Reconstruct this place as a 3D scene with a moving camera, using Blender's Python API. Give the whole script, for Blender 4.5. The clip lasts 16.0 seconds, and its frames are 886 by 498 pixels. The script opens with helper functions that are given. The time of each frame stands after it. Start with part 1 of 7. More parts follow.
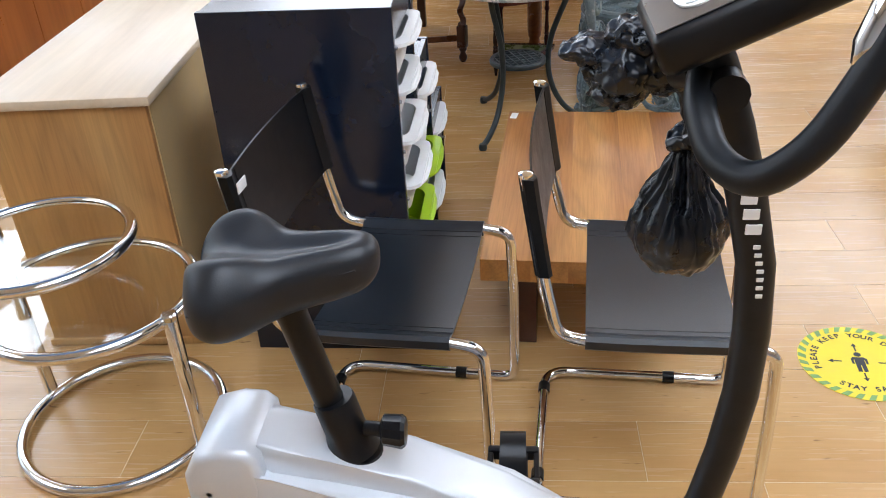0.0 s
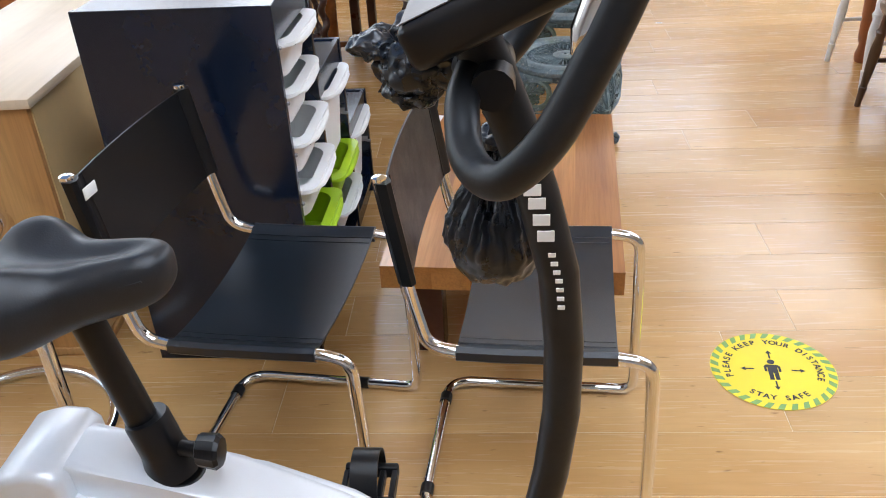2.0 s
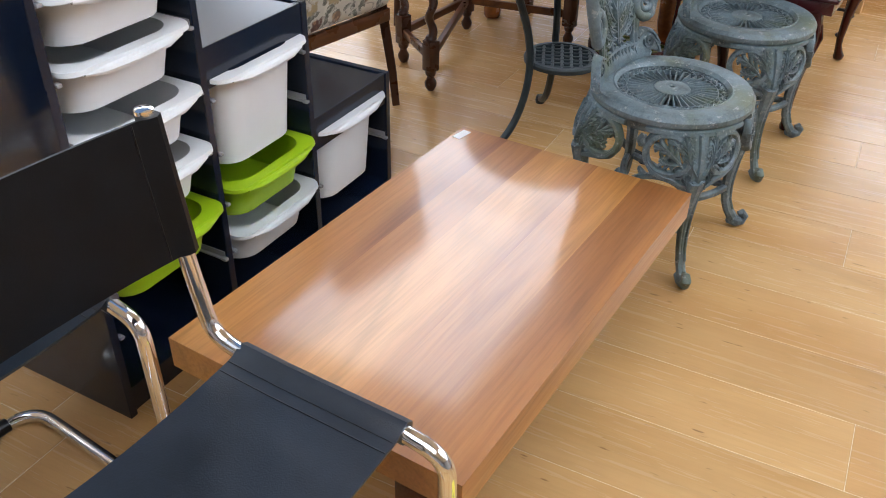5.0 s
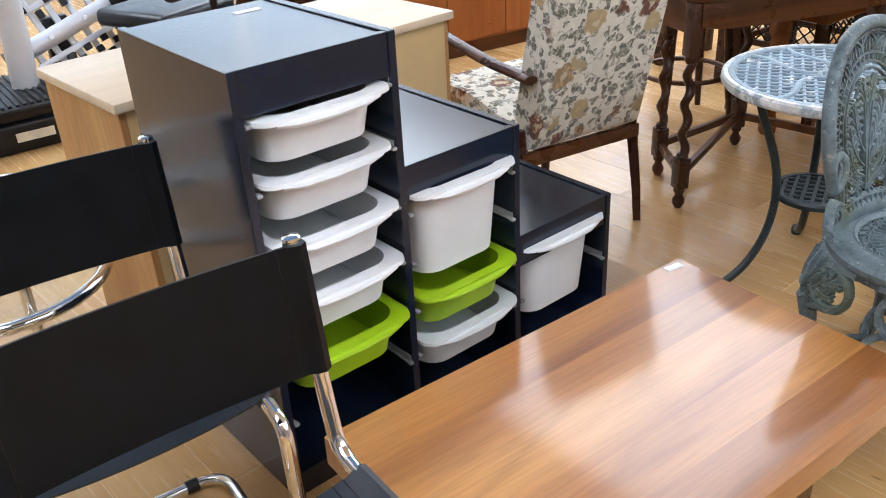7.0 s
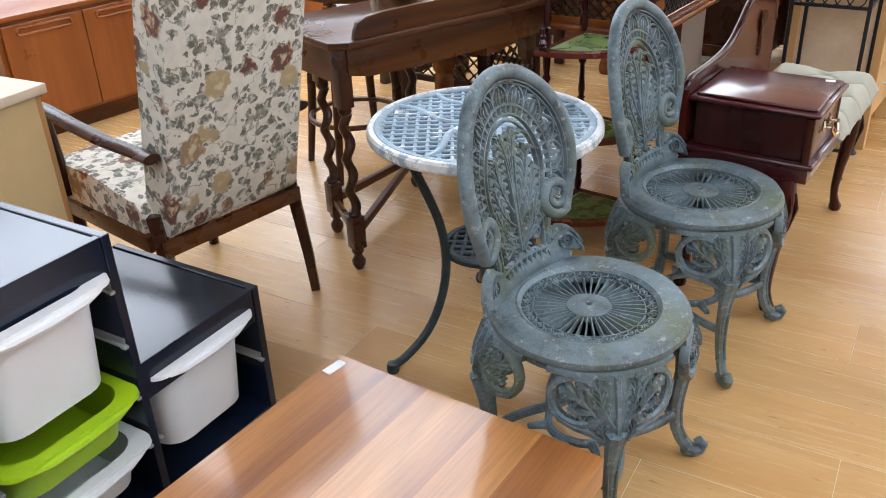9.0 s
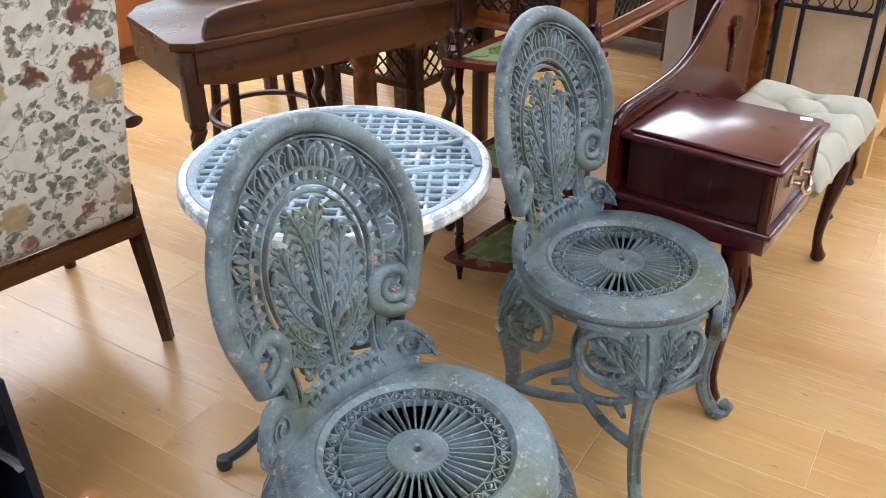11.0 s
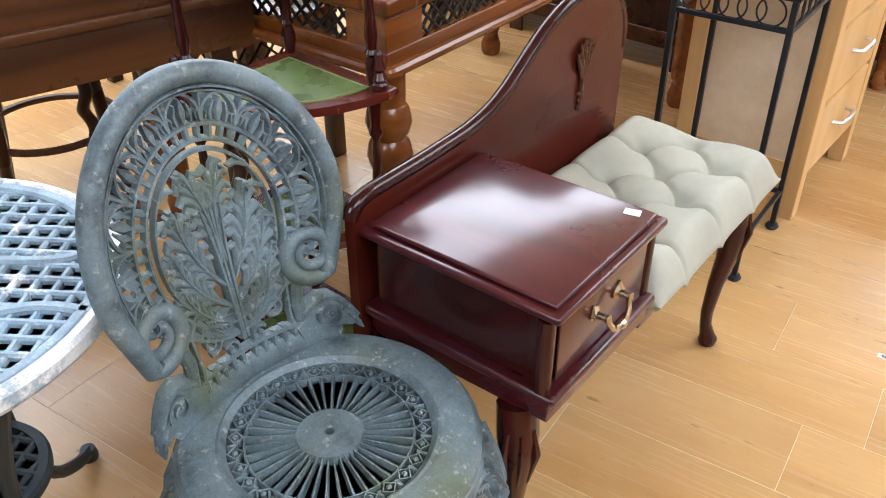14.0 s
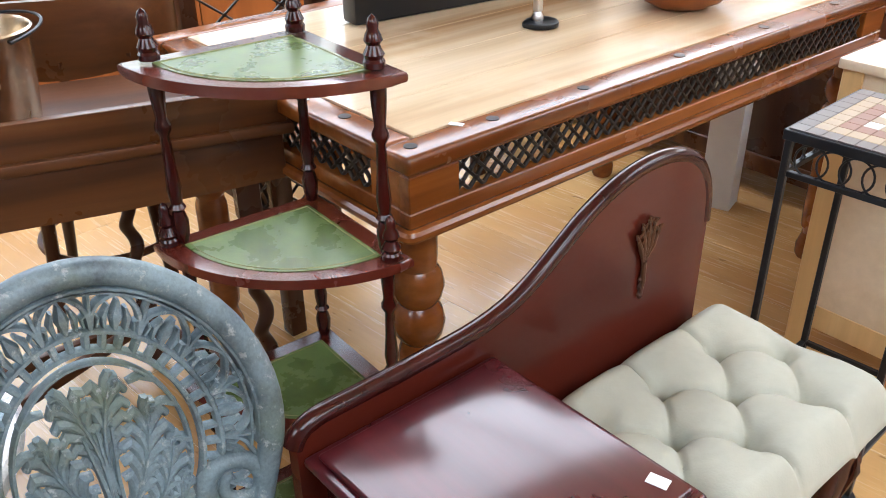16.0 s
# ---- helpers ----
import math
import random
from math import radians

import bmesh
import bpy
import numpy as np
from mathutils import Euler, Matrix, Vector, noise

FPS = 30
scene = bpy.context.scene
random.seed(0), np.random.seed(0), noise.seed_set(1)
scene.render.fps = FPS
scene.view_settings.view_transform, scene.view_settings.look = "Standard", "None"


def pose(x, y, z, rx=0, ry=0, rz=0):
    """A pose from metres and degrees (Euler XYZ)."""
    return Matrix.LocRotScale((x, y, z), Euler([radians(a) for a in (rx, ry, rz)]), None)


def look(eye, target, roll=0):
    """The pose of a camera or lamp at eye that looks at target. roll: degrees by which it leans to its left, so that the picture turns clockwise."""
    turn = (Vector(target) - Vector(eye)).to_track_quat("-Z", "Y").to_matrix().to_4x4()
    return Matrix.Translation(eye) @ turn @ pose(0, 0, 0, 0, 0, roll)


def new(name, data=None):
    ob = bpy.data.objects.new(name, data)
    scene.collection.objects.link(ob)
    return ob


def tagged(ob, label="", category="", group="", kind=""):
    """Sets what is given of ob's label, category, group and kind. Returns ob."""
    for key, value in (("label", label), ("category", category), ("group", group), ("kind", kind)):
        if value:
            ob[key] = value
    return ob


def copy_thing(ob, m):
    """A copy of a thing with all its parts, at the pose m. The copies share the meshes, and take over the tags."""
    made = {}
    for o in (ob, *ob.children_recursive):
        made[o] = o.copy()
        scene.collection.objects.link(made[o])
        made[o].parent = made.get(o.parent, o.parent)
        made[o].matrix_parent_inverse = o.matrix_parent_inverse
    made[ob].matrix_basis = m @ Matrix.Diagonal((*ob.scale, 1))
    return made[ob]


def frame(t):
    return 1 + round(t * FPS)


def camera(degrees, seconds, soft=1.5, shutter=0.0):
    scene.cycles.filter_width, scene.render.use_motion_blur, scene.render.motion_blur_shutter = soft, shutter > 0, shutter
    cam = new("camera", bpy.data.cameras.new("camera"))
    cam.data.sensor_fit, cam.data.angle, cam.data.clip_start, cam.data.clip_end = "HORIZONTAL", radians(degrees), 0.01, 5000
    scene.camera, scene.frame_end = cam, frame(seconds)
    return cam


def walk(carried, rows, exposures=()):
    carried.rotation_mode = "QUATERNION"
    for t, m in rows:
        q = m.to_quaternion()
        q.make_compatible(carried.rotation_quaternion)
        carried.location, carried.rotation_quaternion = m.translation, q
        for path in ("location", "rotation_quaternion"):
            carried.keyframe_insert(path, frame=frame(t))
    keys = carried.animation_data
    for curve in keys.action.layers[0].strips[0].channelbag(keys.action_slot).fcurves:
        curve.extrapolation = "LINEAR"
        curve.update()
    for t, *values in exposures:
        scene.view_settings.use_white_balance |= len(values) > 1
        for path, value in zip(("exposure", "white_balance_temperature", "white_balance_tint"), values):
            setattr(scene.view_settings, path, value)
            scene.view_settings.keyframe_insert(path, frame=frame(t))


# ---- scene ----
cam = camera(54.3, 16.0, 1.0)
PATH = [
    (0, (-0.034, 0.123, 1.455), (-0.223, 1.827, 0.426), -3.4),
    (0.5, (-0.043, 0.12, 1.461), (-0.391, 1.803, 0.437), -4.1),
    (1, (-0.014, 0.13, 1.466), (-0.376, 1.809, 0.442), -4.0),
    (1.5, (0.028, 0.161, 1.441), (-0.24, 1.863, 0.425), -3.8),
    (2, (0.192, 0.202, 1.412), (0.019, 1.913, 0.39), -3.4),
    (2.5, (0.4, 0.258, 1.374), (0.237, 1.964, 0.342), -2.7),
    (2.8, (0.464, 0.346, 1.338), (0.302, 2.045, 0.296), -2.4),
    (3, (0.492, 0.415, 1.312), (0.333, 2.112, 0.265), -1.3),
    (3.2, (0.535, 0.502, 1.296), (0.36, 2.195, 0.247), -1.0),
    (5.3, (0.852, 1.275, 1.274), (-0.085, 2.628, 0.138), 0.4),
    (5.5, (0.886, 1.314, 1.292), (-0.157, 2.588, 0.157), -0.3),
    (6, (0.924, 1.368, 1.323), (-0.29, 2.506, 0.214), -2.2),
    (6.5, (0.94, 1.386, 1.336), (-0.374, 2.495, 0.315), -3.4),
    (7, (0.945, 1.393, 1.345), (-0.412, 2.504, 0.384), -3.1),
    (7.5, (0.962, 1.436, 1.34), (-0.381, 2.581, 0.4), -2.9),
    (8, (0.999, 1.541, 1.334), (-0.183, 2.854, 0.396), -3.0),
    (8.5, (0.969, 1.688, 1.327), (-0.035, 3.14, 0.387), -2.7),
    (9, (0.884, 1.824, 1.329), (-0.046, 3.324, 0.387), -2.5),
    (9.2, (0.866, 1.873, 1.328), (-0.051, 3.379, 0.383), -2.4),
    (11.3, (0.904, 2.549, 1.285), (-0.053, 3.962, 0.242), -0.5),
    (11.5, (0.913, 2.598, 1.286), (-0.053, 3.996, 0.229), -0.4),
    (12, (0.981, 2.753, 1.276), (-0.003, 4.126, 0.205), 0.4),
    (12.5, (1.033, 2.876, 1.28), (0.032, 4.228, 0.197), 0.6),
    (13, (1.003, 3.014, 1.274), (-0.009, 4.348, 0.18), -0.1),
    (13.5, (0.954, 3.158, 1.252), (-0.027, 4.502, 0.142), -0.8),
    (14, (0.973, 3.262, 1.25), (0.041, 4.624, 0.12), -0.3),
    (14.5, (1.066, 3.399, 1.252), (0.1, 4.732, 0.116), 1.1),
    (15, (1.06, 3.499, 1.264), (-0.05, 4.718, 0.131), -0.3),
    (15.5, (0.966, 3.594, 1.261), (-0.218, 4.792, 0.183), -1.1),
    (16, (0.935, 3.641, 1.267), (-0.313, 4.856, 0.285), -0.8),
]
# the clip's camera opens up a little over the darker furniture
EXPOSURES = ((0, 0.55), (2.0, 0.58), (2.6, 0.43), (3.2, 0.45), (5.3, 0.66), (7.5, 0.75), (9.2, 0.71), (12.0, 1.07), (14.0, 1.0), (15.0, 0.64), (16.0, 1.02))
walk(cam, [(t, look(eye, target, roll)) for t, eye, target, roll in PATH], EXPOSURES)

# ---- world and light ----
world = bpy.data.worlds.new("world")
scene.world = world
world.use_nodes = True
wn = world.node_tree
sky = wn.nodes.new("ShaderNodeTexSky")
sky.sky_type, sky.sun_disc = "NISHITA", False
sky.sun_elevation, sky.sun_rotation = radians(35), radians(160)
wn.links.new(sky.outputs[0], wn.nodes["Background"].inputs[0])
wn.nodes["Background"].inputs[1].default_value = 0.15
LAMP_POWER = 4.0
# daylight in the long west window
day = bpy.data.lights.new("daylight", "AREA")
day.shape, day.size, day.size_y, day.energy, day.color = "RECTANGLE", 1.86, 8.9, 38.0, (0.78, 0.89, 1.0)
tagged(new("window_daylight", day), "daylight entering by the long window", "daylight", kind="structure").matrix_basis = pose(-6.05, 6.5, 1.9, 0, -90, 0)


# ---- building helpers ----
def finish(bm, sharp=0.6):
    bmesh.ops.recalc_face_normals(bm, faces=bm.faces)
    for f in bm.faces:
        f.smooth = True
    for e in bm.edges:
        if len(e.link_faces) == 2 and e.calc_face_angle(0) > sharp:
            e.smooth = False


def thing(name, m, label, category, group="", kind=""):
    ob = new(name)
    ob.empty_display_size = 0.05
    ob.matrix_basis = m
    return tagged(ob, label, category, group, kind)


def part(name, bm, material, parent=None, label="", sharp=0.6):
    """Links a bmesh as one mesh object under a thing or a part."""
    finish(bm, sharp)
    me = bpy.data.meshes.new(name)
    bm.to_mesh(me)
    bm.free()
    me.materials.append(material)
    ob = new(name, me)
    ob.parent = parent
    if label:
        ob["label"] = label
    return ob


def again(name, mesh, parent, m, label=""):
    ob = new(name, mesh)
    ob.parent = parent
    ob.matrix_basis = m
    if label:
        ob["label"] = label
    return ob


def box(bm, x0, x1, y0, y1, z0, z1, bev=0.0, m=None, seg=2):
    mat = Matrix.Translation(((x0 + x1) / 2, (y0 + y1) / 2, (z0 + z1) / 2)) @ Matrix.Diagonal((x1 - x0, y1 - y0, z1 - z0, 1))
    made = bmesh.ops.create_cube(bm, size=1.0, matrix=(m @ mat) if m else mat)
    if bev:
        edges = list({e for v in made["verts"] for e in v.link_edges})
        bmesh.ops.bevel(bm, geom=edges, offset=bev, segments=seg, profile=0.5, affect="EDGES")
    return bm


def B():
    return bmesh.new()


def rings(bm, loops, closed=False, caps=True):
    """Skins a list of loops of equal length."""
    vs = [[bm.verts.new(p) for p in loop] for loop in loops]
    n = len(vs[0])
    pairs = list(zip(vs, vs[1:])) + ([(vs[-1], vs[0])] if closed else [])
    for a, b in pairs:
        for i in range(n):
            j = (i + 1) % n
            bm.faces.new((a[i], a[j], b[j], b[i]))
    if caps and not closed:
        bm.faces.new(list(reversed(vs[0])))
        bm.faces.new(vs[-1])
    return bm


def lathe(bm, prof, seg=20, at=(0, 0, 0), m=None):
    loops = []
    for r, z in prof:
        r = max(r, 0.0004)
        loop = [Vector((at[0] + r * math.cos(a), at[1] + r * math.sin(a), at[2] + z)) for a in [2 * math.pi * k / seg for k in range(seg)]]
        loops.append([m @ p for p in loop] if m else loop)
    return rings(bm, loops)


def bent(pts, radius=0.04, n=6, closed=False):
    """A path with its corners rounded."""
    pts = [Vector(p) for p in pts]
    out = []
    for i, p in enumerate(pts):
        if not closed and i in (0, len(pts) - 1):
            out.append(p)
            continue
        a, b = pts[i - 1] - p, pts[(i + 1) % len(pts)] - p
        d = min(radius, a.length * 0.49, b.length * 0.49)
        s, e = p + a.normalized() * d, p + b.normalized() * d
        for k in range(n + 1):
            t = k / n
            out.append((1 - t) ** 2 * s + 2 * t * (1 - t) * p + t * t * e)
    return out


def tube(bm, pts, r, seg=12, closed=False, flat=1.0, caps=True):
    """A tube along a path; r a number or one radius a point."""
    pts = [Vector(p) for p in pts]
    n = len(pts)
    rr = r if isinstance(r, (list, tuple)) else [r] * n
    tang = []
    for i in range(n):
        a = pts[(i - 1) % n] if (closed or i) else pts[0]
        b = pts[(i + 1) % n] if (closed or i < n - 1) else pts[-1]
        tang.append((b - a).normalized())
    up = Vector((0, 0, 1)) if abs(tang[0].z) < 0.9 else Vector((1, 0, 0))
    u = (up - tang[0] * up.dot(tang[0])).normalized()
    loops = []
    for i in range(n):
        u = (u - tang[i] * u.dot(tang[i])).normalized()
        w = tang[i].cross(u)
        loops.append([pts[i] + (u * math.cos(a) * flat + w * math.sin(a)) * rr[i] for a in [2 * math.pi * k / seg for k in range(seg)]])
    return rings(bm, loops, closed, caps)


def prism(bm, poly, z0, z1, bev=0.0, m=None):
    """A flat outline in x, y given thickness."""
    top = [bm.verts.new((m @ Vector((x, y, z1))) if m else (x, y, z1)) for x, y in poly]
    bot = [bm.verts.new((m @ Vector((x, y, z0))) if m else (x, y, z0)) for x, y in poly]
    ft = bm.faces.new(top)
    fb = bm.faces.new(list(reversed(bot)))
    n = len(poly)
    for i in range(n):
        j = (i + 1) % n
        bm.faces.new((top[i], bot[i], bot[j], top[j]))
    if bev:
        bmesh.ops.bevel(bm, geom=list(ft.edges) + list(fb.edges), offset=bev, segments=2, profile=0.5, affect="EDGES")
    return bm


def ribbon(bm, pts, w, t, f, closed=False, round_=0.5):
    """A cast bar along a flat path, laid on the surface f(u, v, out)."""
    n = len(pts)
    ww = w if isinstance(w, (list, tuple)) else [w] * n
    loops = []
    for i in range(n):
        a = pts[(i - 1) % n] if (closed or i) else pts[0]
        b = pts[(i + 1) % n] if (closed or i < n - 1) else pts[-1]
        dx, dy = b[0] - a[0], b[1] - a[1]
        ll = math.hypot(dx, dy) or 1
        nx, ny = -dy / ll, dx / ll
        h = ww[i] / 2
        x, y = pts[i]
        loops.append([f(x + nx * h * k, y + ny * h * k, o * t) for k, o in ((-1, -0.5), (-1, 0.15), (-round_, 0.5), (round_, 0.5), (1, 0.15), (1, -0.5))])
    return rings(bm, loops, closed)


def arc(cx, cy, r, a0, a1, n, ry=None):
    return [(cx + r * math.cos(radians(a0 + (a1 - a0) * k / n)), cy + (ry or r) * math.sin(radians(a0 + (a1 - a0) * k / n))) for k in range(n + 1)]


# ---- materials ----
def nodes_of(name):
    m = bpy.data.materials.new(name)
    m.use_nodes = True
    nt = m.node_tree
    return m, nt, nt.nodes["Principled BSDF"]


def nd(nt, kind, **kw):
    n = nt.nodes.new("ShaderNode" + kind)
    for k, v in kw.items():
        n.inputs[k.replace("_", " ")].default_value = v
    return n


def ramp(nt, src, stops):
    r = nt.nodes.new("ShaderNodeValToRGB")
    el = r.color_ramp.elements
    while len(el) < len(stops):
        el.new(0.5)
    for e, (p, c) in zip(el, stops):
        e.position, e.color = p, (*c, 1) if len(c) == 3 else c
    nt.links.new(src, r.inputs[0])
    return r.outputs[0]


def mix(nt, fac, a, b, mode="MIX"):
    n = nt.nodes.new("ShaderNodeMix")
    n.data_type, n.blend_type = "RGBA", mode
    for sock, v in ((n.inputs[0], fac), (n.inputs[6], a), (n.inputs[7], b)):
        if isinstance(v, (int, float)):
            sock.default_value = v
        elif isinstance(v, tuple):
            sock.default_value = (*v, 1)
        else:
            nt.links.new(v, sock)
    return n.outputs[2]


def grey(v):
    return (v, v, v)


def coords(nt, scale=(1, 1, 1), rnd=False, turn=(0, 0, 0)):
    tc = nt.nodes.new("ShaderNodeTexCoord")
    mp = nt.nodes.new("ShaderNodeMapping")
    mp.inputs["Scale"].default_value = scale
    mp.inputs["Rotation"].default_value = [radians(a) for a in turn]
    src = tc.outputs["Object"]
    if rnd:
        oi = nt.nodes.new("ShaderNodeObjectInfo")
        mul = nt.nodes.new("ShaderNodeVectorMath")
        mul.operation = "SCALE"
        mul.inputs[0].default_value = (7.3, 11.1, 3.7)
        nt.links.new(oi.outputs["Random"], mul.inputs["Scale"])
        add = nt.nodes.new("ShaderNodeVectorMath")
        nt.links.new(src, add.inputs[0])
        nt.links.new(mul.outputs[0], add.inputs[1])
        src = add.outputs[0]
    nt.links.new(src, mp.inputs[0])
    return mp.outputs[0]


def noise_(nt, vec, scale, detail=4, rough=0.55, distort=0.0):
    n = nd(nt, "TexNoise", Scale=scale, Detail=detail, Roughness=rough, Distortion=distort)
    nt.links.new(vec, n.inputs["Vector"])
    return n.outputs["Fac"]


def bump(nt, bsdf, height, strength=0.2, dist=0.002):
    b = nd(nt, "Bump", Strength=strength, Distance=dist)
    nt.links.new(height, b.inputs["Height"])
    nt.links.new(b.outputs[0], bsdf.inputs["Normal"])


def wood(name, dark, mid, light, along=0, grain=9.0, rough=0.35, coat=0.0, rnd=False, fine=0.5, wear=0.0, knots=0.0, coat_rough=0.12, spec=0.5):
    """Sawn wood with its grain along one axis of the object."""
    m, nt, b = nodes_of(name)
    sc = [grain, grain, grain]
    sc[along] = grain * 0.09
    v = coords(nt, sc, rnd)
    broad = noise_(nt, v, 0.9, 3, 0.5, 1.2)
    col = ramp(nt, broad, ((0.28, dark), (0.5, mid), (0.72, light)))
    sc2 = [grain * 9] * 3
    sc2[along] = grain * 0.5
    streak = noise_(nt, coords(nt, sc2, rnd), 1.0, 4, 0.6)
    col = mix(nt, fine, col, ramp(nt, streak, ((0.3, grey(0.55)), (0.7, grey(1.0)))), "MULTIPLY")
    if knots:
        vo = nd(nt, "TexVoronoi", Scale=1.0)
        ks = [4.5, 4.5, 4.5]
        ks[along] = 2.0
        nt.links.new(coords(nt, ks, rnd), vo.inputs["Vector"])
        col = mix(nt, ramp(nt, vo.outputs["Distance"], ((0.03, grey(knots)), (0.1, grey(0)))), col, dark)
    blot = noise_(nt, coords(nt, (3, 3, 3), rnd), 1.3, 5, 0.6)
    if wear:
        col = mix(nt, ramp(nt, blot, ((0.56, grey(0)), (0.7, grey(wear)))), col, light)
    nt.links.new(col, b.inputs["Base Color"])
    nt.links.new(ramp(nt, blot, ((0.3, grey(rough * 0.8)), (0.7, grey(min(1, rough * 1.25))))), b.inputs["Roughness"])
    b.inputs["Coat Weight"].default_value = coat
    b.inputs["Coat Roughness"].default_value = coat_rough
    b.inputs["Specular IOR Level"].default_value = spec
    bump(nt, b, streak, 0.12, 0.001)
    return m


def figured(name, dark, mid, light, along, grain, fine, rough, coat, coat_rough, tone, flecks=0.0):
    """Boards with arched growth rings, fine pores and a tone that differs from board to board."""
    m, nt, b = nodes_of(name)
    sc = [grain, grain, grain]
    sc[along] = grain * 0.16
    v = coords(nt, sc, True)
    field = noise_(nt, v, 0.55, 2, 0.45, 0.5)
    times = nt.nodes.new("ShaderNodeMath")
    times.operation = "MULTIPLY"
    times.inputs[1].default_value = 13.0
    nt.links.new(field, times.inputs[0])
    fold = nt.nodes.new("ShaderNodeMath")
    fold.operation = "PINGPONG"
    fold.inputs[1].default_value = 1.0
    nt.links.new(times.outputs[0], fold.inputs[0])
    broad = noise_(nt, v, 0.4, 3, 0.5, 0.8)
    col = ramp(nt, broad, ((0.3, dark), (0.5, mid), (0.7, light)))
    rings_ = ramp(nt, fold.outputs[0], ((0.0, grey(0.66)), (0.35, grey(0.95)), (1.0, grey(1.0))))
    col = mix(nt, fine, col, rings_, "MULTIPLY")
    sc2 = [grain * 24] * 3
    sc2[along] = grain * 0.9
    pore = noise_(nt, coords(nt, sc2, True), 1.0, 3, 0.6)
    col = mix(nt, fine, col, ramp(nt, pore, ((0.32, grey(0.6)), (0.6, grey(1.0)))), "MULTIPLY")
    oi = nt.nodes.new("ShaderNodeObjectInfo")
    col = mix(nt, tone, col, ramp(nt, oi.outputs["Random"], ((0.0, grey(0.62)), (0.35, grey(0.95)), (1.0, (1.0, 0.98, 0.94)))), "MULTIPLY")
    if flecks:
        sf = [70.0, 70.0, 70.0]
        sf[along] = 16.0
        mote = noise_(nt, coords(nt, sf, True), 1.0, 2, 0.5)
        col = mix(nt, ramp(nt, mote, ((0.70, grey(0)), (0.76, grey(flecks)))), col, (0.22, 0.12, 0.05))
        worn = noise_(nt, coords(nt, (2.5, 5, 3), True), 1.0, 4, 0.6)
        col = mix(nt, 0.5, col, ramp(nt, worn, ((0.3, (0.80, 0.74, 0.66)), (0.6, grey(1.0)))), "MULTIPLY")
    nt.links.new(col, b.inputs["Base Color"])
    nt.links.new(ramp(nt, pore, ((0.3, grey(rough * 1.1)), (0.7, grey(rough * 0.92)))), b.inputs["Roughness"])
    b.inputs["Coat Weight"].default_value = coat
    b.inputs["Coat Roughness"].default_value = coat_rough
    bump(nt, b, pore, 0.06, 0.001)
    return m


def plain(name, col, rough=0.4, metal=0.0, var=0.12, scale=14.0, bumpy=0.05, coat=0.0, spec=0.5, fine=220.0, rvar=0.2):
    """Paint, plastic or metal with slight marks at two scales."""
    m, nt, b = nodes_of(name)
    v = coords(nt)
    n1, n2 = noise_(nt, v, scale, 5, 0.6), noise_(nt, v, fine, 2, 0.5)
    lo, hi = tuple(c * (1 - var) for c in col), tuple(min(1, c * (1 + var)) for c in col)
    nt.links.new(ramp(nt, n1, ((0.3, lo), (0.7, hi))), b.inputs["Base Color"])
    nt.links.new(ramp(nt, n1, ((0.25, grey(rough * (1 - rvar))), (0.75, grey(min(1, rough * (1 + rvar)))))), b.inputs["Roughness"])
    b.inputs["Metallic"].default_value = metal
    b.inputs["Coat Weight"].default_value = coat
    b.inputs["Specular IOR Level"].default_value = spec
    if bumpy:
        bump(nt, b, n2, bumpy, 0.001)
    return m


def glow(name, col, power):
    m, nt, b = nodes_of(name)
    b.inputs["Base Color"].default_value = (*col, 1)
    b.inputs["Emission Color"].default_value = (*col, 1)
    b.inputs["Emission Strength"].default_value = power
    return m


def patina(name, base, dark, green, pale, pale_from, flake=38):
    """Painted cast metal, weathered at two scales."""
    m, nt, b = nodes_of(name)
    v = coords(nt)
    n1, n2, n3 = noise_(nt, v, 14, 8, 0.72), noise_(nt, v, flake, 6, 0.7), noise_(nt, v, 6, 4)
    n4 = noise_(nt, v, 260, 3, 0.6)
    col = ramp(nt, n1, ((0.34, dark), (0.49, base), (0.7, tuple(c * 1.5 for c in base))))
    col = mix(nt, ramp(nt, n3, ((0.52, grey(0)), (0.68, grey(0.8)))), col, green)
    col = mix(nt, ramp(nt, n2, ((pale_from, grey(0)), (pale_from + 0.08, grey(0.85)))), col, pale)
    col = mix(nt, 0.3, col, ramp(nt, n4, ((0.35, grey(0.45)), (0.6, grey(1.0)))), "MULTIPLY")
    nt.links.new(col, b.inputs["Base Color"])
    nt.links.new(ramp(nt, n1, ((0.3, grey(0.38)), (0.7, grey(0.62)))), b.inputs["Roughness"])
    b.inputs["Metallic"].default_value = 0.15
    bump(nt, b, n4, 0.3, 0.001)
    return m


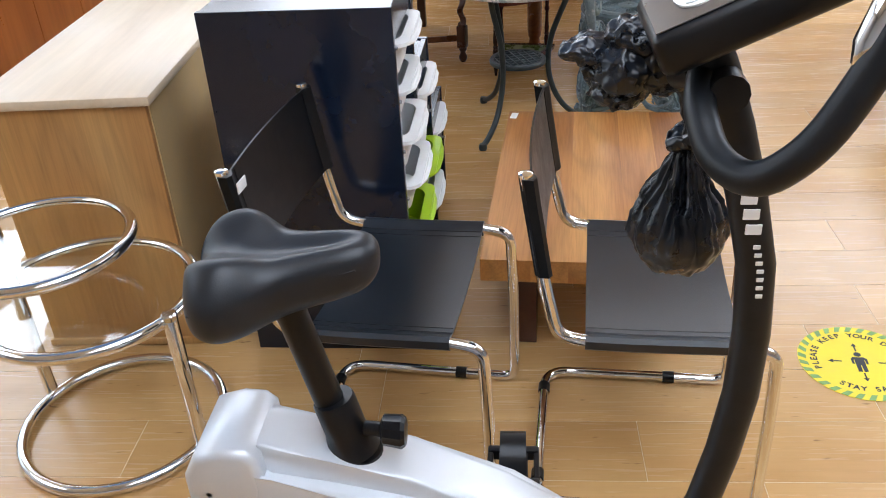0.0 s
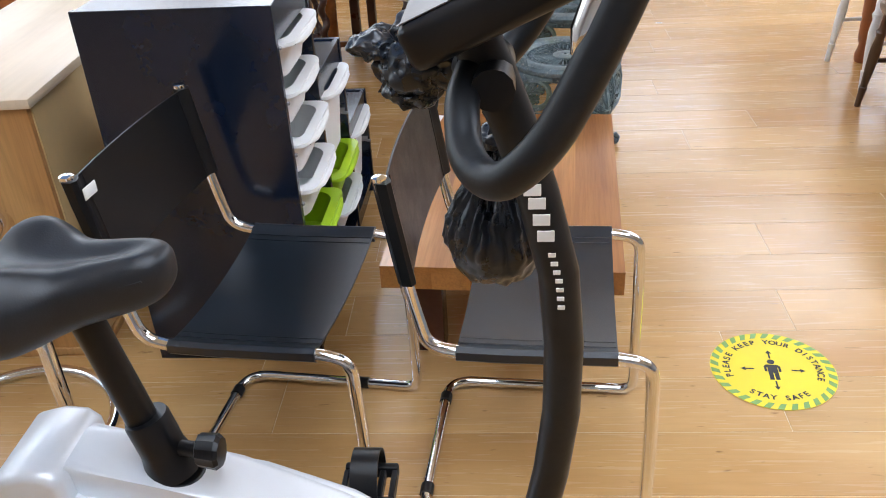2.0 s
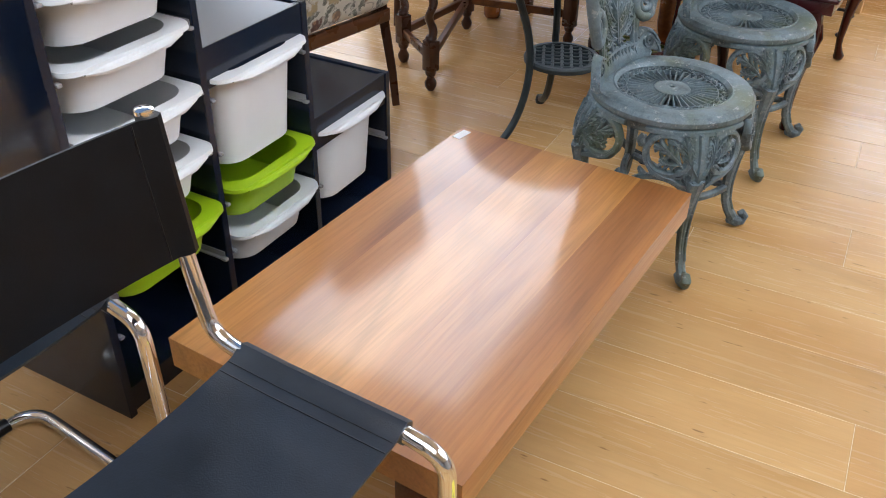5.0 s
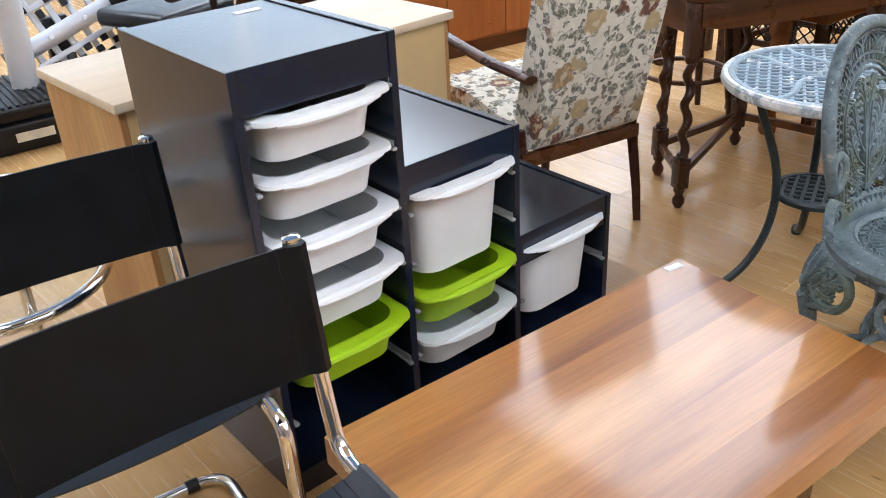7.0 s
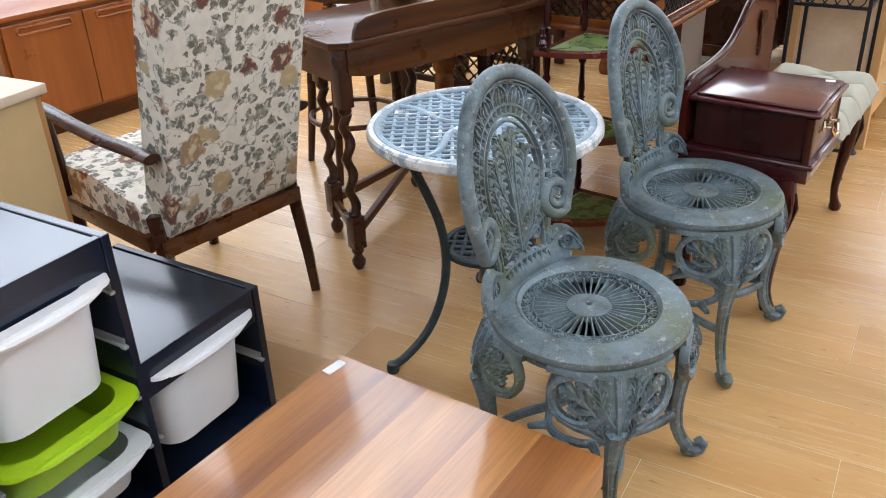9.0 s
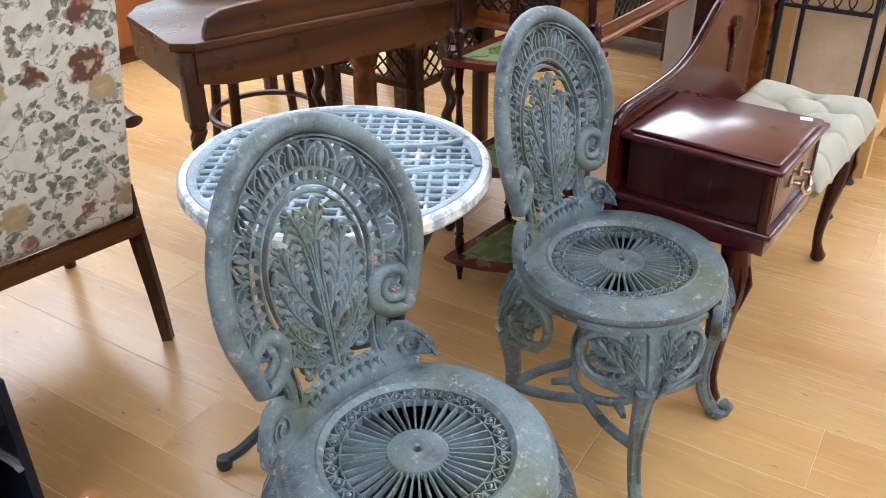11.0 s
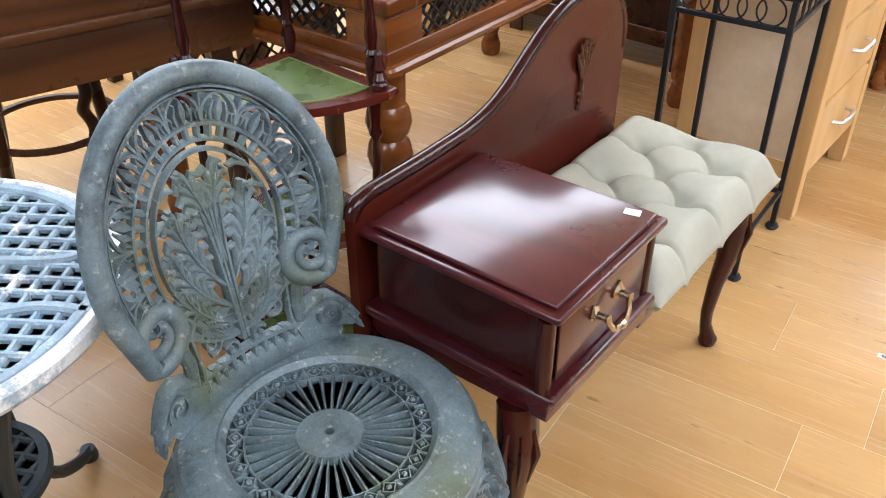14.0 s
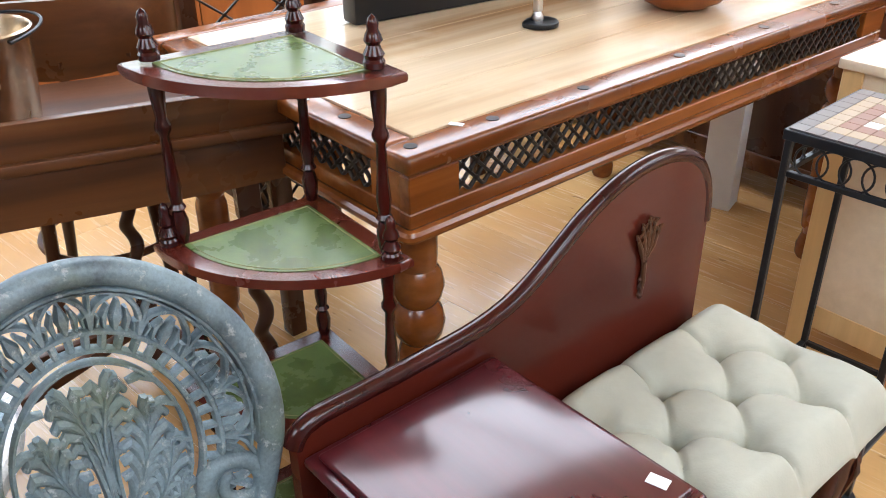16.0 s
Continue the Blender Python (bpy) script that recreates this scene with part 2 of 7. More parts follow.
def floral(name):
    """Tapestry cloth with rust and gold flowers and grey-green leaves on cream."""
    m, nt, b = nodes_of(name)
    v = coords(nt)
    warp = nt.nodes.new("ShaderNodeVectorMath")
    noi = nd(nt, "TexNoise", Scale=30.0, Detail=4.0)
    nt.links.new(v, noi.inputs["Vector"])
    sc = nt.nodes.new("ShaderNodeVectorMath")
    sc.operation = "SCALE"
    sc.inputs["Scale"].default_value = 0.06
    nt.links.new(noi.outputs["Color"], sc.inputs[0])
    nt.links.new(v, warp.inputs[0])
    nt.links.new(sc.outputs[0], warp.inputs[1])
    w = warp.outputs[0]

    def spots(scale, stops, feature="F1", vec=w):
        vo = nd(nt, "TexVoronoi", Scale=scale)
        vo.feature = feature
        nt.links.new(vec, vo.inputs["Vector"])
        return ramp(nt, vo.outputs["Distance"], stops), vo.outputs["Color"]

    col = ramp(nt, noise_(nt, v, 30, 3), ((0.3, (0.62, 0.57, 0.47)), (0.7, (0.74, 0.69, 0.58))))
    leaf, leafc = spots(31.0, ((0.42, grey(1)), (0.5, grey(0))))
    leafcol = ramp(nt, noise_(nt, v, 70, 2), ((0.38, (0.10, 0.095, 0.07)), (0.52, (0.20, 0.19, 0.14)), (0.66, (0.56, 0.52, 0.43))))
    keep = ramp(nt, noise_(nt, v, 14, 2), ((0.28, grey(0)), (0.35, grey(0.95))))
    col = mix(nt, mix(nt, 1.0, leaf, keep, "MULTIPLY"), col, leafcol)
    stem = ramp(nt, noise_(nt, w, 11, 0), ((0.485, grey(0)), (0.495, grey(0.8)), (0.505, grey(0.8)), (0.515, grey(0))))
    col = mix(nt, stem, col, (0.27, 0.25, 0.19))
    flow, fc = spots(8.6, ((0.30, grey(1)), (0.36, grey(0))))
    petals, pc = spots(46.0, ((0.08, (0.58, 0.42, 0.26)), (0.28, (0.36, 0.17, 0.085)), (0.5, (0.13, 0.05, 0.03))))
    hue = mix(nt, ramp(nt, fc, ((0.45, grey(0)), (0.55, grey(0.75)))), petals, (0.52, 0.40, 0.20))
    col = mix(nt, flow, col, hue)
    core, cc = spots(8.6, ((0.10, grey(0.8)), (0.14, grey(0))))
    col = mix(nt, core, col, (0.60, 0.50, 0.30))
    nt.links.new(col, b.inputs["Base Color"])
    b.inputs["Roughness"].default_value = 0.9
    b.inputs["Sheen Weight"].default_value = 0.15
    bump(nt, b, noise_(nt, v, 420, 2), 0.3, 0.001)
    return m


FLOOR = figured("laminate_floor", (0.49, 0.265, 0.098), (0.575, 0.342, 0.138), (0.64, 0.405, 0.18), 0, 5.0, 0.18, 0.26, 0.1, 0.14, 0.25, 0.75)
JOINT = plain("floor_joint", (0.74, 0.62, 0.42), 0.7)
PAINT = plain("wall_paint", (0.42, 0.42, 0.42), 0.8, scale=2.0, var=0.04)
CEIL = plain("ceiling_tile", (0.78, 0.78, 0.76), 0.9, scale=3.0, var=0.04)
LIGHT = glow("light_diffuser", (0.86, 0.97, 1.15), LAMP_POWER)
CHROME = plain("chrome", (0.82, 0.82, 0.82), 0.07, 1.0, 0.03, bumpy=0.0)
STEEL = plain("brushed_steel", (0.6, 0.6, 0.6), 0.3, 1.0, 0.08)
# one leather twice: bluish seat sheen and the backrest's shade are in the colours
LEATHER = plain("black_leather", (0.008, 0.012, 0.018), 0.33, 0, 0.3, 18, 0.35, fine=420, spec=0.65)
LEATHER_SHADED = plain("black_leather_shaded", (0.0035, 0.0042, 0.0055), 0.38, 0, 0.3, 18, 0.2, fine=420, spec=0.22)
BLACK = plain("black_plastic", (0.0045, 0.0045, 0.0055), 0.34, 0, 0.3, 20, 0.1, spec=0.35)
GRIP = plain("black_foam", (0.009, 0.010, 0.012), 0.42, 0, 0.3, 30, 0.12, spec=0.3)
SADDLE = plain("black_vinyl", (0.012, 0.014, 0.018), 0.42, 0, 0.25, 30, 0.2, fine=420, spec=0.4)
SILVER = plain("silver_paint", (0.64, 0.66, 0.69), 0.34, 0.25, 0.03, 9, 0.03, rvar=0.06)
SILVER_D = plain("grey_paint", (0.38, 0.39, 0.41), 0.35, 0.3, 0.06, 9, 0.05)
WHITE = plain("white_marking", (0.8, 0.8, 0.78), 0.5, var=0.05)
BIN = plain("black_bag_film", (0.007, 0.010, 0.016), 0.28, 0, 0.3, 25, 0.3, fine=90, spec=0.5)
BLACKBROWN = plain("black_brown_foil", (0.0055, 0.011, 0.025), 0.19, 0, 0.15, 6, 0.0, spec=0.5, rvar=0.03)
TRAY_W = plain("white_tray", (0.74, 0.75, 0.75), 0.36, 0, 0.03, 8, 0.012)
TRAY_G = plain("green_tray", (0.33, 0.52, 0.012), 0.36, 0, 0.06, 8, 0.012)
TRAY_GREY = plain("pale_grey_tray", (0.62, 0.64, 0.65), 0.36, 0, 0.04, 8, 0.012)
RUNNER = plain("clear_runner", (0.28, 0.28, 0.28), 0.25)
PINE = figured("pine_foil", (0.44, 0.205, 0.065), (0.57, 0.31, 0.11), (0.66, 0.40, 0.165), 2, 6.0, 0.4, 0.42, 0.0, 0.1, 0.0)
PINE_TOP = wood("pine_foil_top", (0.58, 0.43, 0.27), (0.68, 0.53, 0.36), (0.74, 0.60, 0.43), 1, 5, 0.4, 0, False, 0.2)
PINE_SIDE = plain("plain_back_board", (0.60, 0.42, 0.20), 0.6, var=0.05)
WALNUT = figured("lacquered_walnut", (0.20, 0.062, 0.013), (0.40, 0.155, 0.034), (0.58, 0.275, 0.075), 1, 7.0, 0.5, 0.42, 0.7, 0.11, 0.16)
TEAK = wood("teak_veneer", (0.22, 0.06, 0.013), (0.32, 0.097, 0.022), (0.39, 0.13, 0.034), 2, 5, 0.32, 0, False, 0.3)
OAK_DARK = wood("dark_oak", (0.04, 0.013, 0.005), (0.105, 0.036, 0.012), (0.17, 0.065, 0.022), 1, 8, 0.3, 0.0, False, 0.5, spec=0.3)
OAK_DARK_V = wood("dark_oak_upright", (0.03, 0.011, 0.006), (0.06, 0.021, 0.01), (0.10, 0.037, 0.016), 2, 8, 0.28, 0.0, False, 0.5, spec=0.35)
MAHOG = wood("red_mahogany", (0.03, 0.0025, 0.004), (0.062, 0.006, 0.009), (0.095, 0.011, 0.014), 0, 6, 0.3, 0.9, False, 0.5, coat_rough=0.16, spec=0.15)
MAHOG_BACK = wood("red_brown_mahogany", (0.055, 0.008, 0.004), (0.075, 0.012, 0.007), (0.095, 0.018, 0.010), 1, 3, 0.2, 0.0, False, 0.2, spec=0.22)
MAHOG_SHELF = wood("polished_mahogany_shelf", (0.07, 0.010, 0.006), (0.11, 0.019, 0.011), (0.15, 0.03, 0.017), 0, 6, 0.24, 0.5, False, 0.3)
# upright-grain copy of the red mahogany, with the sides' shade painted in
MAHOG_V_SHADED = wood("red_mahogany_upright_shaded", (0.018, 0.0022, 0.0018), (0.034, 0.0044, 0.0034), (0.055, 0.008, 0.005), 2, 6, 0.16, 0.25, False, 0.4, spec=0.25, coat_rough=0.06)
MAHOG_FRONT = wood("mahogany_front", (0.05, 0.009, 0.006), (0.07, 0.014, 0.008), (0.09, 0.02, 0.011), 1, 6, 0.25, 0.3, False, 0.3)
SHEESHAM = wood("sheesham", (0.10, 0.024, 0.005), (0.24, 0.068, 0.013), (0.35, 0.118, 0.027), 1, 7, 0.25, 0.2, False, 0.55, 0.15, 0.5)
SHEESHAM_TOP = wood("worn_sheesham_top", (0.42, 0.23, 0.10), (0.67, 0.50, 0.31), (0.78, 0.64, 0.46), 1, 5, 0.22, 0.2, False, 0.35, 0.4, 0.6)
OAK = wood("pale_oak", (0.52, 0.29, 0.10), (0.63, 0.39, 0.16), (0.70, 0.47, 0.22), 2, 6, 0.4, 0.05, False, 0.25)
BROWN_CHAIR = wood("brown_stained_beech", (0.05, 0.022, 0.011), (0.085, 0.04, 0.02), (0.12, 0.06, 0.03), 2, 9, 0.35, 0.1)
PATINA = patina("weathered_green_paint", (0.135, 0.182, 0.20), (0.046, 0.066, 0.076), (0.12, 0.145, 0.08), (0.34, 0.37, 0.36), 0.575, 60)
PATINA_T = patina("weathered_blue_paint", (0.25, 0.345, 0.41), (0.15, 0.22, 0.275), (0.22, 0.30, 0.34), (0.84, 0.84, 0.82), 0.565, 17)
RIM_T = patina("flaking_white_rim", (0.72, 0.72, 0.70), (0.62, 0.63, 0.63), (0.60, 0.63, 0.63), (0.28, 0.37, 0.42), 0.51, 20)
IRON_G = plain("dark_green_iron", (0.028, 0.04, 0.043), 0.45, 0.2, 0.3, 20, 0.2)
IRON = plain("black_iron", (0.012, 0.014, 0.018), 0.42, 0.3, 0.3, 30, 0.2)
BRASS = plain("aged_brass", (0.62, 0.51, 0.37), 0.24, 1.0, 0.15, 40, 0.1)
VELVET = plain("sage_velvet", (0.39, 0.39, 0.315), 0.85, 0, 0.14, 7, 0.3, fine=300)
GREEN_LEATHER = plain("green_leather", (0.10, 0.15, 0.04), 0.28, 0, 0.35, 16, 0.15)
GILT = plain("gilt_line", (0.28, 0.27, 0.11), 0.5)
FLORAL = floral("floral_tapestry")
YELLOW = plain("yellow_vinyl", (0.83, 0.66, 0.03), 0.45, 0, 0.05, 10, 0.05)
STICK_GREEN = plain("green_vinyl_stripe", (0.20, 0.36, 0.10), 0.5)
PRINT = plain("black_print", (0.02, 0.022, 0.03), 0.55)
GREYPAINT = plain("grey_white_board", (0.62, 0.63, 0.63), 0.5, var=0.05)
LATTICE = plain("dark_iron_lattice", (0.025, 0.018, 0.013), 0.4, 0.5, 0.3)


def glass_material():
    m, nt, b = nodes_of("clear_glass")
    b.inputs["Base Color"].default_value = (0.93, 0.97, 0.96, 1)
    b.inputs["Roughness"].default_value = 0.02
    b.inputs["Transmission Weight"].default_value = 1.0
    b.inputs["IOR"].default_value = 1.45
    return m


GLASS = glass_material()
GLASS.diffuse_color = (0.8, 0.9, 0.9, 0.3)

# ---- room ----
X0, X1, Y0, Y1, H = -6.0, 6.5, -3.5, 13.0, 3.0
bm = B()
box(bm, X0, X1, Y0, Y1, -0.12, -0.0007)
floor = tagged(part("floor", bm, JOINT), "honey-coloured wood laminate floor with pale worn joints", "floor", kind="structure")
for nm, dims in (("wall_south", (X0, X1, Y0 - 0.2, Y0, -0.12, H)), ("wall_north", (X0, X1, Y1, Y1 + 0.2, -0.12, H)), ("wall_east", (X1, X1 + 0.2, Y0, Y1, -0.12, H))):
    bm = B()
    box(bm, *dims)
    tagged(part(nm, bm, PAINT), "plain off-white painted shop wall", "wall", kind="structure")
# west wall with a long shop window
WY0, WY1, WZ0, WZ1 = 2.0, 11.0, 0.95, 2.85
bm = B()
box(bm, X0 - 0.2, X0, Y0, Y1, -0.12, WZ0)
box(bm, X0 - 0.2, X0, Y0, Y1, WZ1, H)
box(bm, X0 - 0.2, X0, Y0, WY0, WZ0, WZ1)
box(bm, X0 - 0.2, X0, WY1, Y1, WZ0, WZ1)
tagged(part("wall_west", bm, PAINT), "off-white shop wall with a long window", "wall", kind="structure")
win = tagged(new("window_1"), "long shop window with white frame", "window", kind="structure")
for k in range(7):
    bm = B()
    y = WY0 + (WY1 - WY0) * k / 6
    box(bm, X0 - 0.13, X0 - 0.07, max(WY0, y - 0.03), min(WY1, y + 0.03), WZ0, WZ1)
    part("mullion", bm, CEIL, win)
# rooflight
SX0, SX1, SY0, SY1 = -3.0, -0.7, 1.5, 4.3
bm = B()
box(bm, X0 - 0.2, SX0, Y0 - 0.2, Y1 + 0.2, H, H + 0.15)
box(bm, SX1, X1 + 0.2, Y0 - 0.2, Y1 + 0.2, H, H + 0.15)
box(bm, SX0, SX1, Y0 - 0.2, SY0, H, H + 0.15)
box(bm, SX0, SX1, SY1, Y1 + 0.2, H, H + 0.15)
tagged(part("ceiling", bm, CEIL), "plain white ceiling of the shop", "ceiling", kind="structure")


def ceiling_light(m):
    ob = thing("ceiling_light", m, "white recessed panel light in the ceiling", "ceiling light", "ceiling lights")
    bm = B()
    for a in ((-1.14, 1.14, -1.14, -1.1), (-1.14, 1.14, 1.1, 1.14), (-1.14, -1.1, -1.1, 1.1), (1.1, 1.14, -1.1, 1.1)):
        box(bm, *a, -0.03, 0.0)
    part("frame", bm, PAINT, ob)
    bm = B()
    box(bm, -1.1, 1.1, -1.1, 1.1, -0.022, -0.004)
    part("diffuser", bm, LIGHT, ob, "glowing white diffuser")
    return ob


first = ceiling_light(pose(-1.95, 5.6, H))
for gx, gy in ((-1.95, 7.9), (2.95, 7.2), (1.7, 10.8), (-1.9, 10.3), (3.05, 3.0), (0.6, 0.3), (-4.6, 5.0), (-4.6, 1.0), (5.33, 5.0), (-4.6, 9.0), (5.2, 10.5)):
    copy_thing(first, pose(gx, gy, H))


# ---- cantilever chairs ----
def cantilever_chair(m):
    ob = thing("cantilever_chair", m, "black leather sling chair on a chromed tubular cantilever frame", "chair", "chairs beside the low table")
    hw, r = 0.222, 0.0125
    side = [(0.0, 0.797), (0.032, 0.58), (0.058, 0.462), (0.12, 0.448), (0.40, 0.452), (0.462, 0.44), (0.468, 0.30), (0.47, 0.014), (0.40, 0.014), (0.02, 0.014)]
    left = [(x, -hw, z) for x, z in side]
    right = [(x, hw, z) for x, z in side]
    bm = B()
    tube(bm, bent(left + right[::-1], 0.065, 8), r, 14)
    part("frame", bm, CHROME, ob, "chromed steel tube")
    for y in (-hw, hw):
        bm = B()
        lathe(bm, [(0.0, 0.802), (0.009, 0.802), (0.0128, 0.800), (0.0128, 0.795), (0.0, 0.795)], 14, (0, y, 0))
        part("end_cap", bm, CHROME, ob)

    def sling(name, path, mat, sag_dir, sag, over, thick=0.004):
        """Leather stretched between the two side tubes along a path in x, z."""
        pts = [Vector((x, 0, z)) for x, z in path]
        bm = B()
        nw = 44
        grids = []
        for off in (1, -1):
            rows = []
            for i, p in enumerate(pts):
                row = []
                for k in range(nw + 1):
                    u = -1 + 2 * k / nw
                    y = u * (hw + over)
                    dip = sag * (1 - u * u)
                    # the leather rolls round the tube at each side
                    dy = max(-0.0164, abs(y) - hw)
                    roll = math.sqrt(max(0, 0.0165 ** 2 - dy * dy))
                    edge = max(0.009, roll)
                    q = p + Vector(sag_dir) * dip
                    q = q + Vector((-sag_dir[0], 0, -sag_dir[2])) * (edge if off > 0 else min(edge - thick, -roll if dy > -0.014 else 1))
                    row.append(bm.verts.new((q.x, y, q.z)))
                rows.append(row)
            grids.append(rows)
        top, bot = grids
        n = len(pts)
        for i in range(n - 1):
            for k in range(nw):
                bm.faces.new((top[i][k], top[i][k + 1], top[i + 1][k + 1], top[i + 1][k]))
                bm.faces.new((bot[i][k + 1], bot[i][k], bot[i + 1][k], bot[i + 1][k + 1]))
        for i in range(n - 1):
            bm.faces.new((top[i][0], top[i + 1][0], bot[i + 1][0], bot[i][0]))
            bm.faces.new((top[i + 1][nw], top[i][nw], bot[i][nw], bot[i + 1][nw]))
        for k in range(nw):
            bm.faces.new((top[0][k + 1], top[0][k], bot[0][k], bot[0][k + 1]))
            bm.faces.new((top[n - 1][k], top[n - 1][k + 1], bot[n - 1][k + 1], bot[n - 1][k]))
        return part(name, bm, mat, ob)

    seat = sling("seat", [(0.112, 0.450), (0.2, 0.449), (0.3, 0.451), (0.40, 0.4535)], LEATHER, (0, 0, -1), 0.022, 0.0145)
    back = sling("backrest", [(0.005, 0.793), (0.0115, 0.745), (0.02, 0.69), (0.0275, 0.64), (0.034, 0.597)], LEATHER_SHADED, (-1, 0, 0), 0.014, 0.0145)
    for yy in (-hw + 0.026, -hw + 0.044, hw - 0.026, hw - 0.044):
        bm = B()
        u = yy / (hw + 0.0145)
        dip = 0.022 * (1 - u * u) - 0.0092
        tube(bm, [(x, yy, z - dip) for x, z in ((0.114, 0.450), (0.2, 0.449), (0.3, 0.451), (0.398, 0.4534))], 0.0011, 5)
        part("stitching", bm, BLACK, seat, "stitched seam")
    for yy in (-hw + 0.030, hw - 0.030):
        bm = B()
        u = yy / (hw + 0.0145)
        tube(bm, [(x - 0.014 * (1 - u * u) + 0.0092, yy, z) for x, z in ((0.006, 0.79), (0.0115, 0.745), (0.02, 0.69), (0.0275, 0.64), (0.034, 0.599))], 0.0011, 5)
        part("stitching", bm, BLACK, back, "stitched seam")
    for x, y in ((0.33, hw), (0.33, -hw), (0.02, 0.15), (0.02, -0.15)):
        bm = B()
        if abs(y) > 0.2:
            tube(bm, [(x - 0.014, y, 0.0145), (x + 0.014, y, 0.0145)], 0.0145, 12)
        else:
            tube(bm, [(x, y - 0.014, 0.0145), (x, y + 0.014, 0.0145)], 0.0145, 12)
        part("glide", bm, BLACK, ob, "black plastic clip")
    return ob


c2 = cantilever_chair(pose(-0.017, 1.678, 0, 0, 0, -4))
c1 = cantilever_chair(pose(-0.551, 1.700, 0, 0, 0, -6))
bm = B()
box(bm, -0.011, 0.011, -0.0195, 0.0195, -0.0012, 0.0012, 0.0008)
tagged(part("price_sticker", bm, WHITE), "small white paper sticker on the chair's backrest", "sticker")
bpy.data.objects["price_sticker"].matrix_basis = c1.matrix_basis @ pose(0.0135, -0.205, 0.765, 0, 90, 0) @ pose(0, 0, 0.012)


# ---- low table ----
def low_table(m):
    ob = thing("low_table", m, "low glossy walnut coffee table with a thick slab top", "coffee table")
    x0 = -0.297
    for w in (0.128, 0.095, 0.146, 0.106, 0.119):
        bm = B()
        box(bm, x0, x0 + w, -0.492, 0.492, 0.236, 0.30, 0.0)
        part("board", bm, WALNUT, ob)
        x0 += w
    for x in (-0.19, 0.17):
        for y in (-0.40, 0.30):
            bm = B()
            box(bm, x - 0.035, x + 0.035, y - 0.035, y + 0.035, 0, 0.2358, 0.003)
            part("leg", bm, MAHOG_FRONT, ob, "dark red-brown block leg")
    return ob


low_table(pose(0.179, 2.457, 0, 0, 0, -3.6))
bm = B()
box(bm, -0.024, 0.024, -0.011, 0.011, 0, 0.0012)
tag = tagged(part("price_label", bm, WHITE), "small white paper label on the low table", "label")
tag.matrix_basis = pose(-0.07, 2.925, 0.3002, 0, 0, 80)


# ---- stepped storage unit and its trays ----
UX0, UX1, UY0 = -0.772, -0.325, 2.0
COLS = ((2.0, 2.338, 0.94), (2.338, 2.661, 0.666), (2.661, 3.0, 0.386))


def storage_unit():
    ob = thing("storage_unit", pose(0, 0, 0), "black-brown stepped storage frame with three columns of trays", "storage unit")
    t = 0.018
    ys = (2.0, 2.329, 2.652, 2.982)
    hs = (0.94, 0.94, 0.666, 0.386)
    for y, h in zip(ys, hs):
        bm = B()
        box(bm, UX0, UX1, y, y + t, 0, h, 0.0015, seg=1)
        part("side_panel", bm, BLACKBROWN, ob)
    for i, h in enumerate((0.94, 0.666, 0.386)):
        y0, y1 = ys[i] + t, ys[i + 1]
        bm = B()
        box(bm, UX0 + 0.002, UX1 - 0.018, y0, y1, h - 0.022, h - 0.004)
        part("top_panel", bm, BLACKBROWN, ob)
        bm = B()
        box(bm, UX1 - 0.018, UX1 - 0.003, y0, y1, h - 0.085, h - 0.001, 0.001, seg=1)
        part("front_rail", bm, BLACKBROWN, ob)
        bm = B()
        box(bm, UX0 + 0.004, UX0 + 0.009, y0, y1, 0.06, h - 0.022)
        part("back_panel", bm, BLACKBROWN, ob)
        bm = B()
        box(bm, UX0 + 0.01, UX1 - 0.004, y0, y1, 0.05, 0.068)
        part("bottom_panel", bm, BLACKBROWN, ob)
        bm = B()
        box(bm, UX1 - 0.03, UX1 - 0.012, y0, y1, 0.0, 0.0498)
        part("plinth", bm, BLACKBROWN, ob)
    return ob


unit = storage_unit()


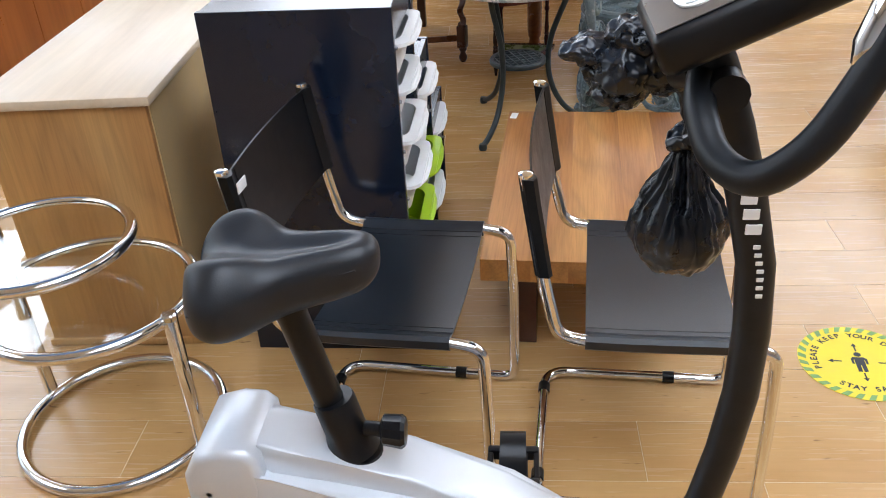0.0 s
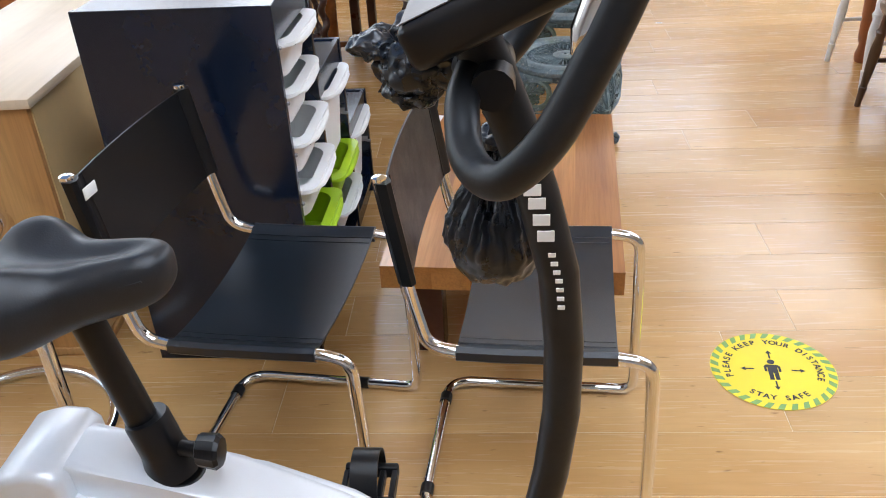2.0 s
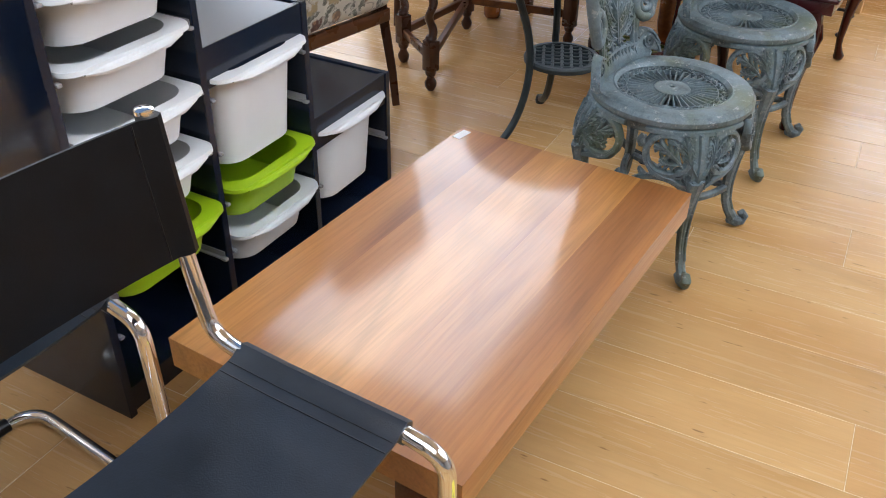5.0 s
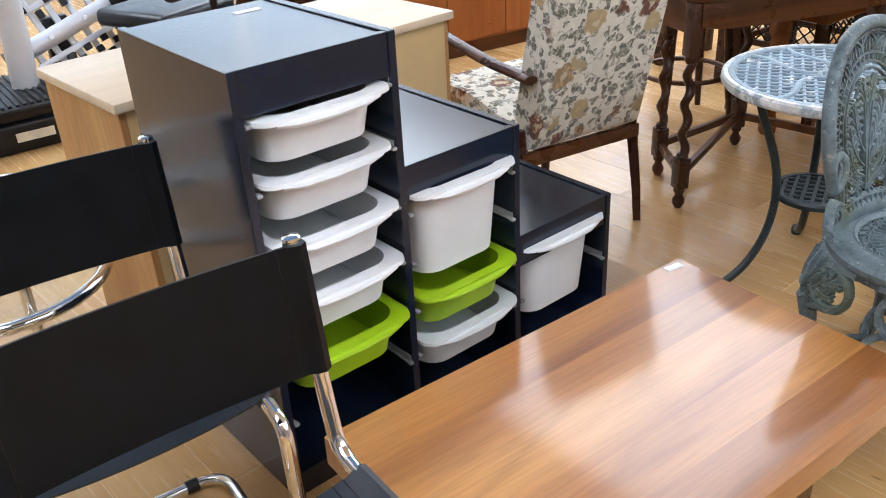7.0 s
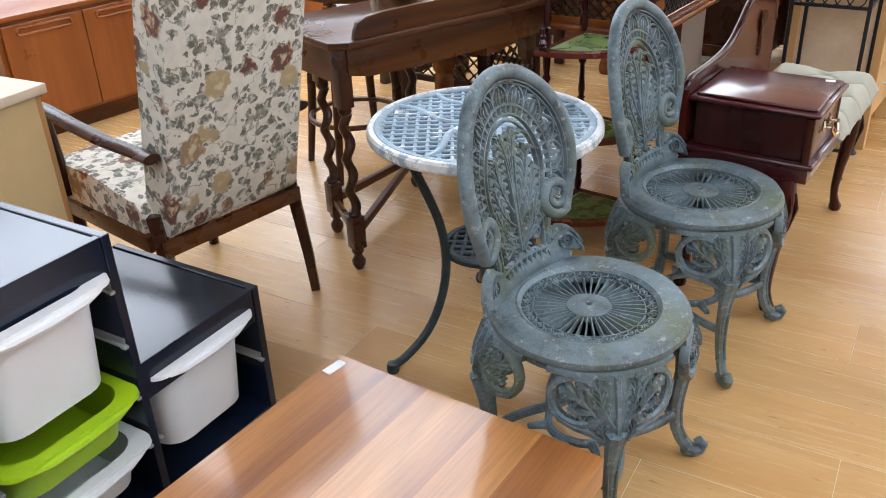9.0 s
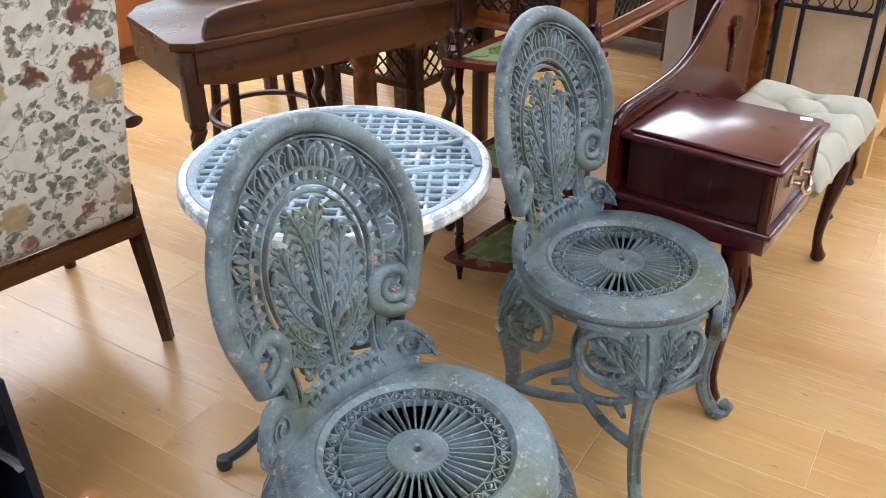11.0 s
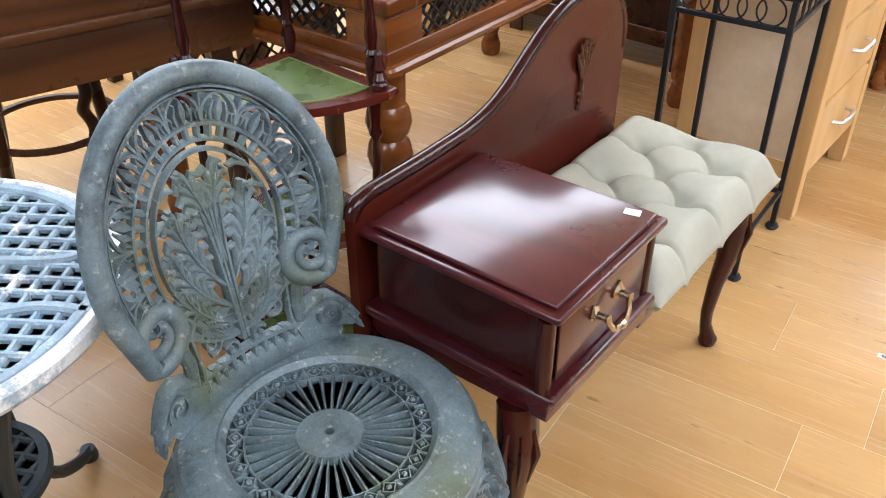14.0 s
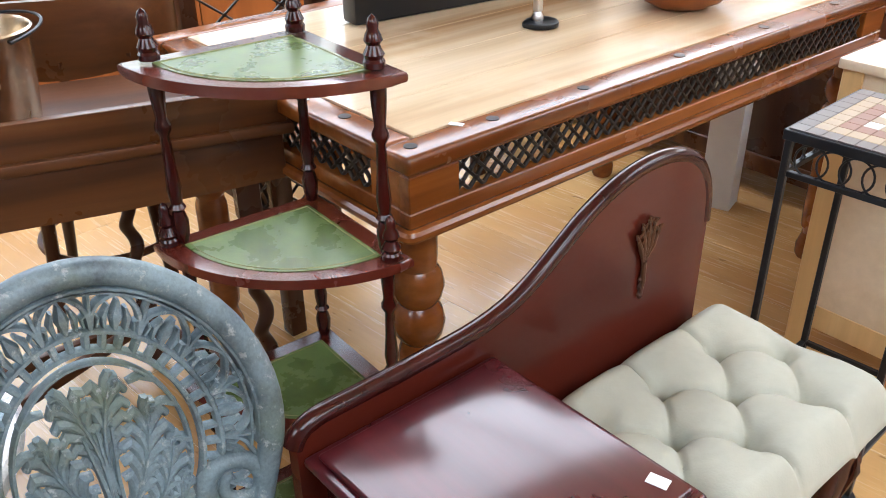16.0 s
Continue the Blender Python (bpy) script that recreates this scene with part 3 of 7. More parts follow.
def tray_thing(x, yc, ztop, deep, mat, colour):
    """A moulded tray hung by its rim; x is how far its lip stands past the frame."""
    ob = thing("tray", pose(UX1 + x - 0.020, yc, ztop + 0.005), colour + " plastic tray with a wide lip in the black frame", "storage tray", "trays of the stepped unit")
    L, W, wt = 0.40, 0.252, 0.0035

    def outline(l, w, rad, z, shift=0.0):
        pts = []
        for cx, cy, a0 in ((-rad, w / 2 - rad, 0), (-l + rad, w / 2 - rad, 90), (-l + rad, -w / 2 + rad, 180), (-rad, -w / 2 + rad, 270)):
            for k in range(6):
                a = radians(a0 + 90 * k / 5)
                pts.append(Vector((cx + rad * math.cos(a) + shift, cy + rad * math.sin(a), z)))
        return pts

    bm = B()
    tap = 0.03 if deep > 0.15 else 0.022
    loops = [outline(L - 0.034, W - tap, 0.05, -deep, -0.03), outline(L - 0.018, W - 0.008, 0.055, -0.03, -0.015), outline(L - 0.012, W - 0.004, 0.055, -0.004, -0.013)]
    inner = [outline(L - 0.018, W - 0.01, 0.052, -0.002, -0.016), outline(L - 0.026, W - 0.016, 0.052, -0.03, -0.019), outline(L - 0.042, W - tap - 0.008, 0.047, -deep + 0.004, -0.034)]
    rings(bm, loops + inner)
    part("bowl", bm, mat, ob)
    bm = B()
    o, i = 0.0, 0
    lip_o = outline(L + 0.01, 0.290, 0.035, 0.0, 0.008)
    lip_o2 = outline(L + 0.012, 0.292, 0.035, -0.008, 0.009)
    lip_i = outline(L - 0.018, W - 0.01, 0.052, 0.0, -0.016)
    lip_i2 = outline(L - 0.018, W - 0.01, 0.052, -0.005, -0.016)
    rings(bm, [lip_i2, lip_i, lip_o, lip_o2], closed=True)
    part("lip", bm, mat, ob)
    bm = B()
    tube(bm, [(0.004, -0.11, -0.010), (0.010, -0.07, -0.013), (0.012, 0, -0.014), (0.010, 0.07, -0.013), (0.004, 0.11, -0.010)], [0.004, 0.008, 0.009, 0.008, 0.004], 8)
    part("handle", bm, mat, ob)
    return ob


C1, C2, C3 = 2.1735, 2.4995, 2.826
for x, yc, z, deep, mat, colour in (
    (0.040, C1, 0.842, 0.092, TRAY_W, "white"), (0.032, C1, 0.724, 0.092, TRAY_W, "white"), (0.042, C1, 0.600, 0.092, TRAY_W, "white"),
    (0.046, C1, 0.480, 0.092, TRAY_W, "white"), (0.050, C1, 0.345, 0.092, TRAY_G, "lime-green"),
    (0.040, C2, 0.594, 0.212, TRAY_W, "deep white"), (0.044, C2, 0.350, 0.092, TRAY_G, "lime-green"), (0.044, C2, 0.235, 0.092, TRAY_GREY, "pale grey"),
    (0.030, C3, 0.338, 0.212, TRAY_W, "deep white"),
):
    tray_thing(x, yc, z, deep, mat, colour)
for col, (y0, y1, h) in enumerate(((2.018, 2.329, 0.9), (2.347, 2.652, 0.6), (2.670, 2.982, 0.33))):
    z = 0.215 if col else 0.21
    while z < h - 0.03:
        for y, s in ((y0, 1), (y1, -1)):
            bm = B()
            box(bm, UX0 + 0.03, UX1 - 0.006, min(y, y + s * 0.009), max(y, y + s * 0.009), z - 0.014, z - 0.011)
            box(bm, UX0 + 0.03, UX1 - 0.006, min(y, y + s * 0.002), max(y, y + s * 0.002), z - 0.011, z + 0.002)
            box(bm, UX1 - 0.010, UX1 + 0.004, min(y, y + s * 0.011), max(y, y + s * 0.011), z - 0.016, z - 0.009, 0.002)
            part("tray_runner", bm, RUNNER, unit, "clear plastic runner")
        z += 0.1285 if col == 0 else 0.118
bm = B()
box(bm, -0.01, 0.01, -0.03, 0.03, 0, 0.001)
lab = tagged(part("price_label", bm, WHITE), "white paper label on top of the black storage frame", "label")
lab.matrix_basis = pose(-0.70, 2.25, 0.9362)


# ---- pine cabinet ----
def pine_cabinet():
    ob = thing("pine_cabinet", pose(-0.943, 2.022, 0, 0, 0, 3.0), "low pine-effect cabinet with a pale top and plain back", "cabinet")
    x0, x1, y1 = -0.43, 0.0, 1.03
    bm = B()
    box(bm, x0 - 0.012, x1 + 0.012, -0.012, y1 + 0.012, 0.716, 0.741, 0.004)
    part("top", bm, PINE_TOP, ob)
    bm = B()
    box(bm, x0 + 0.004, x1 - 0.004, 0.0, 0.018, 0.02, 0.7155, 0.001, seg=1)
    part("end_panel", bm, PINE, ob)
    bm = B()
    box(bm, x0 + 0.004, x1 - 0.004, y1 - 0.018, y1, 0.02, 0.7155, 0.001, seg=1)
    part("end_panel", bm, PINE, ob)
    bm = B()
    box(bm, x1 - 0.008, x1 - 0.001, 0.018, y1 - 0.018, 0.03, 0.7155)
    part("back_board", bm, PINE_SIDE, ob)
    bm = B()
    box(bm, x0, x0 + 0.018, 0.018, y1 - 0.018, 0.05, 0.7155)
    part("front_panel", bm, PINE, ob)
    bm = B()
    box(bm, x0 - 0.008, x1 + 0.006, -0.008, y1 + 0.008, 0.0, 0.024, 0.006)
    part("plinth", bm, PINE, ob)
    return ob


pine_cabinet()


# ---- round glass table ----
def glass_table():
    cx, cy = -1.035, 1.69
    ob = thing("glass_side_table", pose(cx, cy, 0), "round chromed side table with swivelling clear glass tiers", "side table")

    def hoop(name, c, z, R, r=0.0145, glass=False):
        bm = B()
        tube(bm, [(c[0] + R * math.cos(a), c[1] + R * math.sin(a), z) for a in [2 * math.pi * k / 56 for k in range(56)]], r, 12, True)
        o = part(name, bm, CHROME, ob, "chromed ring")
        if glass:
            bm = B()
            lathe(bm, [(0, -0.004), (R - 0.013, -0.004), (R - 0.013, 0.004), (0, 0.004)], 48, (c[0], c[1], z + 0.003))
            g = part("glass_top", bm, GLASS, ob, "clear glass disc")
            g.visible_shadow = False
        return o

    hoop("base_ring", (0, 0), 0.013, 0.243)
    hoop("middle_ring", (0.004, 0.006), 0.385, 0.239, glass=True)
    hoop("top_ring", (-0.105, 0.045), 0.50, 0.207, glass=True)
    for x, y, h in ((0.236, -0.10, 0.395), (-0.238, 0.095, 0.515)):
        bm = B()
        lathe(bm, [(0, 0.0), (0.0165, 0.0), (0.0165, h - 0.004), (0.014, h), (0, h)], 18, (x, y, 0))
        part("post", bm, CHROME, ob, "chromed upright")
        bm = B()
        lathe(bm, [(0, h), (0.018, h), (0.018, h + 0.012), (0.015, h + 0.016), (0, h + 0.016)], 18, (x, y, 0))
        part("cap", bm, CHROME, ob)
    return ob


glass_table()


# ---- exercise bike ----
def exercise_bike():
    yc = 1.045
    ob = thing("exercise_bike", pose(0, 0, 0), "silver and black exercise bike with a black saddle and console", "exercise bike")

    def shell(name, poly, y0, y1, mat, bev, label=""):
        bm = B()
        m = Matrix(((1, 0, 0, 0), (0, 0, -1, 0), (0, 1, 0, 0), (0, 0, 0, 1)))
        prism(bm, poly, -y1, -y0, bev, m)
        return part(name, bm, mat, ob, label, 0.9)

    low = [(-0.513, 0.310), (-0.517, 0.444), (-0.510, 0.544), (-0.490, 0.579), (-0.455, 0.589), (-0.425, 0.579), (-0.40, 0.549), (-0.31, 0.532), (-0.18, 0.502), (-0.05, 0.454), (0.06, 0.370), (0.12, 0.280), (0.10, 0.190), (0.0, 0.140), (-0.3, 0.140), (-0.445, 0.200)]
    shell("side_shell", low, yc - 0.072, yc + 0.072, SILVER, 0.014)
    crest = [(-0.518, 0.464), (-0.517, 0.554), (-0.497, 0.596), (-0.460, 0.606), (-0.405, 0.598), (-0.30, 0.569), (-0.20, 0.539), (-0.06, 0.479), (0.06, 0.395), (0.13, 0.300), (0.09, 0.300), (-0.06, 0.410), (-0.22, 0.484), (-0.41, 0.504), (-0.465, 0.484)]
    shell("top_cover", crest, yc - 0.045, yc + 0.045, SILVER, 0.016)
    bulge = [(-0.521, 0.444), (-0.521, 0.559), (-0.500, 0.600), (-0.460, 0.612), (-0.425, 0.609), (-0.408, 0.592), (-0.404, 0.54), (-0.415, 0.49), (-0.46, 0.444)]
    shell("rear_cover", bulge, yc - 0.0735, yc + 0.0735, SILVER, 0.013)
    for s in (-1, 1):
        inset = [(-0.52, 0.524), (-0.42, 0.514), (-0.30, 0.492), (-0.16, 0.454), (-0.04, 0.380), (0.03, 0.300), (0.0, 0.210), (-0.3, 0.180), (-0.5, 0.250)]
        y = yc + s * 0.0725
        shell("side_inset", inset, min(y, y + s * 0.003), max(y, y + s * 0.003), SILVER_D, 0.001)
        bm = B()
        tube(bm, [(-0.17 + 0.135 * math.cos(a), yc + s * 0.077, 0.29 + 0.135 * math.sin(a)) for a in [2 * math.pi * k / 40 for k in range(40)]], 0.007, 8, True)
        part("crank_ring", bm, BLACK, ob)
        for hx, hz in ((-0.487, 0.530), (-0.306, 0.488), (-0.12, 0.432)):
            bm = B()
            tube(bm, [(hx, yc + s * 0.0715, hz), (hx, yc + s * 0.0735, hz)], 0.0045, 10)
            part("screw_hole", bm, BLACK, ob)
        bm = B()
        ang = radians(58) if s > 0 else radians(238)
        px, pz = -0.055, 0.355
        if s < 0:
            px, pz = -0.17 - 0.07, 0.10 + 0.03
        tube(bm, [(-0.17, yc + s * 0.095, 0.28), (px, yc + s * 0.115, pz)], 0.011, 8)
        crank = part("crank_arm", bm, BLACK, ob)
        bm = B()
        yy = yc + s * 0.165
        box(bm, px - 0.045, px + 0.045, yy - 0.045, yy - 0.03, pz - 0.012, pz + 0.012, 0.004)
        box(bm, px - 0.045, px + 0.045, yy + 0.03, yy + 0.045, pz - 0.012, pz + 0.012, 0.004)
        for k in range(5):
            xx = px - 0.04 + k * 0.02
            box(bm, xx - 0.005, xx + 0.005, yy - 0.03, yy + 0.03, pz - 0.010, pz + 0.010, 0.002, seg=1)
        ped = part("pedal", bm, BLACK, ob)
        bm = B()
        path = [(px + 0.0, yy + 0.048 * math.cos(a), pz + 0.005 + 0.062 * math.sin(a)) for a in [math.pi * k / 14 for k in range(15)]]
        loops = [[Vector((p[0] + dx, p[1] + (p[1] - yy) * o, p[2] + (o * 0.06))) for dx, o in ((-0.022, 0), (0.022, 0), (0.022, 0.06), (-0.022, 0.06))] for p in path]
        rings(bm, loops)
        part("strap", bm, BLACK, ped, "black pedal strap")
    # saddle
    bm = B()
    st = [(-0.464, 0.03, 0.022), (-0.460, 0.080, 0.050), (-0.446, 0.106, 0.074), (-0.420, 0.118, 0.084), (-0.39, 0.108, 0.080), (-0.362, 0.082, 0.070), (-0.340, 0.064, 0.066), (-0.31, 0.053, 0.064), (-0.275, 0.046, 0.061), (-0.245, 0.039, 0.055), (-0.228, 0.029, 0.042), (-0.219, 0.012, 0.020)]
    loops = []
    for i, (x, w, h) in enumerate(st):
        zc = 0.846 + (x + 0.5) * 0.08 + max(0.0, x + 0.36) * 0.10
        loop = []
        for k in range(28):
            a = 2 * math.pi * k / 28
            c, s = math.cos(a), math.sin(a)
            yy = math.copysign(abs(c) ** 0.8, c) * w
            zz = math.copysign(abs(s) ** 0.75, s) * (h * 0.62 if s > 0 else h * 0.75)
            groove = 0.015 * math.exp(-((c) / 0.22) ** 2) * (1 if s > 0 and -0.50 < x < -0.26 else 0)
            lobes = 0.019 * math.exp(-((abs(c) - 0.55) / 0.28) ** 2) * (1 if s > 0 and x < -0.38 else 0)
            loop.append(Vector((x, yc + 0.01 + yy, zc + zz - groove + lobes)))
        loops.append(loop)
    rings(bm, loops)
    sub = part("saddle", bm, SADDLE, ob, "padded black vinyl saddle", 1.2)
    mod = sub.modifiers.new("smooth", "SUBSURF")
    mod.levels = mod.render_levels = 2
    for sd in (-1, 1):
        bm = B()
        pts = []
        for x, w, h in st[2:-2]:
            zc = 0.846 + (x + 0.5) * 0.08 + max(0.0, x + 0.36) * 0.10
            pts.append((x, yc + 0.01 + sd * w * 0.955, zc + h * 0.10))
        tube(bm, bent(pts, 0.02, 3), 0.0016, 6)
        part("seam", bm, SADDLE, sub, "stitched side seam")
    bm = B()
    tube(bm, [(-0.356, yc + 0.01, 0.83), (-0.29, yc, 0.55)], 0.0215, 18)
    part("seat_post", bm, BLACK, ob)
    bm = B()
    d = Vector((0.066, -0.01, -0.28)).normalized()
    q = Vector((-0.287, yc, 0.567))
    tube(bm, [q - d * 0.085, q - d * 0.08, q - d * 0.03, q - d * 0.015, q + d * 0.01], [0.029, 0.031, 0.031, 0.034, 0.040], 20)
    part("collar", bm, BLACK, ob)
    bm = B()
    lathe(bm, [(0, -0.006), (0.043, -0.006), (0.043, 0.0), (0.039, 0.003), (0, 0.003)], 26, m=pose(-0.283, yc, 0.561, 0, 14, 0))
    part("gasket", bm, BLACK, ob)
    bm = B()
    kx = Vector((-0.262, yc - 0.008, 0.604))
    tube(bm, [kx, kx + Vector((0.026, -0.006, 0.003))], 0.011, 12)
    loops = []
    for i, (s, r) in enumerate(((0.024, 0.014), (0.028, 0.021), (0.056, 0.023), (0.062, 0.019), (0.063, 0.010))):
        c = kx + Vector((1, -0.22, 0.1)).normalized() * s
        loops.append([c + Vector((0.1 * 0, math.cos(a), math.sin(a))) * (r * (1 + 0.07 * (k % 2))) for k, a in enumerate([2 * math.pi * k / 24 for k in range(24)])])
    rings(bm, loops)
    part("adjusting_knob", bm, BLACK, ob, "ribbed black knob")
    # front post
    post = [(0.10, 0.24), (0.17, 0.38), (0.214, 0.50), (0.232, 0.60), (0.243, 0.70), (0.244, 0.80), (0.236, 0.90), (0.213, 0.995), (0.190, 1.07), (0.168, 1.13), (0.15, 1.17)]
    bm = B()
    tube(bm, [(x, 1.01, z) for x, z in post], [0.023] * 8 + [0.0235, 0.024, 0.025], 18)
    pp = part("front_post", bm, GRIP, ob)
    # lettering of the maker's mark as plain shapes
    def along(t):
        k = min(int(t), len(post) - 2)
        f = t - k
        return post[k][0] * (1 - f) + post[k + 1][0] * f, post[k][1] * (1 - f) + post[k + 1][1] * f

    for i in range(4):
        x, z = along(7.22 - i * 0.205)
        bm = B()
        box(bm, x - 0.010, x + 0.008, 0.9862, 0.9884, z - 0.0065, z + 0.0065, 0.0005, seg=1)
        part("mark", bm, WHITE, pp, "white printed shape")
    for i in range(7):
        x, z = along(6.36 - i * 0.115)
        bm = B()
        box(bm, x - 0.004, x + 0.004, 0.9862, 0.9884, z - 0.0024, z + 0.0028, 0.0004, seg=1)
        part("mark", bm, WHITE, pp, "small white printed shape")
    # handlebars
    for s in (-1, 1):
        bm = B()
        bar = [(0.150, 1.01 + s * 0.01, 1.135), (0.140, 1.01 + s * 0.05, 1.118), (0.146, 1.01 + s * 0.115, 1.088), (0.175, 1.01 + s * 0.165, 1.085), (0.215, 1.01 + s * 0.185, 1.13), (0.245, 1.01 + s * 0.185, 1.19), (0.272, 1.01 + s * 0.18, 1.25), (0.29, 1.01 + s * 0.17, 1.30)]
        tube(bm, bent(bar, 0.05, 6), 0.0168, 16)
        hb = part("handlebar", bm, GRIP, ob, "foam-covered black handlebar")
        bm = B()
        a, b = Vector(bar[5]), Vector(bar[7])
        d = (b - a)
        off = Vector((-0.010, 0.006 * -s, 0.006))
        tube(bm, [a + d * 0.05 + off, a + d * 0.2 + off, a + d * 0.5 + off, a + d * 0.8 + off, a + d * 0.95 + off], [0.006, 0.0135, 0.0145, 0.0135, 0.006], 12)
        part("pulse_sensor", bm, CHROME, hb, "chromed hand sensor")
    bm = B()
    tube(bm, [(0.17, 1.01 - 0.05, 1.128), (0.17, 1.01 + 0.05, 1.128)], 0.021, 12)
    part("clamp", bm, BLACK, ob)
    # console
    cm = pose(0.118, 1.01, 1.188, 0, -24, 0)
    bm = B()
    box(bm, -0.03, 0.235, -0.075, 0.075, -0.028, 0.018, 0.012, cm, 3)
    con = part("console", bm, BLACK, ob)
    bm = B()
    box(bm, -0.022, 0.225, -0.066, 0.066, 0.018, 0.0195, 0.0005, cm, 1)
    part("faceplate", bm, plain("dark_grey_plate", (0.055, 0.045, 0.04), 0.3), con, "dark grey console face")
    bm = B()
    poly = [(0.028 + 0.022 * math.cos(a), 0.0 + 0.042 * math.sin(a)) for a in [2 * math.pi * k / 28 for k in range(28)]]
    prism(bm, poly, 0.0195, 0.022, 0.0005, cm)
    pad = part("button_pad", bm, WHITE, con, "white oval key pad")
    for k in range(4):
        bm = B()
        poly = [(0.028 + 0.013 * math.cos(a), -0.027 + 0.018 * k + 0.006 * math.sin(a)) for a in [2 * math.pi * j / 16 for j in range(16)]]
        prism(bm, poly, 0.0221, 0.0235, 0.0003, cm)
        part("button", bm, TRAY_GREY, pad)
    bm = B()
    poly = [(0.068 + 0.007 * math.cos(a), -0.02 + 0.010 * math.sin(a)) for a in [2 * math.pi * k / 16 for k in range(16)]]
    prism(bm, poly, 0.0195, 0.0215, 0.0003, cm)
    part("button", bm, WHITE, con)
    bm = B()
    box(bm, 0.10, 0.20, -0.055, 0.055, 0.0195, 0.0205, 0.0003, cm, 1)
    part("display", bm, plain("display_grey", (0.42, 0.43, 0.42), 0.2), con, "pale grey display")
    for x, w in ((0.02, 0.22), (-0.42, 0.26)):
        bm = B()
        tube(bm, [(x, yc - w, 0.035), (x, yc + w, 0.035)], 0.032, 14)
        part("foot_bar", bm, BLACK, ob)
    bm = B()
    tube(bm, [(0.02, yc, 0.04), (0.05, yc, 0.22)], 0.03, 10)
    tube(bm, [(-0.42, yc, 0.04), (-0.38, yc, 0.2)], 0.03, 10)
    part("frame", bm, BLACK, ob)
    return ob


exercise_bike()


def crumple(bm, amount, scale, seed):
    for v in bm.verts:
        n = noise.noise_vector(v.co * scale + Vector((seed, seed * 2, 0)))
        n2 = noise.noise_vector(v.co * scale * 2.7 + Vector((0, seed, seed)))
        v.co += n * amount + n2 * amount * 0.5


def rubbish_bag():
    ob = thing("knotted_bag", pose(0.166, 1.125, 0.828), "small knotted black plastic bag hanging from the handlebar", "plastic bag")
    bm = B()
    prof = [(0.0, 0.006), (0.03, 0.0), (0.055, 0.010), (0.072, 0.035), (0.079, 0.065), (0.076, 0.095), (0.064, 0.125), (0.048, 0.155), (0.032, 0.185), (0.020, 0.212), (0.013, 0.228)]
    seg = 200
    prof = [(r0 + (r1 - r0) * k / 4, z0 + (z1 - z0) * k / 4) for (r0, z0), (r1, z1) in zip(prof, prof[1:]) for k in range(4)] + [prof[-1]]
    loops = []
    for j, (r, z) in enumerate(prof):
        r, z = r * 0.80, z * 0.76
        loop = []
        for k in range(seg):
            a = 2 * math.pi * k / seg
            sway = noise.noise(Vector((math.cos(a) * 2, math.sin(a) * 2, z * 14)))
            fold = (1 - 2 * abs(math.sin(a * 9 + 1.3 * math.sin(a * 3) + 1.2 * sway))) * 0.42 + math.sin(a * 31 + 2 + 2 * sway) * 0.22 + sway * 0.9
            up = max(0.0, (z - 0.03) / 0.2)
            rr = max(0.001, r * (1 + fold * (0.035 + 0.20 * up)))
            loop.append(Vector((rr * math.cos(a), rr * math.sin(a), z + 0.004 * fold)))
        loops.append(loop)
    rings(bm, loops)
    crumple(bm, 0.004, 38, 5)
    part("sack", bm, BIN, ob, "", 1.0)
    bm = B()
    bmesh.ops.create_icosphere(bm, subdivisions=4, radius=0.021, matrix=Matrix.Translation((0, 0, 0.182)) @ Matrix.Diagonal((1.15, 1.0, 0.75, 1)))
    crumple(bm, 0.008, 45, 3)
    part("knot", bm, BIN, ob, "", 1.0)
    bm = B()
    pts = [(0.002, 0, 0.185), (0.0, -0.002, 0.215), (-0.006, -0.004, 0.240), (-0.014, -0.006, 0.262)]
    tube(bm, pts, [0.011, 0.009, 0.009, 0.011], 14)
    bmesh.ops.subdivide_edges(bm, edges=bm.edges[:], cuts=2, use_grid_fill=True)
    crumple(bm, 0.006, 50, 9)
    part("twisted_neck", bm, BIN, ob, "", 1.0)
    return ob


rubbish_bag()


def bunched_bag():
    ob = thing("bunched_bag", pose(0.084, 1.118, 1.104) @ Matrix.Diagonal((0.86, 0.9, 0.8, 1)), "crumpled black plastic bag bunched round the handlebar", "plastic bag")
    for k, (x, y, z, a, b, c) in enumerate(((0, 0, 0, 0.062, 0.055, 0.05), (-0.045, 0.01, 0.025, 0.05, 0.04, 0.022), (0.05, -0.005, 0.0, 0.05, 0.045, 0.045), (0.01, 0.0, 0.045, 0.045, 0.04, 0.035), (-0.01, -0.01, -0.03, 0.05, 0.035, 0.03))):
        bm = B()
        bmesh.ops.create_icosphere(bm, subdivisions=5, radius=1.0, matrix=Matrix.Translation((x, y, z)) @ Matrix.Diagonal((a * 0.86, b * 0.86, c * 0.86, 1)))
        crumple(bm, 0.010, 27, 4 + k * 3.1)
        crumple(bm, 0.003, 80, 2 + k)
        part("fold", bm, BIN, ob, "", 0.9)
    return ob


bunched_bag()


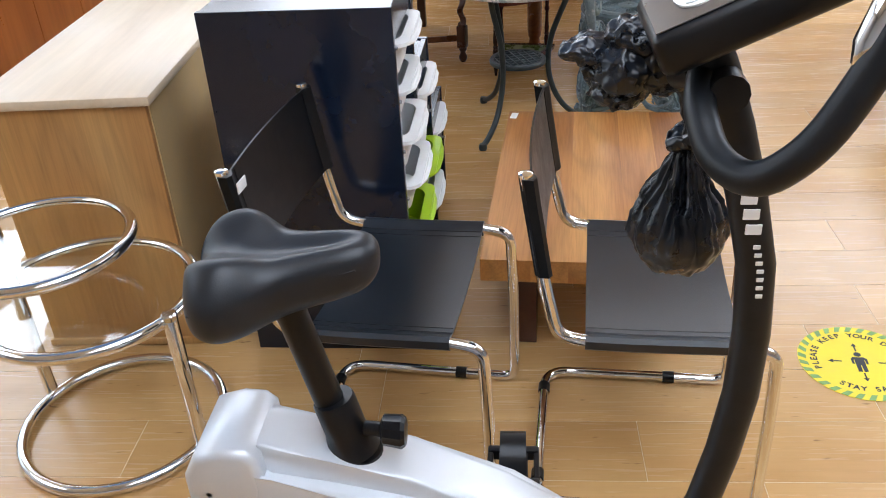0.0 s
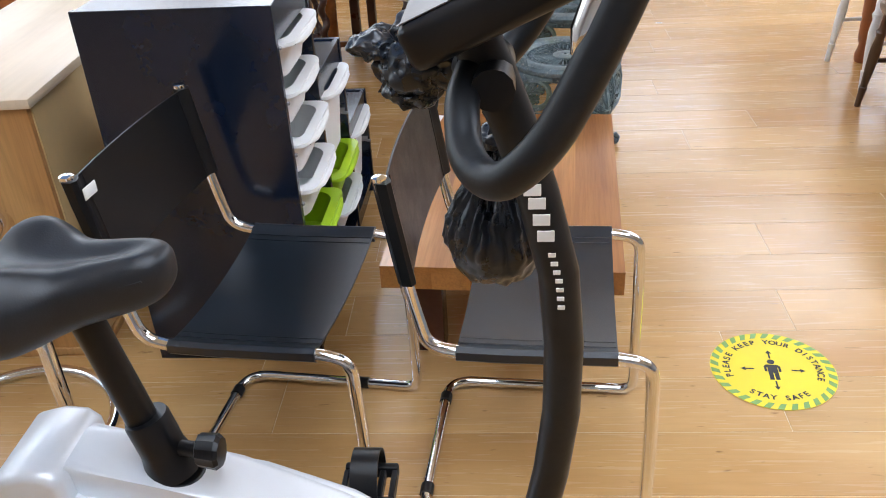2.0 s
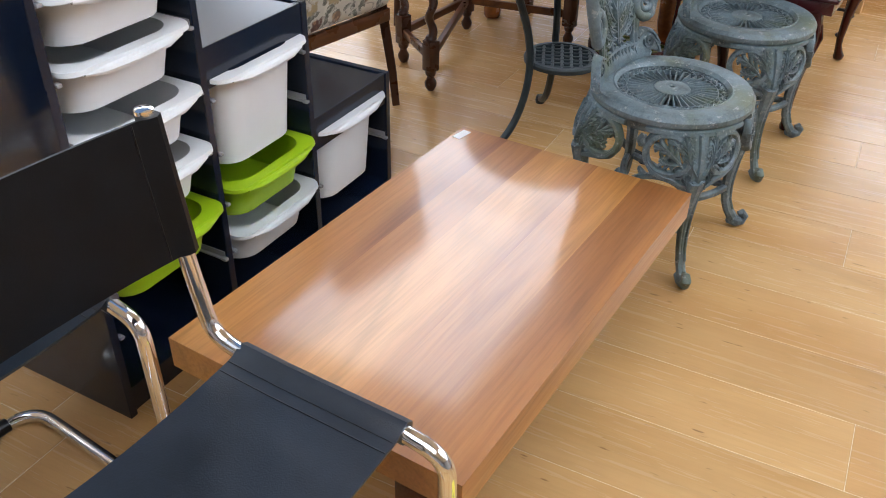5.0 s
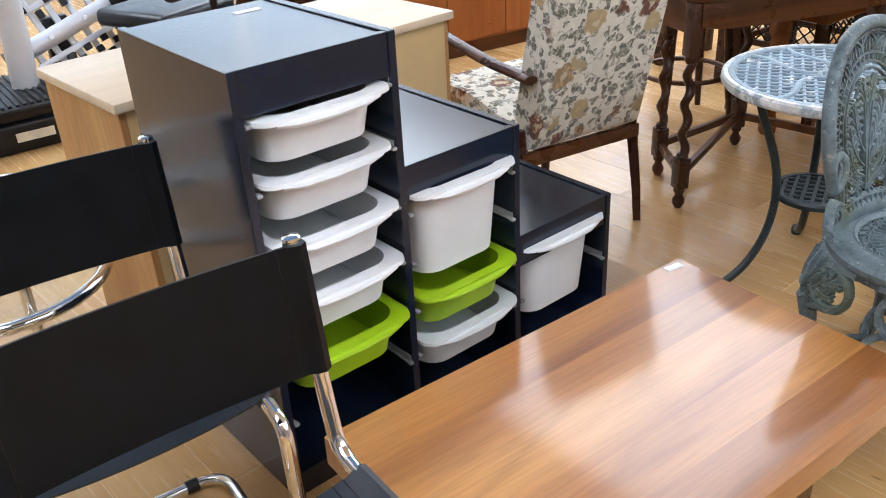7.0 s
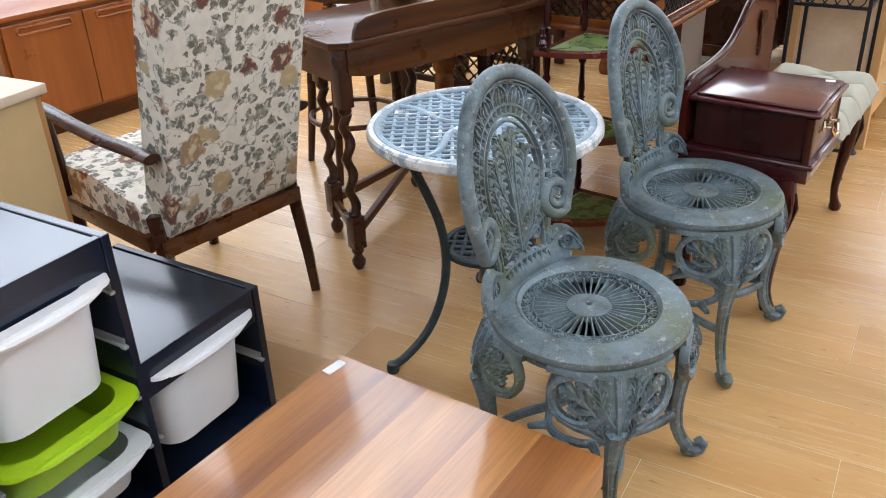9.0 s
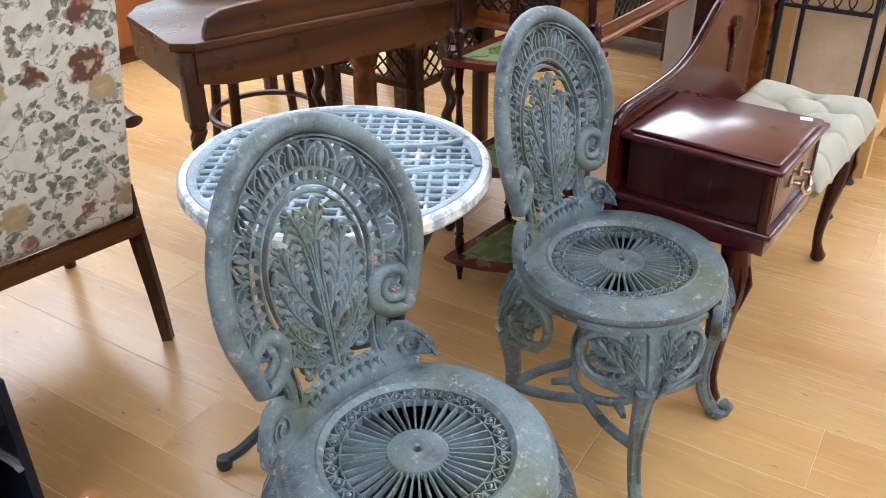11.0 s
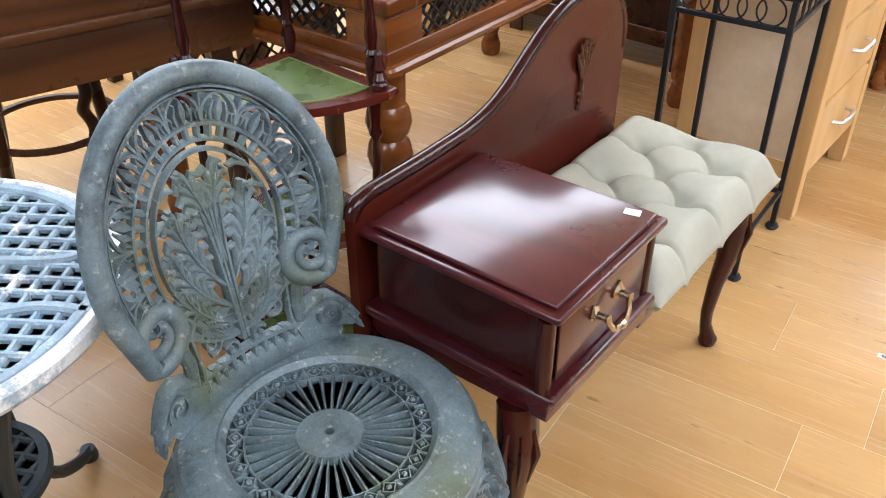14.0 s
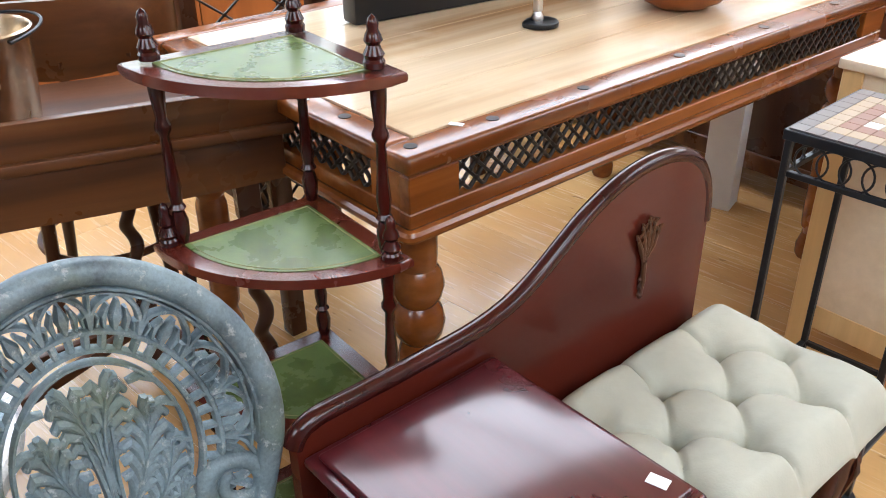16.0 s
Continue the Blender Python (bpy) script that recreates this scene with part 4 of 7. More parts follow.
# ---- cast garden chairs ----
def leafy(bm, f, base, tip, bend, w, t, lobes=4):
    """An acanthus frond: a spine with pairs of curled, overlapping fingers and a tip."""
    bx, by = base
    tx, ty = tip
    nx, ny = -(ty - by), tx - bx
    mx, my = (bx + tx) / 2 + nx * bend, (by + ty) / 2 + ny * bend
    q = lambda s: ((1 - s) ** 2 * bx + 2 * s * (1 - s) * mx + s * s * tx, (1 - s) ** 2 * by + 2 * s * (1 - s) * my + s * s * ty)
    ll = math.hypot(tx - bx, ty - by)
    step = ll * 0.72 / lobes
    for k in range(lobes):
        s = 0.18 + 0.72 * k / lobes
        px, py = q(s)
        qx, qy = q(s + 0.05)
        d = math.hypot(qx - px, qy - py) or 1
        dx, dy = (qx - px) / d, (qy - py) / d
        reach = w * (0.52 + 0.42 * math.sin(math.pi * (k + 0.7) / (lobes + 0.4)))
        for sd in (-1, 1):
            pt = lambda a, o: (px + dx * a - dy * sd * o, py + dy * a + dx * sd * o)
            pts = [pt(0, 0), pt(step * 0.95, reach * 0.38), pt(step * 1.35, reach * 0.8), pt(step * 1.05, reach * 1.12)]
            ribbon(bm, pts, [step * 0.5, step * 0.66, step * 0.70, step * 0.42], t * (0.95 + 0.1 * (k % 2)), f, round_=0.25)
    ribbon(bm, [q(k / 8) for k in range(9)], [w * 0.34 * (1.05 - 0.6 * k / 8) for k in range(9)], t * 1.45, f, round_=0.3)
    (ax, ay), (cx, cy) = q(0.86), q(1.0)
    ribbon(bm, [(ax, ay), (cx, cy), (cx * 1.5 - ax * 0.5, cy * 1.5 - ay * 0.5)], [w * 0.4, w * 0.5, w * 0.25], t, f, round_=0.25)


def spiral(cx, cy, r0, r1, a0, a1, n):
    return [(cx + (r0 + (r1 - r0) * k / n) * math.cos(radians(a0 + (a1 - a0) * k / n)), cy + (r0 + (r1 - r0) * k / n) * math.sin(radians(a0 + (a1 - a0) * k / n))) for k in range(n + 1)]


def garden_chair(m):
    ob = thing("garden_chair", m, "weathered blue-green cast metal garden chair with a pierced oval back", "garden chair", "cast garden chairs")
    SZ = 0.425
    fs = lambda u, v, o: Vector((u * 0.91, v * 0.91, SZ - 0.012 + o))
    # seat
    bm = B()
    lathe(bm, [(0.133, SZ - 0.022), (0.133, SZ - 0.004), (0.136, SZ - 0.001), (0.141, SZ + 0.004), (0.145, SZ + 0.002), (0.152, SZ + 0.004), (0.176, SZ + 0.006), (0.190, SZ + 0.002), (0.198, SZ - 0.009), (0.198, SZ - 0.020), (0.192, SZ - 0.028), (0.186, SZ - 0.030), (0.185, SZ - 0.036), (0.181, SZ - 0.048), (0.174, SZ - 0.048), (0.172, SZ - 0.024), (0.133, SZ - 0.022)], 72)
    rim = part("seat_rim", bm, PATINA, ob, "broad rounded seat rim")
    bm = B()
    for k in range(40):
        a = 2 * math.pi * k / 40
        c, s = math.cos(a), math.sin(a)
        ribbon(bm, [(0.048 * c, 0.048 * s), (0.085 * c, 0.085 * s), (0.120 * c, 0.120 * s)], [0.0030, 0.0048, 0.0062], 0.012, fs)
    lathe(bm, [(0.006, SZ - 0.018), (0.006, SZ - 0.003), (0.010, SZ - 0.001), (0.022, SZ - 0.001), (0.043, SZ - 0.005), (0.046, SZ - 0.010), (0.046, SZ - 0.018), (0.006, SZ - 0.018)], 40)
    n = 28
    for k in range(n):
        a0, a1 = 360 * k / n, 360 * (k + 1) / n
        am = radians((a0 + a1) / 2)
        cx, cy = 0.1335 * math.cos(am), 0.1335 * math.sin(am)
        ribbon(bm, [(cx + 0.0108 * math.cos(am + b), cy + 0.0108 * math.sin(am + b)) for b in [2 * math.pi * j / 4 for j in range(4)]], 0.0052, 0.013, fs, True)
        lathe(bm, [(0.0, -0.006), (0.0042, -0.006), (0.0042, 0.003), (0.0, 0.006)], 6, (cx * 0.91, cy * 0.91, SZ - 0.008))
        ribbon(bm, [(0.130 * math.cos(radians(a0)), 0.130 * math.sin(radians(a0))), (0.149 * math.cos(radians(a0)), 0.149 * math.sin(radians(a0)))], [0.012, 0.004], 0.012, fs)
    ribbon(bm, arc(0, 0, 0.121, 0, 355, 71), 0.0042, 0.012, fs, True)
    part("seat_grille", bm, PATINA, ob, "pierced seat of radiating spokes")
    # back
    def fb(u, v, o):
        return Vector((-0.150 - 0.175 * v + 1.05 * u * u + o, u, SZ + v))

    bm = B()
    pts = spiral(0.122, 0.145, 0.012, 0.044, -250 - 360, -8, 34)
    top = [(0.172 * math.cos(radians(a)), 0.238 + 0.188 * math.sin(radians(a))) for a in range(-16, 197, 6)]
    path = pts[:-3] + top
    left = [(-x, y) for x, y in pts[:-3]][::-1]
    path = path + left
    wid = [0.010 + 0.012 * min(1, i / 26) for i in range(len(pts) - 3)]
    wid = wid + [0.026] * len(top) + wid[::-1]
    tube(bm, [fb(x, y, 0.002) for x, y in path], [w * 0.57 for w in wid], 12)
    ribbon(bm, [(0.157 * math.cos(radians(a)), 0.238 + 0.173 * math.sin(radians(a))) for a in range(-16, 197, 6)], 0.005, 0.022, fb)
    part("back_rim", bm, PATINA, ob, "rounded rim ending in two scrolls")
    bm = B()
    T = 0.010
    ell = lambda rx, ry, a: (rx * math.cos(radians(a)), 0.222 + ry * math.sin(radians(a)))
    for rx, ry, w in ((0.118, 0.143, 0.007), (0.099, 0.124, 0.0065), (0.086, 0.111, 0.005)):
        ribbon(bm, [ell(rx, ry, a) for a in range(0, 360, 6)], w, T, fb, True)
    for k in range(44):
        a = 360 * k / 44
        ribbon(bm, [ell(0.097, 0.122, a), ell(0.120, 0.145, a)], 0.0075, T * 0.8, fb)
    n = 11
    for k in range(n):
        a0, a1 = -28 + 236 * k / n, -28 + 236 * (k + 1) / n
        am = (a0 + a1) / 2
        p = [ell(0.120, 0.146, a0), ell(0.140, 0.170, a0 + 1.5), ell(0.157, 0.187, am), ell(0.140, 0.170, a1 - 1.5), ell(0.120, 0.146, a1)]
        ribbon(bm, bent([(x, y, 0) for x, y in p], 0.012, 3) and [(v.x, v.y) for v in bent([(x, y, 0) for x, y in p], 0.012, 3)], 0.0062, T, fb)
        ribbon(bm, [ell(0.120, 0.146, am), ell(0.132, 0.160, am), ell(0.147, 0.177, am)], [0.005, 0.014, 0.003], T, fb)
        for da in (-4.6, 4.6):
            ribbon(bm, [ell(0.121, 0.147, am + da), ell(0.131, 0.159, am + da * 1.1), ell(0.141, 0.171, am + da * 0.7)], [0.004, 0.007, 0.003], T, fb)
        c = ell(0.160, 0.193, a0)
        for dx, dy in ((0.0075, 0.005), (-0.0075, 0.005), (0, -0.0075)):
            ribbon(bm, [(c[0] + dx - 0.0055, c[1] + dy), (c[0] + dx, c[1] + dy), (c[0] + dx + 0.0055, c[1] + dy)], [0.005, 0.013, 0.005], T, fb)
        ribbon(bm, [ell(0.128, 0.156, a0), c], 0.005, T, fb)
    ribbon(bm, [(0.151 * math.cos(radians(a)), 0.238 + 0.167 * math.sin(radians(a))) for a in range(-18, 199, 6)], 0.0045, T * 1.3, fb)
    for k in range(n * 6 + 1):
        if k % 6 == 0:
            a = -28 + 236 * k / (n * 6)
            for da in (-2.6, 2.6):
                ribbon(bm, [ell(0.122, 0.148, a + da), ell(0.130, 0.157, a + da * 1.3), ell(0.136, 0.163, a + da * 0.4)], [0.003, 0.004, 0.002], T, fb)
    part("back_border", bm, PATINA, ob, "pierced scalloped border")
    bm = B()
    for dx in (-0.006, 0.0, 0.006):
        ribbon(bm, [(dx * 0.6, 0.07), (dx * 0.8, 0.14), (dx * 1.2, 0.20), (dx * 2.4, 0.262)], [0.008, 0.007, 0.006, 0.004], T * (1.7 if dx else 1.4), fb)
    for sd in (-1, 1):
        for base, tip, bend, w in (((0.004, 0.185), (0.024, 0.308), -0.14, 0.025), ((0.004, 0.150), (0.052, 0.268), 0.16, 0.025), ((0.004, 0.120), (0.068, 0.222), 0.20, 0.023), ((0.004, 0.098), (0.069, 0.175), 0.26, 0.021), ((0.004, 0.082), (0.055, 0.135), 0.30, 0.017)):
            leafy(bm, fb, (sd * base[0], base[1]), (sd * tip[0], tip[1]), -bend * sd, w, T, 5)
            ribbon(bm, spiral(sd * (tip[0] + 0.004), tip[1] - 0.004, 0.002, 0.008, 90, 90 - sd * 400, 14), 0.004, T * 1.2, fb)
        for v in (0.115, 0.165, 0.215, 0.26, 0.295):
            edge = 0.086 * math.sqrt(max(0, 1 - ((v - 0.222) / 0.111) ** 2))
            ribbon(bm, [(sd * edge, v), (sd * (edge - 0.012), v + 0.006), (sd * (edge - 0.024), v + 0.004)], [0.009, 0.007, 0.004], T, fb)
    part("leaf_panel", bm, PATINA, ob, "cast acanthus leaves")
    bm = B()
    for sd in (-1, 1):
        ribbon(bm, [(sd * x, y) for x, y in ((0.128, 0.19), (0.112, 0.16), (0.098, 0.12), (0.088, 0.08), (0.092, 0.05), (0.115, 0.025), (0.14, 0.006))], [0.008, 0.012, 0.016, 0.019, 0.021, 0.022, 0.020], T * 1.2, fb)
        ribbon(bm, [(sd * x, y) for x, y in ((0.082, 0.155), (0.078, 0.115), (0.074, 0.07), (0.076, 0.045))], 0.007, T, fb)
        ribbon(bm, spiral(sd * 0.050, 0.088, 0.004, 0.017, 0, sd * 470, 24), 0.006, T, fb)
        ribbon(bm, spiral(sd * 0.022, 0.062, 0.003, 0.013, 90, 90 - sd * 420, 20), 0.006, T, fb)
        ribbon(bm, [(sd * 0.088, 0.115), (sd * 0.06, 0.108), (sd * 0.03, 0.090), (0, 0.075)], 0.006, T, fb)
        for k in range(5):
            ribbon(bm, [(sd * (0.010 + 0.016 * k), 0.03), (sd * (0.012 + 0.016 * k), 0.056)], 0.009, T, fb)
    ribbon(bm, [(-0.10 + 0.02 * k, 0.052 - 0.9 * (0.02 * k - 0.1) ** 2) for k in range(11)], 0.010, T, fb)
    ribbon(bm, [(-0.135 + 0.0225 * k, 0.020 - 0.5 * (0.0225 * k - 0.135) ** 2) for k in range(13)], 0.034, T * 1.2, fb)
    part("back_base", bm, PATINA, ob, "pierced lower band of the back")
    for sd in (-1, 1):
        bm = B()
        ribbon(bm, [(sd * x, y) for x, y in ((0.080, 0.030), (0.100, 0.036), (0.120, 0.042), (0.140, 0.040), (0.154, 0.030), (0.164, 0.018))], [0.030, 0.042, 0.056, 0.050, 0.036, 0.018], T * 1.5, fb, round_=0.7)
        ribbon(bm, [(sd * x, y) for x, y in ((0.090, 0.060), (0.104, 0.066), (0.122, 0.073), (0.140, 0.068), (0.151, 0.056), (0.160, 0.042), (0.168, 0.030))], [0.006, 0.009, 0.011, 0.011, 0.010, 0.009, 0.006], T * 2.4, fb)
        ribbon(bm, spiral(sd * 0.128, 0.046, 0.003, 0.020, 0, -sd * 560, 30), 0.0052, T * 2.6, fb)
        for j in range(3):
            ribbon(bm, [(sd * (0.148 + 0.008 * j), 0.046 - 0.010 * j), (sd * (0.158 + 0.004 * j), 0.036 - 0.010 * j), (sd * (0.167 + 0.002 * j), 0.028 - 0.011 * j)], [0.008, 0.010, 0.004], T * 2.2, fb)
        part("arm_scroll", bm, PATINA, ob, "leaf-shaped scroll on the seat rim")
    # legs bulge past the seat at the knee and splay at the foot
    shape = ((0.40, 0.190), (0.37, 0.204), (0.34, 0.217), (0.31, 0.222), (0.28, 0.219), (0.24, 0.210), (0.19, 0.202), (0.14, 0.199), (0.09, 0.206), (0.05, 0.222), (0.022, 0.244), (0.0, 0.26))

    def bulge(v):
        for (z0, r0), (z1, r1) in zip(shape, shape[1:]):
            if v >= z1:
                f = min(1.0, max(0.0, (z0 - v) / (z0 - z1)))
                return r0 + (r1 - r0) * f
        return shape[-1][1]

    for a in (45, 135, 225, 315):
        ca, sa = math.cos(radians(a)), math.sin(radians(a))

        def fl(u, v, o, a=a):
            b = radians(a) + u / 0.2
            # the sides of the knee fall back towards the seat's own curve
            back_ = min(1.0, abs(u) / 0.12)
            rr = bulge(v) * (1 - back_) + (0.188 + 0.25 * (bulge(v) - 0.188)) * back_ + o
            return Vector((rr * math.cos(b), rr * math.sin(b), v))

        bm = B()
        ribbon(bm, [(0, SZ - 0.030), (0, 0.36), (0, 0.32), (0, 0.28), (0, 0.245)], [0.050, 0.046, 0.050, 0.050, 0.040], 0.016, fl, round_=0.6)
        ribbon(bm, [(0, SZ - 0.032), (0, 0.36), (0, 0.30), (0, 0.25)], [0.016, 0.014, 0.012, 0.008], 0.030, fl)
        ribbon(bm, [(-0.130 + 0.02 * k, SZ - 0.034) for k in range(14)], 0.016, 0.016, fl)
        for sd in (-1, 1):
            lobe = [(sd * 0.071 + 0.050 * math.cos(b), 0.338 + 0.048 * math.sin(b)) for b in [2 * math.pi * j / 28 for j in range(28)]]
            ribbon(bm, lobe, 0.016, 0.017, fl, True)
            ribbon(bm, [(sd * x, y) for x, y in ((0.125, 0.345), (0.118, 0.315), (0.100, 0.293), (0.074, 0.283), (0.05, 0.277), (0.022, 0.262))], [0.008, 0.012, 0.015, 0.016, 0.018, 0.014], 0.020, fl)
            leafy(bm, fl, (sd * 0.036, 0.315), (sd * 0.098, 0.358), 0.25 * sd, 0.020, 0.013, 3)
            leafy(bm, fl, (sd * 0.038, 0.325), (sd * 0.084, 0.322), -0.2 * sd, 0.016, 0.013, 3)
            leafy(bm, fl, (sd * 0.036, 0.345), (sd * 0.070, 0.378), 0.2 * sd, 0.014, 0.012, 3)
            leafy(bm, fl, (sd * 0.006, 0.30), (sd * 0.034, 0.388), -0.12 * sd, 0.013, 0.024, 5)
            leafy(bm, fl, (sd * 0.006, 0.235), (sd * 0.026, 0.300), -0.1 * sd, 0.012, 0.018, 4)
            ribbon(bm, spiral(sd * 0.040, 0.300, 0.003, 0.014, 0, sd * 480, 22), 0.007, 0.016, fl)
        leg = part("leg", bm, PATINA, ob, "pierced knee with scrolls and leaves")
        bm = B()
        zs = (0.285, 0.25, 0.21, 0.17, 0.13, 0.09, 0.06, 0.035, 0.020)
        ws = (0.026, 0.024, 0.021, 0.0185, 0.017, 0.0155, 0.0155, 0.016, 0.017)
        tube(bm, [(bulge(z) * ca, bulge(z) * sa, z) for z in zs], ws, 8, flat=0.75)
        for sd in (-1, 1):
            tube(bm, [((bulge(z) + 0.011) * ca - sd * w * 0.45 * sa, (bulge(z) + 0.011) * sa + sd * w * 0.45 * ca, z) for z, w in zip(zs[:-2], ws)], 0.0042, 6)
        part("shank", bm, PATINA, leg, "ribbed tapering shank")
        bm = B()
        tube(bm, [(r * ca, r * sa, z) for r, z in ((0.232, 0.026), (0.250, 0.0165), (0.266, 0.018), (0.272, 0.030), (0.264, 0.041), (0.254, 0.038))], [0.016, 0.0165, 0.0145, 0.013, 0.011, 0.007], 10)
        part("foot", bm, PATINA, leg, "foot curled up into a small scroll")
    bm = B()
    ft = lambda u, v, o: Vector((u, v, 0.132 + o))
    ribbon(bm, arc(0, 0, 0.074, 0, 350, 35), 0.016, 0.014, ft, True)
    for a in (0, 90, 180, 270):
        pts = []
        for k in range(15):
            t = -1 + k / 7
            b = radians(a + 43 * t)
            r = 0.088 + 0.106 * abs(t) ** 1.7
            pts.append((r * math.cos(b), r * math.sin(b)))
        ribbon(bm, pts, 0.017, 0.016, ft)
    for a in (45, 135, 225, 315):
        c, s = math.cos(radians(a)), math.sin(radians(a))
        ribbon(bm, [(0.078 * c, 0.078 * s), (0.12 * c, 0.12 * s)], [0.022, 0.010], 0.012, ft)
    part("stretcher", bm, PATINA, ob, "green-stained cast stretcher with a centre ring")
    return ob


chair_a = garden_chair(pose(0.363, 3.200, 0, 0, 0, -8))
copy_thing(chair_a, pose(0.403, 3.832, 0, 0, 0, -7))


# ---- cast garden table ----
def garden_table(m):
    ob = thing("garden_table", m, "round cast metal garden table with flaking blue-white paint", "garden table")
    TZ, R = 0.617, 0.286
    ftop = lambda u, v, o: Vector((u, v, TZ - 0.006 + o))
    bm = B()
    for ang in (28, 118):
        c, s = math.cos(radians(ang)), math.sin(radians(ang))
        k = -0.26
        while k < 0.262:
            half = math.sqrt(max(0, 0.262 ** 2 - k * k))
            if half > 0.02:
                p = [(-half * c - k * s, -half * s + k * c), (-k * s, k * c), (half * c - k * s, half * s + k * c)]
                ribbon(bm, p, 0.0098, 0.009, (ftop if ang == 28 else (lambda u, v, o: Vector((u, v, TZ - 0.0075 + o)))))
            k += 0.0282
    part("lattice", bm, PATINA_T, ob, "diamond lattice top")
    bm = B()
    fp = lambda u, v, o: Vector((u, v, TZ - 0.003 + o))
    for a in (40, 160, 280):
        ca, sa = math.cos(radians(a)), math.sin(radians(a))
        for sd in (-1, 1):
            loc = [(0.262, 0.07), (0.20, 0.045), (0.14, 0.055), (0.085, 0.062), (0.045, 0.045), (0.03, 0.0)]
            pts = [(x * ca - sd * y * sa, x * sa + sd * y * ca) for x, y in loc]
            pts = [(v.x, v.y) for v in bent([(x, y, 0) for x, y in pts], 0.03, 4)]
            ribbon(bm, pts, 0.018, 0.010, fp)
    ribbon(bm, arc(0, 0, 0.040, 0, 350, 35), 0.014, 0.010, fp, True)
    ribbon(bm, arc(0, 0, 0.260, 0, 355, 71), 0.020, 0.010, fp, True)
    part("petal_band", bm, PATINA_T, ob, "raised petal bands and ring")
    bm = B()
    lathe(bm, [(0.268, TZ - 0.012), (0.268, TZ + 0.001), (0.272, TZ + 0.0035), (0.280, TZ + 0.002), (0.285, TZ - 0.004), (0.286, TZ - 0.018), (0.281, TZ - 0.026), (0.276, TZ - 0.026), (0.275, TZ - 0.012), (0.268, TZ - 0.012)], 72)
    part("rim", bm, RIM_T, ob, "rim with flaking white paint")
    sz = 0.285
    bm = B()
    fsh = lambda u, v, o: Vector((u, v, sz + o))
    for ang in (20, 110):
        c, s = math.cos(radians(ang)), math.sin(radians(ang))
        for j in range(-3, 4):
            k = j * 0.028
            half = math.sqrt(0.102 ** 2 - k * k)
            bm = B()
            ribbon(bm, [(-half * c - k * s, -half * s + k * c), (half * c - k * s, half * s + k * c)], 0.010, 0.009 if ang < 90 else 0.0082, fsh)
            part("shelf_bar", bm, IRON_G, ob)
    bm = B()
    lathe(bm, [(0.098, sz - 0.010), (0.099, sz + 0.006), (0.112, sz + 0.006), (0.116, sz), (0.115, sz - 0.012), (0.098, sz - 0.010)], 48)
    part("lower_shelf", bm, IRON_G, ob, "small round lattice shelf")
    for a in (0, 120, 240):
        ca, sa = math.cos(radians(a)), math.sin(radians(a))
        prof = [(0.215, 0.60), (0.200, 0.54), (0.165, 0.46), (0.135, 0.38), (0.122, 0.30), (0.126, 0.22), (0.150, 0.14), (0.195, 0.07), (0.262, 0.026), (0.298, 0.017)]
        bm = B()
        tube(bm, bent([(r * ca, r * sa, z) for r, z in prof], 0.05, 3), 0.0115, 10)
        leg = part("leg", bm, IRON_G, ob, "dark green curved iron leg")
        bm = B()
        lathe(bm, [(0, 0), (0.015, 0), (0.017, 0.012), (0.014, 0.026), (0, 0.028)], 12, (0.296 * ca, 0.296 * sa, 0))
        part("foot", bm, IRON_G, leg)
    return ob


garden_table(pose(-0.062, 3.565, 0, 0, 0, 2))


# ---- telephone seat ----
def handle_brass(parent, x, y, z, w=0.085):
    for s in (-1, 1):
        bm = B()
        lathe(bm, [(0, 0), (0.011, 0.0), (0.012, 0.003), (0.006, 0.007), (0.0045, 0.02), (0.007, 0.024), (0, 0.028)], 12, m=pose(x, y + s * w / 2, z, 0, 90, 0))
        tube(bm, [(x + 0.002, y + s * w / 2, z - 0.012), (x + 0.003, y + s * (w / 2 + 0.008), z + 0.002), (x + 0.002, y + s * (w / 2 + 0.004), z + 0.016)], [0.002, 0.006, 0.002], 6)
        part("backplate", bm, BRASS, parent, "brass rosette")
    bm = B()
    pts = [(x + 0.02, y - w / 2, z), (x + 0.026, y - w / 2 + 0.006, z - 0.016), (x + 0.028, y - w / 4, z - 0.027), (x + 0.029, y, z - 0.024), (x + 0.028, y + w / 4, z - 0.027), (x + 0.026, y + w / 2 - 0.006, z - 0.016), (x + 0.02, y + w / 2, z)]
    tube(bm, bent(pts, 0.01, 3), 0.0042, 8)
    lathe(bm, [(0.003, -0.008), (0.007, -0.004), (0.0075, 0), (0.007, 0.004), (0.003, 0.008)], 10, m=pose(x + 0.029, y, z - 0.0245, 90, 0, 0))
    part("swan_neck", bm, BRASS, parent, "swan-neck brass handle")


